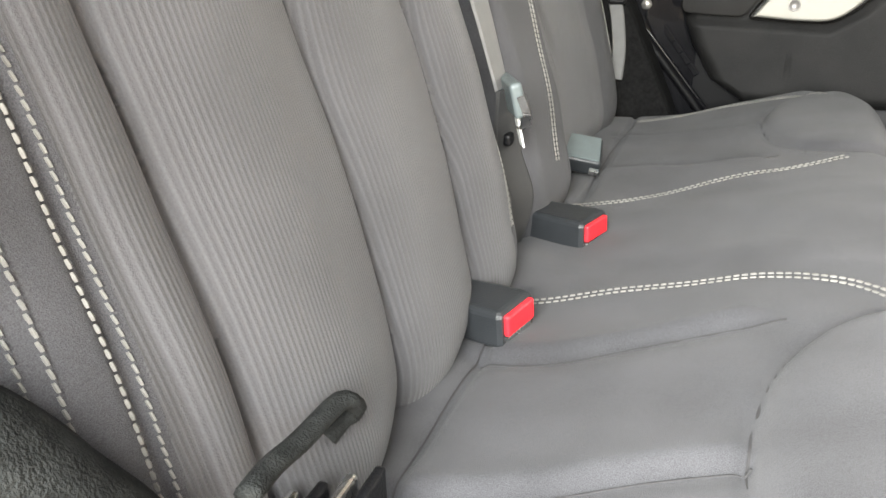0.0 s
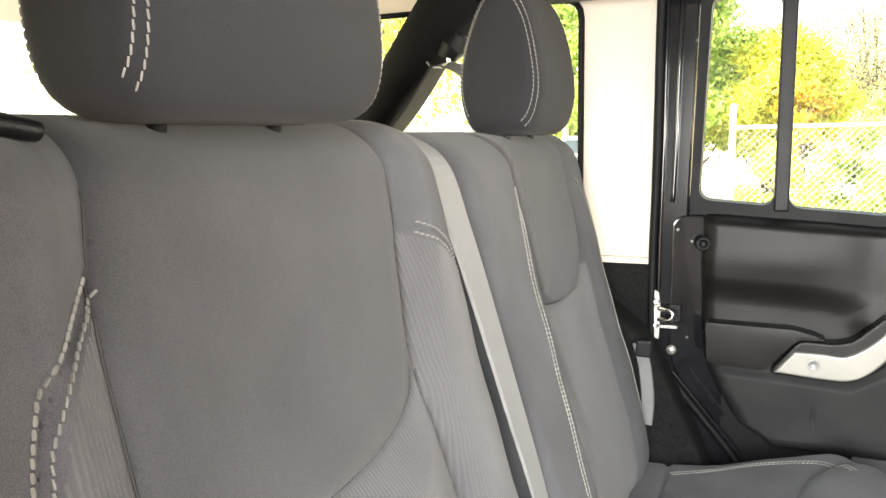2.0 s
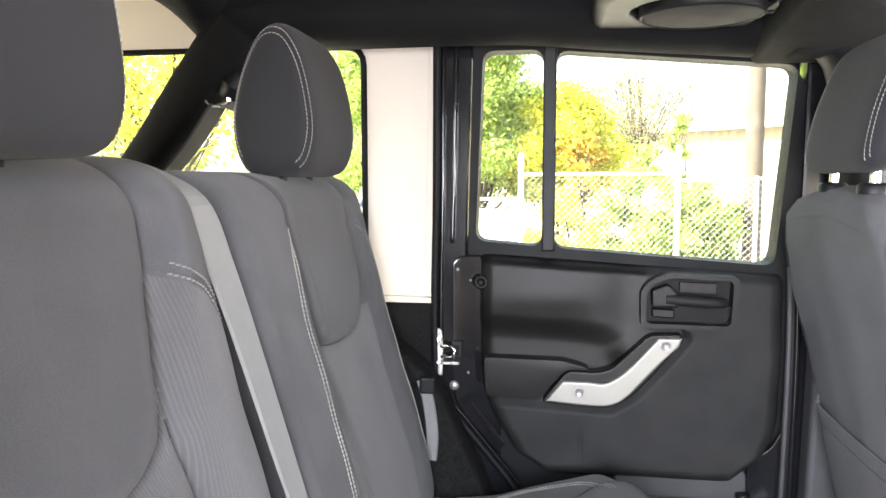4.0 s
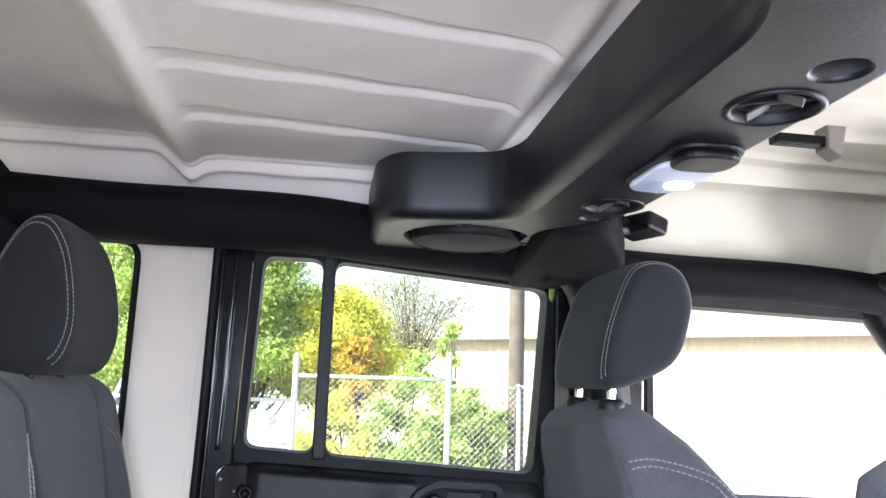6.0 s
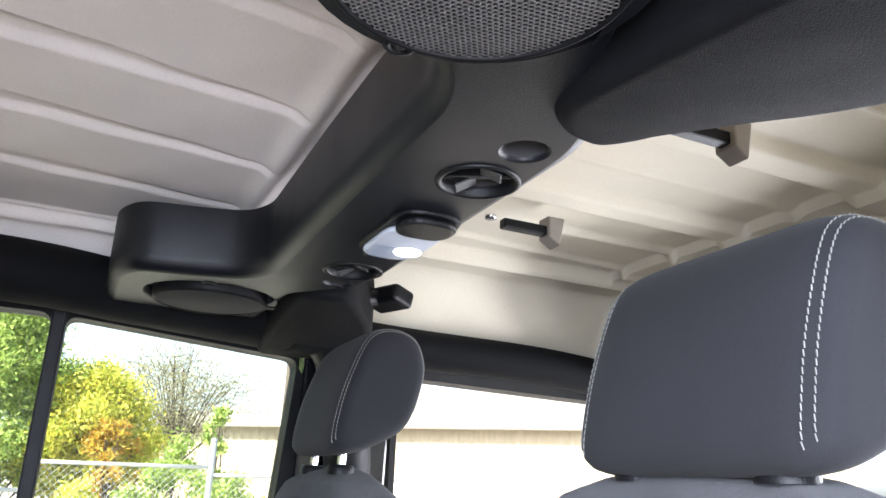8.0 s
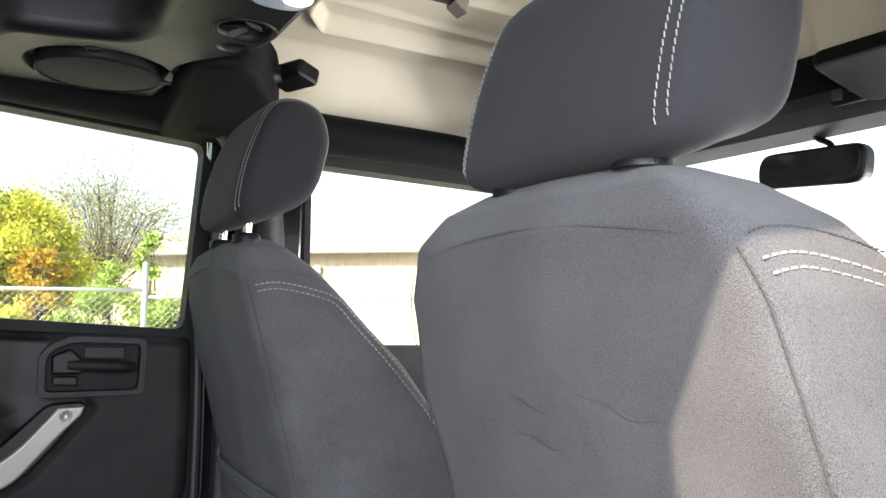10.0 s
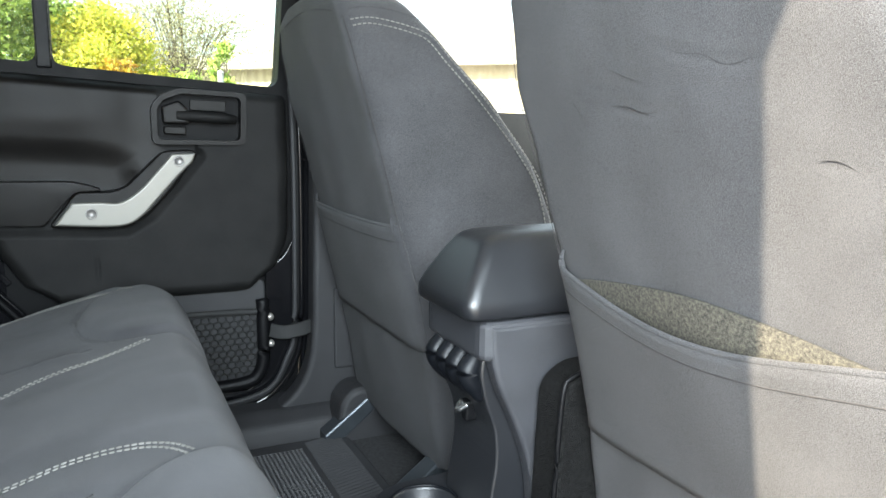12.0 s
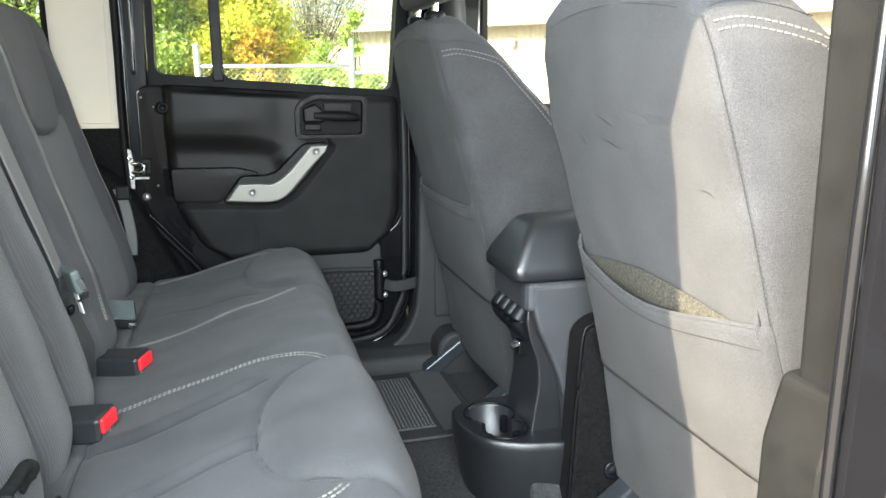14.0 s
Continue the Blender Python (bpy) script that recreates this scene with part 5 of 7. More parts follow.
def on_cushion(line, n=220, lift=0.0008):
    p = spline(line, n)
    h = 0.004
    z = cushion_top(p[:, 0], p[:, 1]) - 0.075 * (1 - cushion_edge(p[:, 0], p[:, 1])[0])
    zx = (cushion_top(p[:, 0] + h, p[:, 1]) - cushion_top(p[:, 0] - h, p[:, 1])) / (2 * h)
    zy = (cushion_top(p[:, 0], p[:, 1] + h) - cushion_top(p[:, 0], p[:, 1] - h)) / (2 * h)
    nn = np.stack([-zx, -zy, np.ones(n)], 1)
    nn /= np.linalg.norm(nn, axis=1)[:, None]
    return np.stack([p[:, 0], p[:, 1], z], 1) + nn * lift, nn


CS_N = [(0.0, -0.125), (0.025, -0.115), (0.10, -0.100), (0.20, -0.095), (0.25, -0.104), (0.28, -0.125), (0.298, -0.156)]
CS_F = [(-0.02, 0.125), (0.05, 0.140), (0.10, 0.158), (0.20, 0.178), (0.255, 0.193), (0.292, 0.211)]
CS_O = [(0.02, 0.535), (0.08, 0.548), (0.15, 0.556), (0.22, 0.548), (0.258, 0.522), (0.280, 0.48)]
CS_M = [(0.02, -0.475), (0.15, -0.490), (0.22, -0.494), (0.26, -0.484), (0.280, -0.468)]
for line in (CS_N, CS_F, CS_O, CS_M):
    for k, d in enumerate((-0.0035, 0.0035)):
        p, nn = on_cushion(shift(spline(line, 60), d), 240)
        stitches("seam_stitching", p[2 * k:], nn[2 * k:], THREAD, seat, 0.0046, 0.0018, 0.0024, 0.0007, "pale grey thread", 0.0)
PAD_LINE = [(0.350, 0.200), (0.318, 0.196), (0.280, 0.200), (0.245, 0.222), (0.220, 0.262), (0.206, 0.315), (0.202, 0.37), (0.212, 0.425), (0.236, 0.468), (0.28, 0.492)]
for sy in (1, -1):
    p, nn = on_cushion([(a, 0.035 + sy * b) for a, b in PAD_LINE], 120, 0.0002)
    tube("pad_seam", p, 0.0011, SEAM, seat, 6, samples=120)
    # dark tubes: the rear seam, and painted shade in the pleat creases
    for line in ([(0.010, 0.155), (0.008, 0.30), (0.012, 0.42), (0.02, 0.50)], [(0.012, 0.250), (0.07, 0.248), (0.14, 0.222), (0.222, 0.205)], [(0.014, 0.415), (0.08, 0.398), (0.14, 0.383), (0.203, 0.368)]):
        p, nn = on_cushion([(a, 0.035 + sy * b) for a, b in line], 80, 0.0001)
        tube("pleat_line", p, 0.0008, SEAM, seat, 6, samples=80)
# release lever at the outer top corner, and side belt hardware
tube("release_lever", [(-0.20, -0.556, 0.962), (-0.185, -0.50, 0.966), (-0.172, -0.455, 0.966), (-0.165, -0.432, 0.962)], [0.012, 0.013, 0.012, 0.008], PLASTIC, bench, 12, "black release lever", squash=0.6)
# support under the cushion
box("bench_frame", (-0.04, -0.50, FLOOR), (0.26, 0.54, 0.27), PLASTIC, bench, 0.01)


# ---------- rear head restraints ----------
def head_rest(ob, prof, cy, w, flat=6.0, seams=(0.90, 0.96), stitch_span=(0, 1)):
    """A padded head restraint: an (x, z) outline swept across y, rounded at both sides."""
    line = spline(prof, 64, True)[:-1]
    c = line.mean(0)
    ks = np.sin(np.linspace(-1, 1, 41) * np.pi / 2)
    verts, n = [], len(line)
    for k in ks:
        s = (1 - abs(k) ** flat) ** (1 / 2.6) if abs(k) < 1 else 0.0
        s = 0.60 + 0.40 * s if abs(k) < 1 else 0.60
        for p in line:
            q = c + (p - c) * s
            verts.append((q[0], cy + k * w, q[1]))
    m = len(ks)
    faces = [(i * n + j, i * n + (j + 1) % n, (i + 1) * n + (j + 1) % n, (i + 1) * n + j) for i in range(m - 1) for j in range(n)]
    faces += [tuple(range(n))[::-1], tuple((m - 1) * n + j for j in range(n))]
    link("cushion", verts, faces, CLOTH_HEAD_SHADED, ob)
    for sgn in (1, -1):
        for k in seams:
            s = 0.60 + 0.40 * (1 - k**flat) ** (1 / 2.6)
            pts = np.array([(*(c + (p - c) * s * 1.004), 0) for p in line])
            pts = np.stack([pts[:, 0], np.full(n, cy + sgn * k * w), pts[:, 1]], 1)
            i0, i1 = int(stitch_span[0] * n), int(stitch_span[1] * n)
            pts = np.r_[pts[i0:], pts[:1]] if stitch_span[1] >= 0.99 and stitch_span[0] > 0.05 else pts[i0:i1]
            nn = pts - np.array([c[0], cy + sgn * k * w * 0.4, c[1]])
            nn /= np.linalg.norm(nn, axis=1)[:, None]
            stitches("seam_stitching", pts, nn, THREAD, ob, 0.0044, 0.0012, 0.0011, 0.0006)


REAR_HR = [(-0.215, 0.962), (-0.170, 0.957), (-0.132, 0.962), (-0.116, 1.005), (-0.120, 1.06), (-0.134, 1.115), (-0.158, 1.150), (-0.188, 1.145), (-0.216, 1.09), (-0.230, 1.02)]
for cy in (-0.292, 0.338):
    hr = thing("head_restraint", "dark grey cloth rear head restraint with pale stitched edges", "head restraint", "rear head restraints")
    head_rest(hr, [(-0.116 + (x + 0.116) * 0.76, z + (0.010 if z < 1.0 else 0)) if cy < 0 else (x, z) for x, z in REAR_HR], cy, 0.122 if cy < 0 else 0.108, 8.0 if cy < 0 else 6.0, (0.93, 0.972) if cy < 0 else (0.90, 0.96), (0.155, 1.0) if cy < 0 else (0.17, 1.0))
    for dy in (-0.055, 0.055):
        tube("post", [(-0.178, cy + dy, 0.90), (-0.176, cy + dy, 0.98)], 0.006, PLASTIC, hr, 10, samples=4)

# ---------- belts and buckles on the bench ----------
def buckle(x, y, z, yaw, pitch, label, long=0.098):
    ob = thing("belt_buckle", label, "belt buckle", "belt buckles")
    m = pose(x, y, z, 0, pitch, yaw)
    shell = prism("housing", [(-long, -0.017), (-long * 0.9, -0.020), (-0.03, -0.025), (-0.004, -0.0255), (0.0, -0.023), (0.0, 0.022), (-0.004, 0.0245), (-0.03, 0.024), (-long * 0.9, 0.019), (-long, 0.016)], "z", -0.016, 0.017, BUCKLE, ob, 0.006, seg=3)
    shell.data.transform(m)
    box("release_button", (-0.004, -0.020, -0.005), (0.004, 0.020, 0.013), RED, ob, 0.002, "bright red release button", turn=m)
    box("slot", (-0.003, -0.018, -0.012), (0.0012, 0.018, -0.007), STEEL, ob, 0.0005, turn=m)
    ribbon("webbing", [m @ Vector((0.018 - long, 0, 0)), m @ Vector((-0.012 - long, 0, -0.004)), m @ Vector((-0.05 - long, 0, -0.02))], 0.04, 0.003, WEB_DARK, ob, m.to_3x3() @ Vector((0, 1, 0)))
    return ob


buckle(0.031, -0.179, 0.417, -14, -3, "black belt buckle with a red button lying on the bench", 0.128)
buckle(0.051, 0.028, 0.414, -18, -2, "black belt buckle with a red button beside the belt")
latch = thing("belt_latch", "grey flat belt latch housing leaning at the back of the bench", "belt latch")
LM = pose(-0.012, 0.256, 0.428, 20, 10, 12)
box("housing", (-0.026, -0.028, -0.014), (0.026, 0.028, 0.008), BUCKLE, latch, 0.004, turn=LM, seg=3)
# paler plate added on top, its colour imitates the sky's reflection
box("top_sheen_plate", (-0.023, -0.025, 0.0075), (0.023, 0.025, 0.0095), TONGUE, latch, 0.0008, "worn top face, paler colour imitating reflected sky", turn=LM)
for dx in (-0.018, 0.018):
    box("steel_tab", (dx - 0.006, -0.040, -0.003), (dx + 0.006, -0.033, 0.003), STEEL, latch, 0.001, turn=LM)
ribbon("webbing", [(-0.036, 0.249, 0.411), (-0.055, 0.228, 0.40), (-0.08, 0.20, 0.385)], 0.04, 0.003, WEB_DARK, latch, (0.4, 1, 0))

belt = thing("middle_belt", "grey middle seat belt hanging down the backrest with its tongue", "seat belt")
zs = np.array([0.972, 0.955, 0.93, 0.87, 0.80, 0.70, 0.62, 0.56])
ys = np.array([-0.052, -0.045, -0.040, -0.024, -0.014, -0.004, 0.004, 0.006])
xs = [lean(z) + 0.012 for z in zs]
xs[0], xs[1] = lean(0.972) - 0.055, lean(0.955) - 0.012
ribbon("webbing", [(xs[0] - 0.10, -0.06, 0.93), (xs[0] - 0.04, -0.055, 0.968)] + list(zip(xs, ys, zs)), [0.048, 0.048, 0.046, 0.04, 0.03], 0.002, WEB, belt, (0.1, 1, 0), label="pale grey webbing")
ribbon("lower_webbing", [(lean(0.56) + 0.02, 0.006, 0.56), (-0.035, 0.008, 0.50), (-0.02, 0.006, 0.45), (-0.03, -0.002, 0.40)], 0.034, 0.002, WEB_DARK, belt, (0.5, 0.85, 0), label="black lower webbing")
tm = pose(-0.030, 0.000, 0.556, 0, 78, 30)
box("tongue_head", (-0.016, -0.028, -0.006), (0.018, 0.028, 0.006), TONGUE, belt, 0.004, "grey plastic tongue head", turn=tm, seg=3)
ribbon("steel_loop", [tm @ Vector((-0.004, -0.030, 0.002)), tm @ Vector((0.014, -0.032, 0.004)), tm @ Vector((0.028, -0.018, 0.003)), tm @ Vector((0.032, 0.0, 0.002))], 0.009, 0.003, STEEL, belt, (0.6, 0, 0.3), 20)
box("tag", (0.022, -0.008, -0.001), (0.052, 0.006, 0.001), ROOF_TAG, belt, 0.0004, "small white printed tag", turn=tm)
box("stop_button", (-0.038, -0.004, 0.505), (-0.030, 0.012, 0.517), PLASTIC, belt, 0.003)

side_belt = thing("side_belt", "grey side belt end with a black clip by the wheel arch", "seat belt")
ribbon("webbing", [(-0.045, 0.602, 0.60), (-0.035, 0.606, 0.56), (-0.028, 0.606, 0.50), (-0.03, 0.602, 0.455)], 0.022, 0.003, WEB, side_belt, (1, 0, 0.1))
box("clip", (-0.05, 0.598, 0.575), (-0.022, 0.612, 0.605), PLASTIC, side_belt, 0.004)
strap = thing("pull_strap", "dark grey felt pull strap looped over the bench corner", "strap")
tube("loop", [(0.008, -0.491, 0.498), (0.004, -0.468, 0.494), (0.002, -0.443, 0.488), (0.001, -0.412, 0.485), (0.003, -0.403, 0.485), (0.004, -0.396, 0.479), (0.002, -0.391, 0.469), (-0.002, -0.398, 0.468), (-0.006, -0.408, 0.462)], 0.0062, FELT, strap, 10, samples=60, squash=0.75)
hinge = thing("seat_hinge", "black steel seat hinge at the bench corner", "hinge")
for k in range(4):
    box("plate", (-0.01 + k * 0.011, -0.47 + k * 0.010, 0.40), (-0.004 + k * 0.011, -0.44 + k * 0.010, 0.455), PLASTIC if k % 2 else STEEL, hinge, 0.002)
tube("bolster_skirt", [(-0.064, -0.586, 0.593), (-0.050, -0.570, 0.574), (-0.038, -0.558, 0.556), (-0.026, -0.546, 0.530), (-0.016, -0.532, 0.498), (-0.010, -0.516, 0.448)], 0.026, FELT, bench, 14, "dark felt skirt at the lower backrest corner", squash=0.8)


# ---------- front seats ----------
SY = -0.303         # middle of the near front seat
Z_KEYS = [0.20, 0.30, 0.42, 0.50, 0.59, 0.68, 0.77, 0.85, 0.897, 0.922, 0.937, 0.944]
XB_KEYS = [0.757, 0.738, 0.713, 0.696, 0.676, 0.657, 0.637, 0.619, 0.612, 0.618, 0.632, 0.655]
XF_KEYS = [0.93, 0.935, 0.935, 0.93, 0.92, 0.885, 0.82, 0.75, 0.715, 0.695, 0.685, 0.675]
YI_KEYS = [-0.100, -0.103, -0.116, -0.116, -0.108, -0.090, -0.073, -0.082, -0.108, -0.150, -0.195, -0.245]
YO_KEYS = [-0.500, -0.520, -0.536, -0.538, -0.522, -0.510, -0.495, -0.480, -0.455, -0.425, -0.385, -0.345]
FLARE_KEYS = [0.02, 0.02, 0.022, 0.025, 0.028, 0.03, 0.028, 0.022, 0.014, 0.006, 0.003, 0.0]


def key(z, k):
    return float(np.interp(z, Z_KEYS, k))


def mid_y(z):
    return (key(z, YI_KEYS) + key(z, YO_KEYS)) / 2


def half_back(z):
    return (key(z, YI_KEYS) - key(z, YO_KEYS)) / 2


def seat_ring(z, n=22):
    """Outline of the front seat's backrest at a height: back corners, side faces, front."""
    xb, xf, wb = key(z, XB_KEYS), key(z, XF_KEYS), half_back(z)
    wf = wb + key(z, FLARE_KEYS)
    r = min(0.020, wb * 0.4)
    pts = rounded([(xb, wb), (xf, wf), (xf - 0.05 * min(1, (xf - xb) / 0.2), 0.0), (xf, -wf), (xb, -wb), (xb - 0.006, 0.0)], r, 9)
    p = np.array(pts + [pts[0]])
    d = np.r_[0, np.cumsum(np.linalg.norm(np.diff(p, axis=0), axis=1))]
    at = np.linspace(0, d[-1], 170, endpoint=False)
    return np.stack([np.interp(at, d, p[:, 0]), np.interp(at, d, p[:, 1])], 1)


def side_y(x, z):
    s = np.clip((x - key(z, XB_KEYS)) / (key(z, XF_KEYS) - key(z, XB_KEYS)), 0, 1)
    return half_back(z) + s * key(z, FLARE_KEYS)


def back_x(z):
    return float(np.interp(z, Z_KEYS, XB_KEYS))


CREASES = [([(-0.236, 0.779), (-0.262, 0.768), (-0.285, 0.766)], 0.0008), ([(-0.175, 0.756), (-0.190, 0.742), (-0.198, 0.728)], 0.0006), ([(-0.200, 0.700), (-0.230, 0.694), (-0.26, 0.697)], 0.0006), ([(-0.35, 0.655), (-0.375, 0.650), (-0.40, 0.655)], 0.0006),
           ([(-0.31, 0.787), (-0.347, 0.779), (-0.367, 0.773), (-0.398, 0.774)], 0.0011), ([(-0.234, 0.748), (-0.291, 0.740), (-0.319, 0.742)], 0.0013),
           ([(-0.433, 0.707), (-0.451, 0.709), (-0.464, 0.703)], 0.0010)]


def front_seat(label, low, sag):
    """A front seat; low: how far its head restraint is pushed down; sag: how far its pocket hangs open."""
    ob = thing("front_seat", label, "car seat", "front seats")
    zs = np.unique(np.r_[np.linspace(0.20, 0.90, 150), np.linspace(0.90, 0.944, 28)])
    rings = [[(x, mid_y(z) + y, z) for x, y in seat_ring(z)] for z in zs]
    n, m = len(rings[0]), len(rings)
    verts = np.array([p for r in rings for p in r])
    # soft unevenness of the padded cover
    wob = 0.0022 * np.sin(verts[:, 1] * 33 + verts[:, 2] * 21) * np.sin(verts[:, 2] * 27 - verts[:, 1] * 11)
    crease = np.zeros(len(verts))
    for line, deep in CREASES:
        d = away(verts[:, 1], verts[:, 2], line)
        crease += (sag > 0.01) * 0.8 * deep * (np.exp(-((d / 0.0035) ** 2)) - 0.6 * np.exp(-(((d - 0.008) / 0.005) ** 2)))
    verts[:, 0] -= wob - crease * (verts[:, 0] < 0.72)
    faces = [(i * n + j, i * n + (j + 1) % n, (i + 1) * n + (j + 1) % n, (i + 1) * n + j) for i in range(m - 1) for j in range(n)]
    faces += [tuple(range(n))[::-1], tuple((m - 1) * n + j for j in range(n))]
    link("backrest", verts, faces, CLOTH_FRONT, ob)
    # dark tubes draw scuffs and the creases' shade, finer than the mesh
    for line, deep in CREASES if sag > 0.01 else ():
        path = [(back_x(z) - 0.0052 * (1 - abs(y - mid_y(z)) / half_back(z)) - 0.0002, y, z + 0.0012 * math.sin(y * 140)) for y, z in spline(line, 14)]
        tube("scuff_crease", path, [0.0001, 900 * deep * 0.001, 700 * deep * 0.001, 0.0001], SEAM, ob, 6, "dark line of scuff and crease shade on the cloth", 30, squash=0.3)
    # corner seams and the seam across the shoulders
    for s in (1, -1):
        edge = [(back_x(z) + 0.0042, mid_y(z) + s * (half_back(z) - 0.0042), z) for z in np.linspace(0.40, 0.880, 30)]
        stitches("corner_seam", np.array(edge) - (0.0010, -0.0010 * s, 0), np.tile((-0.7, 0.7 * s, 0.0), (30, 1)), SEAM, ob, 0.0040, 0.0006, 0.0010, 0.0004, "", 0.0)
        stitches("corner_thread", np.array(edge) - (0.0004, -0.0022 * s, 0), np.tile((-0.7, 0.7 * s, 0.0), (30, 1)), CORD, ob, 0.0026, 0.0026, 0.0006, 0.0004, "", 0.0)
        curve = [(0.627, 0.8705), (0.640, 0.8735), (0.655, 0.875), (0.675, 0.8725), (0.705, 0.8655), (0.735, 0.853), (0.762, 0.822), (0.795, 0.785), (0.83, 0.742), (0.862, 0.70), (0.893, 0.65), (0.908, 0.60), (0.912, 0.55)]
        for d in (0, -0.0085):
            c = shift(spline(curve, 60), -d) if d else spline(curve, 60)
            p = np.array([(x, mid_y(z) + s * (side_y(x, z) + 0.0003), z) for x, z in c])
            stitches("seam_stitching", p, np.tile((0.0, float(s), 0.1), (60, 1)), THREAD, ob, 0.0050, 0.0022, 0.0019, 0.0007, "pale grey thread", 0.0)
        upper = [(0.626, 0.885), (0.640, 0.889), (0.668, 0.890), (0.700, 0.884), (0.728, 0.874)]
        up = np.array([(x, mid_y(z) + s * (side_y(x, z) + 0.0008), z) for x, z in spline(upper, 40)])
        stitches("side_seam", up, np.tile((0.0, float(s), 0.1), (40, 1)), CLOTH_DARK, ob, 0.0030, 0.0010, 0.0013, 0.0005)
    shoulder = np.array([(back_x(0.90 - 0.010 * t * t) - 0.0062 * (1 - abs(t) * 0.8), mid_y(0.9) + 0.150 * t, 0.900 - 0.014 * t * t) for t in np.linspace(-1, 1, 40)])
    stitches("shoulder_seam", shoulder, np.tile((-1.0, 0.0, 0.1), (40, 1)), CLOTH_DARK, ob, 0.0030, 0.0014, 0.0011, 0.0005)
    # pocket: a slack sheet held at its corners
    ys = np.linspace(-1, 1, 41)
    zs2 = np.linspace(0, 1, 18)
    pv = []
    for t in ys:
        top = 0.588 - 0.1 * sag - 0.62 * sag * (1 - t * t) ** 2
        for s in zs2:
            z = 0.405 + s * (top - 0.405)
            off = 0.006 + (0.002 + 0.45 * sag) * (1 - t * t) * s**2 + 0.006 * (1 - t**4) * math.sin(s * 3.0)
            pv.append((back_x(z) - off * 1.0 + 0.013 * abs(t) ** 14, mid_y(z) + t * (half_back(z) - 0.004), z))
    k = len(zs2)
    pf = [(i * k + j, (i + 1) * k + j, (i + 1) * k + j + 1, i * k + j + 1) for i in range(40) for j in range(k - 1)]
    pocket = link("pocket", pv, pf, CLOTH_FRONT, ob, label="slack cloth map pocket")
    sol = pocket.modifiers.new("thickness", "SOLIDIFY")
    sol.thickness, sol.offset = 0.004, -1
    rimline = [pv[i * k + k - 1] for i in range(41)]
    tube("pocket_hem", [(x - 0.0018, y, z) for x, y, z in rimline], 0.0027, CLOTH_FRONT, ob, 10, samples=60)
    hem = [pv[i * k + int(k * 0.86)] for i in range(41)]
    tube("pocket_seam", [(x - 0.0041, y, z) for x, y, z in hem], 0.0008, SEAM, ob, 6, samples=60)
    for s in (1, -1):
        tube("pocket_tuck", [(back_x(0.603) + 0.001, mid_y(0.6) + s * (half_back(0.6) - 0.016), 0.603), (back_x(0.592) - 0.003, mid_y(0.59) + s * (half_back(0.59) - 0.014), 0.592), (back_x(0.578) - 0.004, mid_y(0.575) + s * (half_back(0.575) - 0.014), 0.574)], [0.0015, 0.0036, 0.002], CLOTH_FRONT, ob, 10, samples=20)
    lv, lf = [], []
    tall = 0.594 if sag > 0.01 else 0.575
    for t in np.linspace(-0.84, 0.84, 31):
        for z in (0.53, tall - 0.024 * abs(t) ** 1.6):
            lv.append((back_x(z) - 0.0055 - 0.006 * (1 - abs(t)), mid_y(z) + t * half_back(z), z))
    lf = [(2 * i, 2 * i + 2, 2 * i + 3, 2 * i + 1) for i in range(30)]
    lin = link("pocket_lining", lv, lf, POCKET_LINING, ob, label="flecked tan carpet-like lining")
    sol = lin.modifiers.new("thickness", "SOLIDIFY")
    sol.thickness, sol.offset = 0.003, 0
    tube("lower_hem", [(back_x(0.41) - 0.005 + 0.012 * t**8, mid_y(0.41) + (half_back(0.41) - 0.004) * t, 0.412 - 0.006 * (1 - t * t)) for t in np.linspace(-1, 1, 21)], 0.0035, CLOTH_DARK, ob, 8, samples=50)
    # head restraint on two steel posts
    hr = [(0.612, 0.968), (0.645, 0.962), (0.690, 0.978), (0.728, 1.005), (0.748, 1.06), (0.752, 1.10), (0.735, 1.138), (0.695, 1.150), (0.658, 1.135), (0.632, 1.08), (0.615, 1.02)]
    hr = [(x, z - low + (0.009 if low and k < 3 else 0)) for k, (x, z) in enumerate(hr)]
    head_rest(ob, hr, SY, 0.125, 7.0, (0.85, 0.91), (0.30, 0.995))
    for s in (1, -1):
        tube("post", [(0.640, SY + s * 0.07, 0.92), (0.645, SY + s * 0.07, 1.0 - low)], 0.0065, STEEL, ob, 12, "bright steel post", 5)
        lathe("post_collar", [(0.020, -0.006), (0.020, 0.004), (0.016, 0.008), (0.008, 0.008)], Matrix.Translation((0.641, SY + s * 0.07, 0.940)), PLASTIC, ob, 20)
    # cushion and its base
    cush = box("seat_cushion", (0.80, SY - 0.235, 0.28), (1.22, SY + 0.235, 0.44), CLOTH_FRONT, ob, 0.045, seg=5)
    box("seat_base", (0.80, SY - 0.20, 0.20), (1.15, SY + 0.20, 0.29), PLASTIC, ob, 0.01)
    for s in (1, -1):
        prism("rail", [(0.67, 0.125), (0.70, 0.12), (0.80, 0.20), (1.15, 0.20), (1.15, 0.225), (0.785, 0.225), (0.67, 0.14)], "y", SY + s * 0.16 - 0.02, SY + s * 0.16 + 0.02, RAIL, ob, 0.004, "satin grey seat rail")
    return ob


near_seat = front_seat("dark grey cloth passenger seat, sunlit, with a sagging back pocket", 0.033, 0.040)
far_seat = front_seat("dark grey cloth driver seat with raised head restraint and pale stitching", 0.0, 0.004)
far_seat.matrix_basis = pose(-0.060, 0.72, 0)


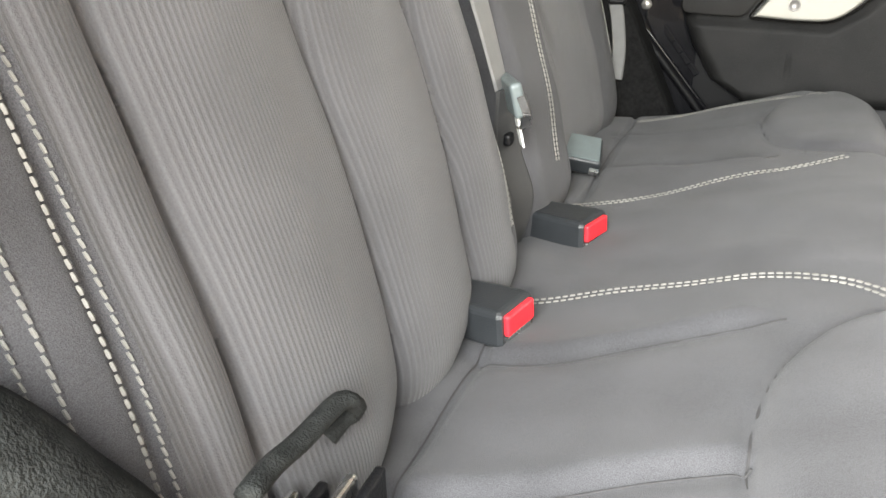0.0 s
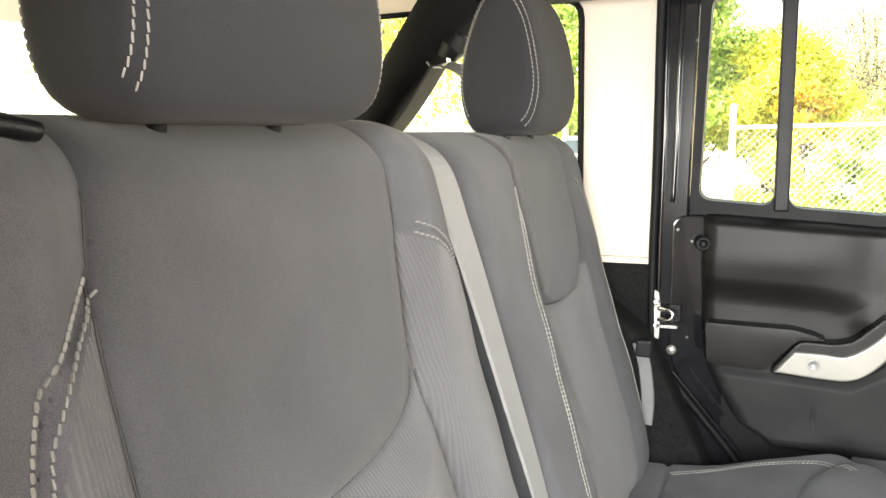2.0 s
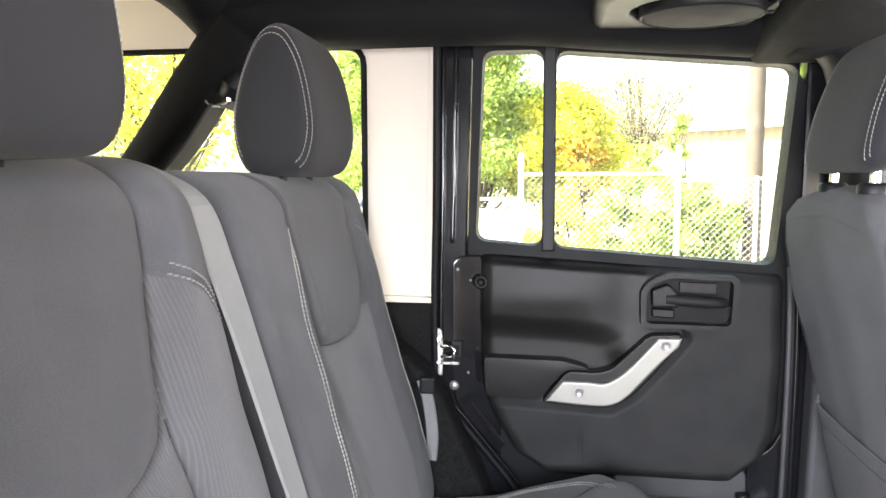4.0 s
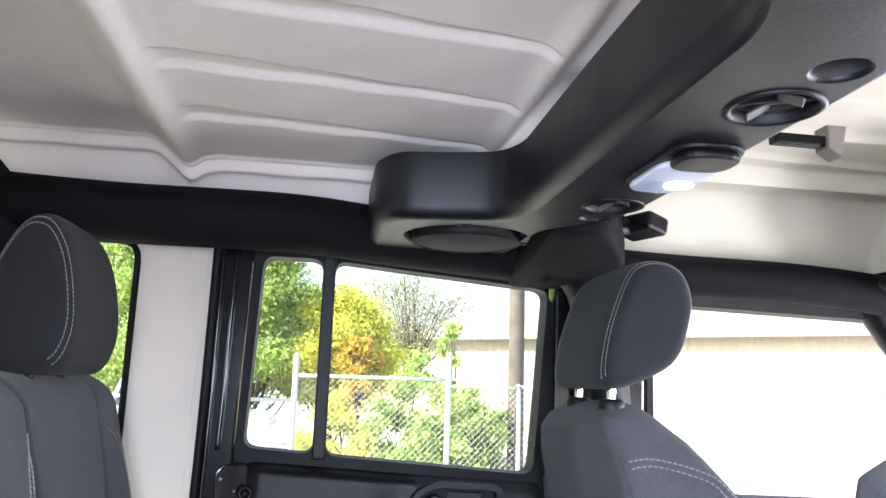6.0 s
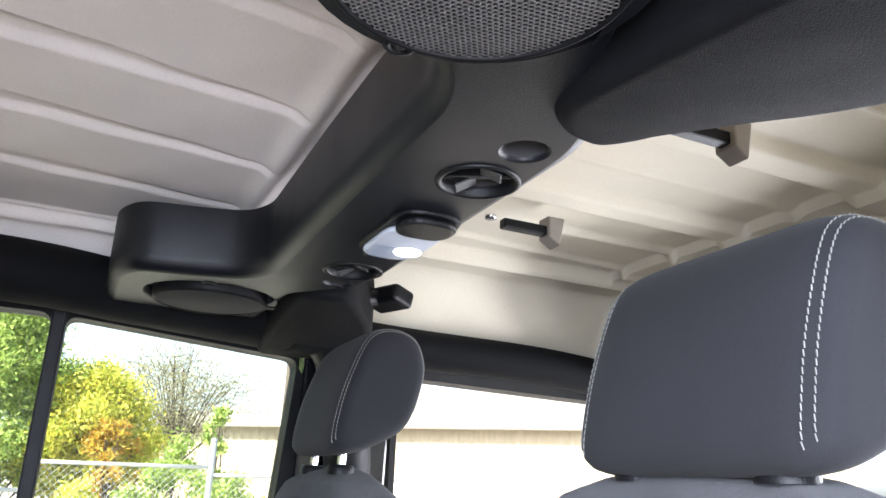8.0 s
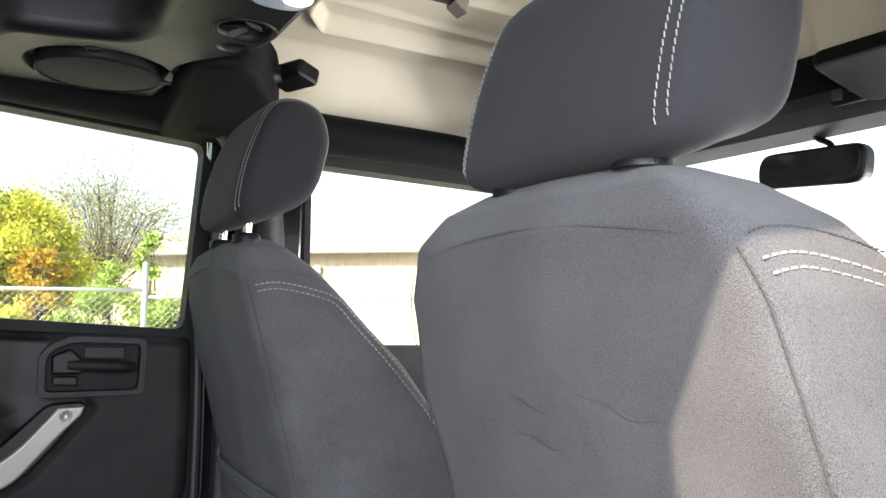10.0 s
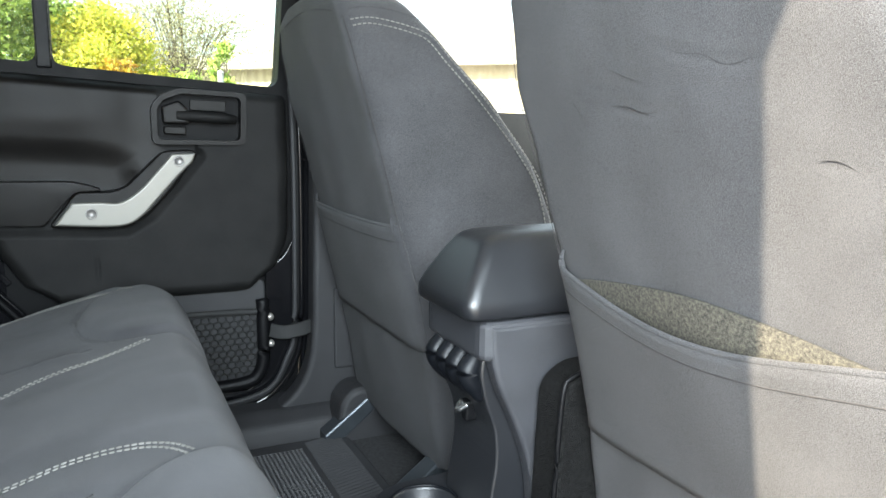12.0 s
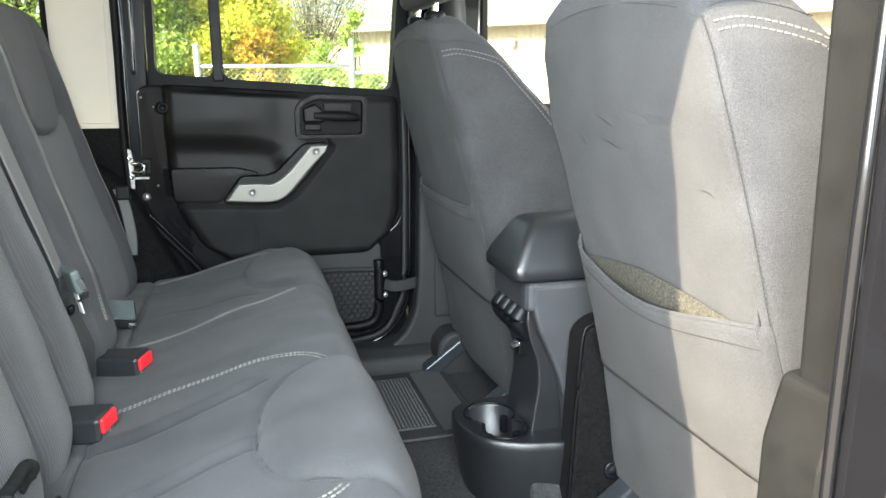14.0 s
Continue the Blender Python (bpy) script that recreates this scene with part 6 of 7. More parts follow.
# ---------- centre console ----------
console = thing("centre_console", "black centre console with padded lid, cup holders and rear vents", "console")
K0, K1 = -0.045, 0.112
side_line = [(0.632, 0.505), (0.634, 0.47), (0.645, 0.43), (0.668, 0.38), (0.686, 0.33), (0.694, 0.28), (0.698, 0.20), (0.698, 0.13)]
curve = [tuple(p) for p in spline(side_line, 24)]
for nm, ya, yb in (("side_cheek", K0 - 0.0042, K0 + 0.02), ("side_cheek", K1 - 0.02, K1)):
    prism(nm, curve + [(1.40, 0.13), (1.40, 0.505)], "y", ya, yb, CONSOLE, console, 0.006, seg=3)
inner = [tuple(p) for p in spline([(0.640, 0.505), (0.638, 0.475), (0.632, 0.445), (0.640, 0.405), (0.652, 0.37), (0.655, 0.33), (0.648, 0.28), (0.640, 0.22)], 24)]
prism("rear_panel", inner + [(0.80, 0.22), (0.80, 0.505)], "y", K0 + 0.02, K1 - 0.02, LID, console, 0.003)
prism("front_body", [(0.80, 0.13), (1.40, 0.13), (1.40, 0.50), (0.80, 0.50)], "y", K0 + 0.02, K1 - 0.02, PLASTIC, console, 0.002)
# upper block under the lid
prism("collar", rounded([(0.622, K0 - 0.003), (1.05, K0 - 0.003), (1.05, K1 + 0.003), (0.622, K1 + 0.003)], 0.02), "z", 0.462, 0.510, CONSOLE, console, 0.008, seg=3)
lid_rings = []
for z, x0, d, r in ((0.512, 0.615, 0.006, 0.014), (0.514, 0.604, -0.005, 0.016), (0.518, 0.600, -0.008, 0.018), (0.532, 0.599, -0.008, 0.018), (0.538, 0.601, -0.006, 0.018), (0.552, 0.608, 0.000, 0.018), (0.575, 0.622, 0.011, 0.018), (0.593, 0.634, 0.021, 0.018), (0.600, 0.641, 0.027, 0.018), (0.604, 0.650, 0.034, 0.016), (0.606, 0.662, 0.044, 0.012), (0.607, 0.70, 0.058, 0.006)):
    lid_rings.append([(x, y, z) for x, y in rounded([(x0, K0 + d), (1.05, K0 + d), (1.05, K1 - 0.024 - d), (x0, K1 - 0.024 - d)], r, 7)])
n = len(lid_rings[0])
lf = [(i * n + j, i * n + (j + 1) % n, (i + 1) * n + (j + 1) % n, (i + 1) * n + j) for i in range(len(lid_rings) - 1) for j in range(n)]
lf += [tuple(range(n))[::-1], tuple((len(lid_rings) - 1) * n + j for j in range(n))]
link("lid", [p for r in lid_rings for p in r], lf, LID, console, True, "padded black console lid")
for k in range(4):
    y = K0 + 0.034 + k * 0.030
    tube("vent_slat", [(0.634, y, 0.462), (0.622, y, 0.442), (0.632, y, 0.420), (0.640, y, 0.408)], [0.010, 0.014, 0.012, 0.007], PLASTIC_SATIN, console, 12)
prism("hook", rounded([(-0.009 + 0.03, 0.392), (0.009 + 0.03, 0.392), (0.007 + 0.03, 0.365), (-0.007 + 0.03, 0.365)], 0.004), "x", 0.638, 0.660, PLASTIC, console, 0.003)
tube("hook_lip", [(0.640, 0.022, 0.388), (0.630, 0.03, 0.380), (0.640, 0.038, 0.388)], 0.004, STEEL, console, 8)
# cup holder tray with two cups running into each other
TZ = 0.250
tray = [tuple(p) for p in spline([(0.536, 0.030), (0.538, 0.085), (0.556, 0.112), (0.59, 0.124), (0.645, 0.126), (0.70, 0.126), (0.702, 0.03), (0.702, -0.068), (0.648, -0.071), (0.599, -0.056), (0.556, -0.026)], 70, True)[:-1]]
cups = [(0.599, 0.058, 0.043), (0.606, -0.004, 0.036)]
well = []
for k, (cx, cy, r) in enumerate(cups):
    ox, oy, orad = cups[1 - k]
    ring = [(cx + r * math.cos(a), cy + r * math.sin(a)) for a in np.linspace(0, 2 * np.pi, 60, endpoint=False) + (-math.pi / 2 if k == 0 else math.pi / 2)]
    well += [p for p in ring if math.hypot(p[0] - ox, p[1] - oy) > orad]
bm = bmesh.new()
cm = np.mean(tray, 0)


def tray_ring(scale, z, push=0.0):
    return [bm.verts.new((cm[0] + (x - cm[0]) * scale + push * (x < 0.68), cm[1] + (y - cm[1]) * scale, z)) for x, y in tray]


rings = [tray_ring(0.90, FLOOR - 0.004, 0.012), tray_ring(0.985, TZ - 0.035), tray_ring(1.0, TZ - 0.014), tray_ring(0.99, TZ - 0.004), tray_ring(0.955, TZ)]
for a, b in zip(rings[:-1], rings[1:]):
    for i in range(len(a)):
        bm.faces.new((a[i], a[(i + 1) % len(a)], b[(i + 1) % len(a)], b[i]))
hole = [[bm.verts.new((cm[0] + (x - cm[0]) * sc, cm[1] + (y - cm[1]) * sc, z)) for x, y in well] for sc, z in ((1.0, TZ), (0.96, TZ - 0.004), (0.90, FLOOR + 0.03))]
edges = [bm.edges.get((rings[-1][i], rings[-1][(i + 1) % len(tray)])) for i in range(len(tray))]
edges += [bm.edges.new((hole[0][i], hole[0][(i + 1) % len(well)])) for i in range(len(well))]
for a, b in zip(hole[:-1], hole[1:]):
    for i in range(len(a)):
        bm.faces.new((a[i], a[(i + 1) % len(a)], b[(i + 1) % len(a)], b[i]))
bm.faces.new(hole[-1])
bmesh.ops.triangle_fill(bm, use_beauty=True, use_dissolve=False, edges=edges)
ob = part("cup_tray", bm, LID, console, "moulded black tray with two joined cups")
for p in ob.data.polygons:
    p.use_smooth = abs(p.normal.z) < 0.97
tube("cup_rim", [(cm[0] + (x - cm[0]) * 1.02, cm[1] + (y - cm[1]) * 1.02, TZ + 0.0005) for x, y in well] + [(cm[0] + (well[0][0] - cm[0]) * 1.02, cm[1] + (well[0][1] - cm[1]) * 1.02, TZ + 0.0005)], 0.0022, PLASTIC_SATIN, console, 6, smooth_path=False, caps=False)
for cx, cy, r in cups:
    m = Matrix.Translation((cx, cy, 0.0))
    tube("cup_step", [(cx + (r - 0.008) * math.cos(a), cy + (r - 0.008) * math.sin(a), FLOOR + 0.055) for a in np.linspace(0, 2 * np.pi, 33)], 0.004, PLASTIC, console, 6, smooth_path=False, caps=False)
    for a in (0.4, 2.6):
        box("grip", (r - 0.014, -0.006, TZ - 0.045), (r - 0.002, 0.006, TZ - 0.014), PLASTIC_SATIN, console, 0.003, turn=m @ Matrix.Rotation(a, 4, "Z"))
# carpeted side flap with its push fastener
flap = thing("console_carpet", "flecked black carpet flap on the console side", "carpet")
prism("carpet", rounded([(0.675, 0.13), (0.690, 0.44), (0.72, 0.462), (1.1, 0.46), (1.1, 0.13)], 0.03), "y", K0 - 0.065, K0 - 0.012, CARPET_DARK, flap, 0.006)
tube("binding", [(0.675, K0 - 0.064, 0.15), (0.688, K0 - 0.064, 0.42), (0.70, K0 - 0.064, 0.452), (0.73, K0 - 0.064, 0.462), (0.9, K0 - 0.064, 0.461)], 0.003, PLASTIC, flap, 6)
lathe("push_fastener", [(0.016, 0), (0.016, 0.003), (0.013, 0.006), (0.010, 0.003), (0.007, 0.006), (0.0, 0.007)], Matrix.Translation((0.750, K0 - 0.065, 0.21)) @ Matrix.Rotation(math.pi / 2, 4, "X"), PLASTIC_SATIN, flap, 24)


# ---------- floor mats ----------
def floor_mat(label, x0, x1, y0, y1):
    ob = thing("floor_mat", label, "floor mat", "floor mats")
    prism("mat_base", rounded([(x0, y0), (x1, y0), (x1, y1), (x0, y1)], 0.04), "z", FLOOR, FLOOR + 0.010, RUBBER_MAT, ob, 0.004)
    mv, mf = [], []
    xm, ym = (x0 + x1) / 2, (y0 + y1) / 2
    for k in range(30):
        y = y0 + 0.02 + k * (y1 - y0 - 0.04) / 29
        for a, b in ((x0 + 0.02, xm - 0.06), (xm + 0.06, x1 - 0.02)):
            wire((a, y, FLOOR + 0.011), (b, y + 0.02, FLOOR + 0.011), 0.0032, mv, mf)
    for k in range(14):
        t = -0.05 + k * 0.1 / 13
        wire((xm + t, ym - 0.13, FLOOR + 0.011), (xm + t, ym + 0.13, FLOOR + 0.011), 0.0028, mv, mf)
    for k in range(26):
        t = -0.13 + k * 0.26 / 25
        wire((xm - 0.05, ym + t, FLOOR + 0.011), (xm + 0.05, ym + t, FLOOR + 0.011), 0.0028, mv, mf)
    tagged(link("ridge_relief", mv, mf, RUBBER_MAT, ob, False, "moulded parallel ridges"), kind="stuff")
    return ob


floor_mat("black ribbed rubber floor mat behind the driver seat", 0.36, 0.66, 0.232, 0.575)
floor_mat("black ribbed rubber floor mat behind the passenger seat", 0.36, 0.68, -0.50, -0.13)

# near B pillar trim beside the passenger seat
near_trim = thing("pillar_trim", "charcoal grained plastic trim on the door pillar in sunlight", "trim")
prism("upper_trim", [(0.652, 0.566), (0.70, 0.566), (0.71, 1.16), (0.640, 1.16)], "y", YC - 0.685, YC - 0.628, TRIM_LIT, near_trim, 0.008, seg=3)
prism("lower_trim", rounded([(0.632, FLOOR), (0.632, 0.51), (0.647, 0.570), (0.70, 0.575), (0.70, FLOOR)], 0.01), "y", YC - 0.69, YC - 0.615, TRIM_LIT, near_trim, 0.008, seg=3)
seal2 = tube("trim_near_door_seal", [(0.628, YC - 0.702, 0.06), (0.626, YC - 0.702, 0.45), (0.626, YC - 0.702, 0.75), (0.634, YC - 0.702, 1.18)], 0.005, PAINT, None, 10)
tagged(seal2, "black rubber seal round the near door opening", "trim", kind="structure")


# ---------- outside ----------
GRAVEL = material("gravel_yard", (0.44, 0.42, 0.395), 0.95, vary=0.3, scale=3, bump=0.5, fine=40, bump_dist=0.02)
SIDING = material("tan_metal_siding", (0.33, 0.295, 0.22), 0.6, vary=0.05, scale=1.5, bump=0.1)
ROOFING = material("white_roofing", (0.28, 0.265, 0.235), 0.55, vary=0.06, scale=1.2, bump=0.1)
GALV = material("galvanised_steel", (0.42, 0.44, 0.45), 0.5, 0.6, vary=0.1, scale=8, bump=0.1)
POLE = material("weathered_pole_wood", (0.075, 0.060, 0.052), 0.9, vary=0.3, scale=6, bump=0.5, fine=60, bump_dist=0.01)
BARK = material("tree_bark", (0.075, 0.060, 0.050), 0.95, vary=0.3, scale=8, bump=0.6, fine=40, bump_dist=0.01)


def leaves(name, base, second):
    m = material(name, base, 0.6, vary=0.3, scale=2.5, bump=0.0)
    n, l = m.node_tree.nodes, m.node_tree.links
    b = n["Principled BSDF"]
    geo = n.new("ShaderNodeNewGeometry")
    mx = n.new("ShaderNodeMix")
    mx.data_type = "RGBA"
    l.new(geo.outputs["Random Per Island"], mx.inputs[0])
    mx.inputs[6].default_value, mx.inputs[7].default_value = (*base, 1), (*second, 1)
    l.new(mx.outputs[2], b.inputs["Base Color"])
    b.inputs["Transmission Weight"].default_value = 0.0
    b.inputs["Subsurface Weight"].default_value = 0.0
    tr = n.new("ShaderNodeBsdfTranslucent")
    l.new(mx.outputs[2], tr.inputs[0])
    ms = n.new("ShaderNodeMixShader")
    ms.inputs[0].default_value = 0.45
    l.new(b.outputs[0], ms.inputs[1])
    l.new(tr.outputs[0], ms.inputs[2])
    l.new(ms.outputs[0], n["Material Output"].inputs[0])
    return m


LEAF_GREEN = leaves("green_leaves", (0.18, 0.29, 0.075), (0.42, 0.52, 0.13))
LEAF_YELLOW = leaves("yellow_green_leaves", (0.37, 0.46, 0.07), (0.72, 0.64, 0.11))
LEAF_RED = leaves("red_orange_leaves", (0.52, 0.26, 0.04), (0.46, 0.42, 0.06))

LEAF_GREY = leaves("grey_green_leaves", (0.20, 0.21, 0.12), (0.31, 0.29, 0.18))
ground = box("ground", (-400, -400, GROUND - 0.3), (400, 400, GROUND), GRAVEL, bevel=0)
tagged(ground, "pale gravel yard around the car", "ground", kind="structure")

rng = np.random.default_rng(5)


def tree(label, x, y, height, spread, leaf, count, clumps=26, trunk=0.12, low=0.25, bare=False, size=0.09, name="tree", category="tree"):
    ob = thing(name, label, category)
    base = np.array([x, y, GROUND])
    top = base + (rng.uniform(-0.2, 0.2), rng.uniform(-0.2, 0.2), height * 0.8)
    mid = (base + top) / 2 + (rng.uniform(-0.15, 0.15), rng.uniform(-0.15, 0.15), 0)
    if name == "tree":
        tube("trunk", [base, mid, top], [trunk, trunk * 0.7, trunk * 0.25], BARK, ob, 10, samples=14)
    bv, bf, tips = [], [], []
    for k in range(clumps):
        h = rng.uniform(low, 0.95)
        root = base + (top - base) * max(0.1, h - 0.25)
        a, r = rng.uniform(0, 2 * np.pi), spread * rng.uniform(0.35, 1.0) * math.sin(min(1, (h - low + 0.15) / (1 - low + 0.1)) * np.pi * 0.8 + 0.3)
        tip = np.array([x + r * math.cos(a), y + r * math.sin(a), GROUND + height * h])
        tips.append(tip)
        knee = (root + tip) / 2 + (0, 0, -0.05 * height * rng.uniform(0, 1))
        thick = trunk * (1.25 if bare else 1.0)
        wire(root, knee, thick * 0.22, bv, bf)
        wire(knee, tip, thick * 0.12, bv, bf)
        for _ in range(6 if bare else 2):
            t2 = tip + rng.normal(0, spread * 0.22, 3) * (1, 1, 0.7)
            s2 = knee + (tip - knee) * rng.uniform(0.3, 1)
            wire(s2, t2, thick * 0.06, bv, bf)
            if bare:
                tips.append(t2)
    link("limbs", bv, bf, BARK, ob, False)
    if count:
        tips = np.array(tips)
        c = tips[rng.integers(0, len(tips), count)] + rng.normal(0, spread * 0.16, (count, 3)) * (1, 1, 0.8)
        c = c[c[:, 2] > GROUND + 0.05]
        count = len(c)
        d = rng.normal(0, 1, (count, 3))
        d /= np.linalg.norm(d, axis=1)[:, None]
        e = np.cross(d, rng.normal(0, 1, (count, 3)))
        e /= np.linalg.norm(e, axis=1)[:, None]
        s = rng.uniform(0.6, 1.3, (count, 1)) * size
        v = np.stack([c - d * s, c + e * s * 0.42 - d * s * 0.1, c + d * s, c - e * s * 0.42 + d * s * 0.1], 1).reshape(-1, 3)
        f = np.arange(count * 4).reshape(-1, 4)
        tagged(link("crown", v, f, leaf, ob, False), kind="stuff")
    return ob


tree("green tree with drooping boughs beyond the fence", -1.15, 13.0, 4.3, 1.15, LEAF_GREEN, 42000, 46, low=0.32, size=0.042)
tree("green tree with drooping boughs beyond the fence", -3.2, 14.0, 4.6, 1.4, LEAF_GREEN, 26000, 44, low=0.30, size=0.05)
tree("yellow-green autumn tree beyond the fence", 0.35, 13.2, 3.3, 1.0, LEAF_YELLOW, 52000, 60, low=0.35, size=0.042)
tree("young slim tree with orange leaves", 0.75, 12.2, 2.3, 0.5, LEAF_RED, 2600, 20, 0.05, low=0.5, size=0.042)
tree("sparse grey-green tree with thin open boughs", 2.35, 19.0, 5.0, 1.55, LEAF_GREY, 13000, 46, trunk=0.07, low=0.45, bare=True, size=0.034)
tree("sapling reaching above the fence", 1.95, 10.5, 2.65, 0.30, LEAF_GREEN, 1900, 26, 0.03, 0.2, size=0.045)
for k, (x, y, h, s, c) in enumerate([(0.35, 9.4, 1.35, 0.5, 2600), (1.1, 9.3, 1.6, 0.5, 3200), (2.05, 9.3, 1.5, 0.5, 3200), (2.5, 9.7, 1.25, 0.5, 2200), (1.55, 10.8, 2.0, 0.55, 2600)]):
    tree("leafy green shrub along the chain-link fence", x, y, h, s, LEAF_YELLOW if k == 0 else LEAF_GREEN, c * 2, 26, 0.03, 0.05, name="shrub", category="shrub", size=0.04)
for k, (x, y, h) in enumerate([(-5.6, 10.0, 4.0), (-8.0, 13.5, 4.6), (-5.5, 16, 4.4), (-11, 10, 4.8), (-14, 5, 5), (-16, -4, 6)]):
    tree("broad yellow-green tree in the distance", x, y, h, 1.5, LEAF_GREEN if k % 2 else LEAF_YELLOW, 2600, 34, low=0.4, size=0.09)

# parked pickup and a pale house beyond the fence
CAR_PAINT = material("pale_car_paint", (0.62, 0.64, 0.66), 0.3, 0.1, vary=0.04, scale=4, bump=0.0, coat=0.5)
CAR_GLASS = material("dark_car_glass", (0.05, 0.08, 0.12), 0.1, vary=0.1, scale=2, bump=0.0)
HOUSE = material("pale_blue_boards", (0.45, 0.52, 0.58), 0.7, vary=0.08, scale=2, bump=0.1)
car = thing("pickup", "pale grey parked pickup behind the fence", "car")
prism("body", rounded([(-3.9, -0.25), (-0.55, -0.25), (-0.55, 0.20), (-0.65, 0.42), (-1.45, 0.46), (-1.75, 0.92), (-2.75, 0.94), (-2.95, 0.46), (-3.9, 0.44)], 0.08), "y", 10.9, 12.5, CAR_PAINT, car, 0.05, seg=3)
prism("side_window", rounded([(-1.60, 0.50), (-1.82, 0.86), (-2.70, 0.88), (-2.84, 0.50)], 0.05), "y", 10.885, 10.905, CAR_GLASS, car, 0.004)
for wx in (-1.15, -3.25):
    wheel = lathe("wheel", [(0.0, 0.10), (0.18, 0.10), (0.20, 0.08), (0.31, 0.10), (0.345, 0.06), (0.345, -0.06), (0.31, -0.10), (0.0, -0.10)], Matrix.Translation((wx, 10.95, -0.205)) @ Matrix.Rotation(math.pi / 2, 4, "X"), RUBBER, car, 28)
    lathe("rim", [(0.0, 0.125), (0.06, 0.125), (0.19, 0.105), (0.20, 0.08)], Matrix.Translation((wx, 10.95, -0.205)) @ Matrix.Rotation(math.pi / 2, 4, "X"), GALV, wheel, 20)
house = thing("house", "pale blue boarded house in the distance", "building")
box("wall", (-20.0, 13.0, GROUND), (-12.5, 19.0, 2.1), HOUSE, house, 0)
prism("roof", [(12.6, 2.1), (19.4, 2.1), (16.0, 3.7)], "x", -20.4, -12.1, ROOFING, house, 0.02)
for wy in (14.0, 16.0, 17.8):
    win = box("window", (-12.52, wy - 0.45, 0.5), (-12.44, wy + 0.45, 1.5), ROOFING, house, 0.01)
    box("pane", (-12.45, wy - 0.38, 0.57), (-12.42, wy + 0.38, 1.43), CAR_GLASS, win, 0)
for px, py, h in ((-7.0, 12.2, 3.2), (-3.1, 12.6, 1.6)):
    lamp_post = thing("post", "plain white post beyond the fence", "post", "white posts")
    tube("shaft", [(px, py, GROUND), (px, py, h)], 0.06, ROOFING, lamp_post, 10, samples=4)

# chain-link fence
fence = thing("chain_link_fence", "galvanised chain-link fence across the yard", "fence")
FY = 8.1
for x, top in ((-5.4, 0.95), (-2.8, 0.95), (-0.16, 1.22), (1.61, 1.29), (2.46, 0.95), (5.2, 0.98), (8.0, 0.98)):
    tube("post", [(x, FY, GROUND), (x, FY, top)], 0.034 if top > 1 else 0.026, GALV, fence, 12, samples=4)
    lathe("post_cap", [(0.038, 0), (0.036, 0.02), (0.0, 0.04)], Matrix.Translation((x, FY, top)), GALV, fence, 12)
for x0, x1, z in ((-5.4, -0.16, 0.71), (-0.16, 1.61, 1.0), (1.61, 2.46, 0.93), (2.46, 8.0, 0.95)):
    tube("rail", [(x0, FY, z), (x1, FY, z + 0.01)], 0.022, GALV, fence, 10, samples=4)
fv, ff = [], []
for x0, x1, zt in ((-2.8, -0.16, 0.70), (-0.16, 1.61, 0.99), (1.61, 4.0, 0.92)):
    span, tall, pitch = x1 - x0, zt - GROUND, 0.075
    for k in range(int((span + tall) / pitch)):
        o = k * pitch
        for sgn in (1, -1):
            a0, a1 = max(0, o - tall), min(span, o)
            if a1 <= a0:
                continue
            p0, p1 = (a0, GROUND + o - a0), (a1, GROUND + o - a1)
            if sgn < 0:
                p0, p1 = (span - p0[0], p0[1]), (span - p1[0], p1[1])
            wire((x0 + p0[0], FY + 0.004 * sgn, p0[1]), (x0 + p1[0], FY + 0.004 * sgn, p1[1]), 0.0014, fv, ff)
tagged(link("wire_mesh", fv, ff, GALV, fence, False, "diamond wire mesh"), kind="stuff")

utility = thing("utility_pole", "weathered brown wooden utility pole", "pole")
tube("shaft", [(2.78, 9.5, GROUND), (2.78, 9.5, 7.5)], [0.115, 0.10], POLE, utility, 16, samples=6)

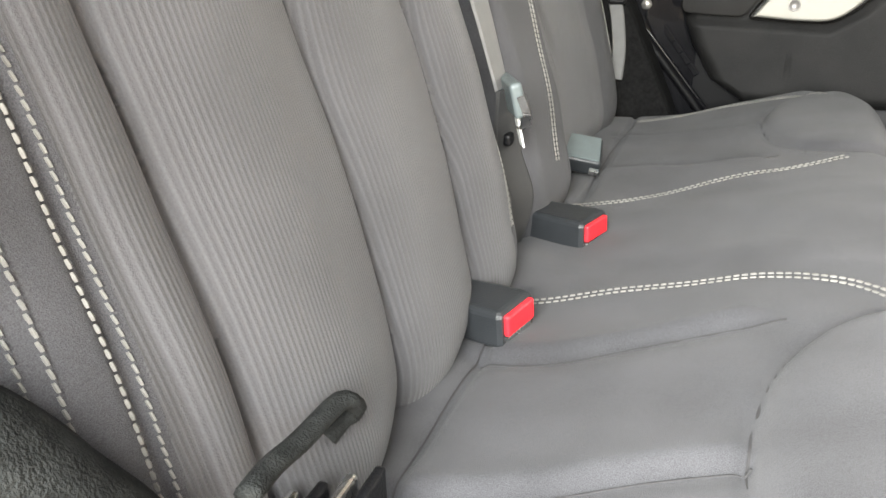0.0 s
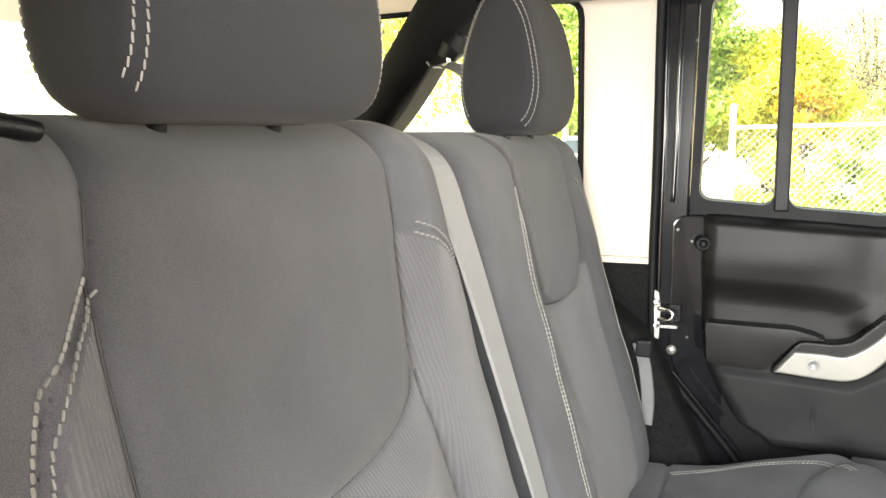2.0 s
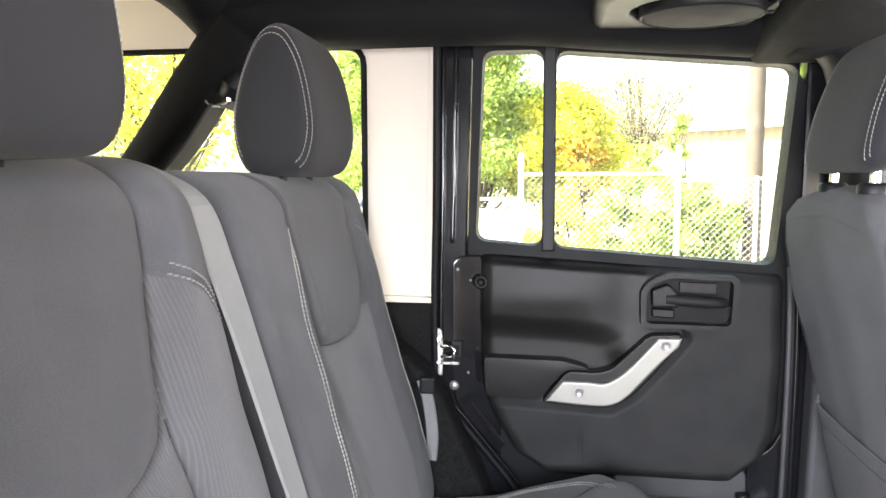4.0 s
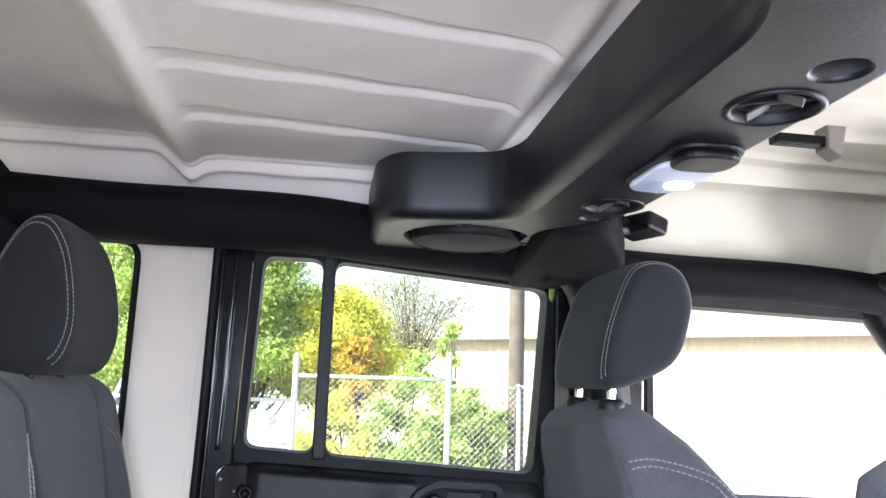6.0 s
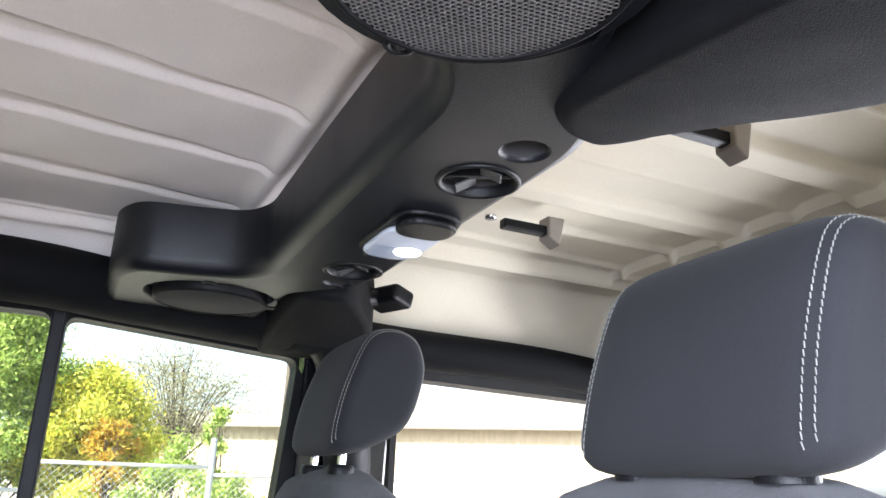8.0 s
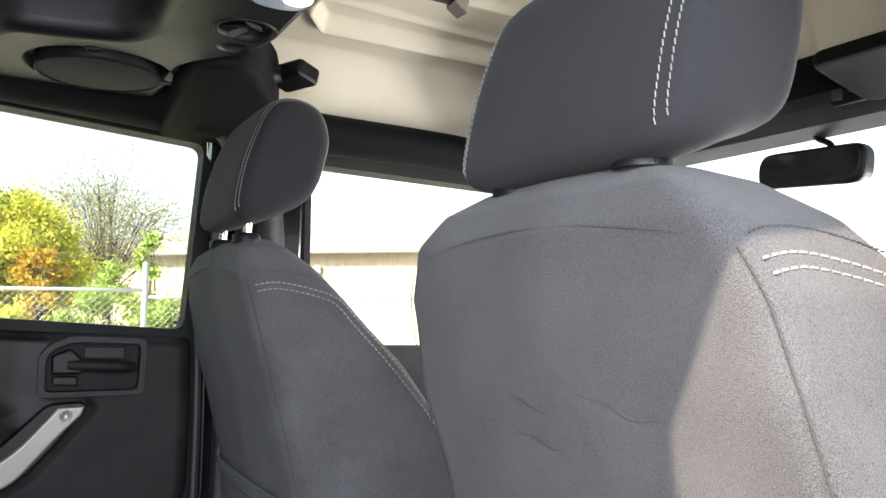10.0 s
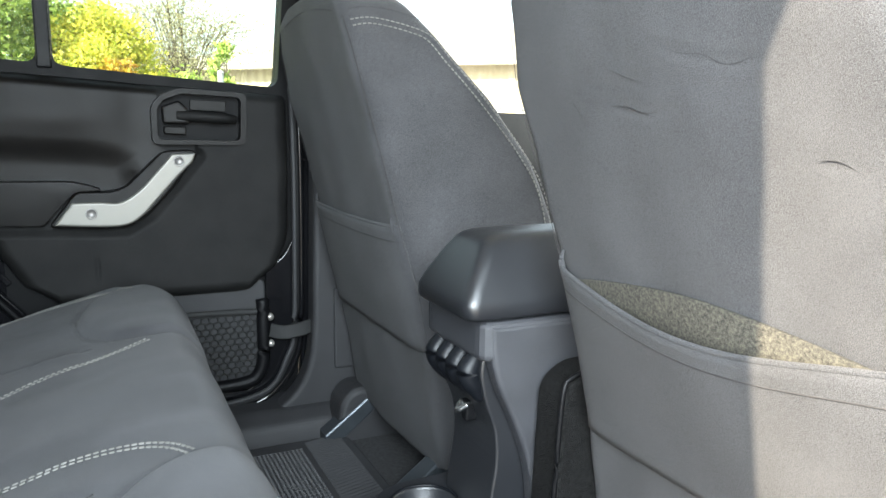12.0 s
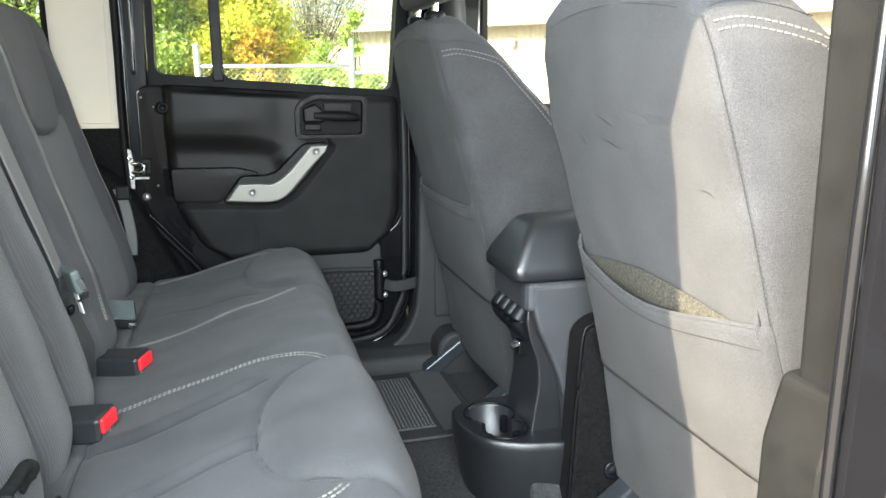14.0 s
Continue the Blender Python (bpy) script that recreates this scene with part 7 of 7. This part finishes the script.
# long white shed with a metal roof
shed = thing("shed", "long tan metal-sided shed with a pale roof", "building")
P1, P2 = np.array([2.3, 26.5]), np.array([17.0, 11.6])
along = (P2 - P1) / np.linalg.norm(P2 - P1)
back = np.array([-along[1], along[0]])
if back[1] < 0:
    back = -back
EAVE = 2.45
L = np.linalg.norm(P2 - P1)
sv, sf = [], []
n = int(L / 0.075)
for k in range(n):
    s = k * 0.075
    d = 0.03 if k % 4 in (0, 1) else 0.0
    p = P1 + along * s - back * d
    sv += [(p[0], p[1], GROUND), (p[0], p[1], EAVE)]
sf = [(2 * k, 2 * k + 2, 2 * k + 3, 2 * k + 1) for k in range(n - 1)]
link("wall", sv, sf, SIDING, shed, False, "vertical ribbed tan siding")
q1, q2 = P1 + back * 9, P2 + back * 9
link("wall", [(P1[0], P1[1], GROUND), (q1[0], q1[1], GROUND), (q1[0], q1[1], EAVE), (P1[0], P1[1], EAVE)], [(0, 1, 2, 3)], SIDING, shed, False)


def at(s, b, z):
    p = P1 + along * s + back * b
    return (p[0], p[1], z)


rv = [at(-0.5, -0.45, EAVE - 0.05), at(L, -0.45, EAVE - 0.05), at(L, 4.5, EAVE + 1.5), at(4.0, 4.5, EAVE + 1.5), at(-0.5, 9.4, EAVE - 0.05), at(L, 9.4, EAVE - 0.05)]
rv += [(x, y, z + 0.12) for x, y, z in rv]
link("roof", rv, [(6, 7, 8, 9), (6, 9, 10), (9, 8, 11, 10), (0, 3, 2, 1), (0, 4, 3), (3, 4, 5, 2), (0, 1, 7, 6), (4, 0, 6, 10)], ROOFING, shed, False, "white metal roof")
tube("gutter", [at(-0.5, -0.5, EAVE), at(L, -0.5, EAVE)], 0.06, ROOFING, shed, 8, samples=4)
win = [at(s, b, z) for s, b, z in ((8.2, -0.06, 0.35), (9.3, -0.06, 0.35), (9.3, -0.06, 1.0), (8.2, -0.06, 1.0), (8.2, 0.02, 0.35), (9.3, 0.02, 0.35), (9.3, 0.02, 1.0), (8.2, 0.02, 1.0))]
link("window", win, [(0, 1, 2, 3), (3, 2, 6, 7), (0, 3, 7, 4), (1, 5, 6, 2), (4, 5, 1, 0)], GALV, shed, False, "small window behind a lattice")
lp = at(8.6, -0.15, 1.95)
box("wall_lamp", (lp[0] - 0.08, lp[1] - 0.08, lp[2] - 0.12), (lp[0] + 0.08, lp[1] + 0.08, lp[2] + 0.12), GALV, shed, 0.02)
v, f = [], []
wire((-20, 24, 6.5), (2.78, 9.5, 6.8), 0.012, v, f)
wire((2.78, 9.5, 6.8), (26, -4, 6.5), 0.012, v, f)
tagged(link("power_line", v, f, RUBBER, None, False), "thin black overhead power line", "cable")
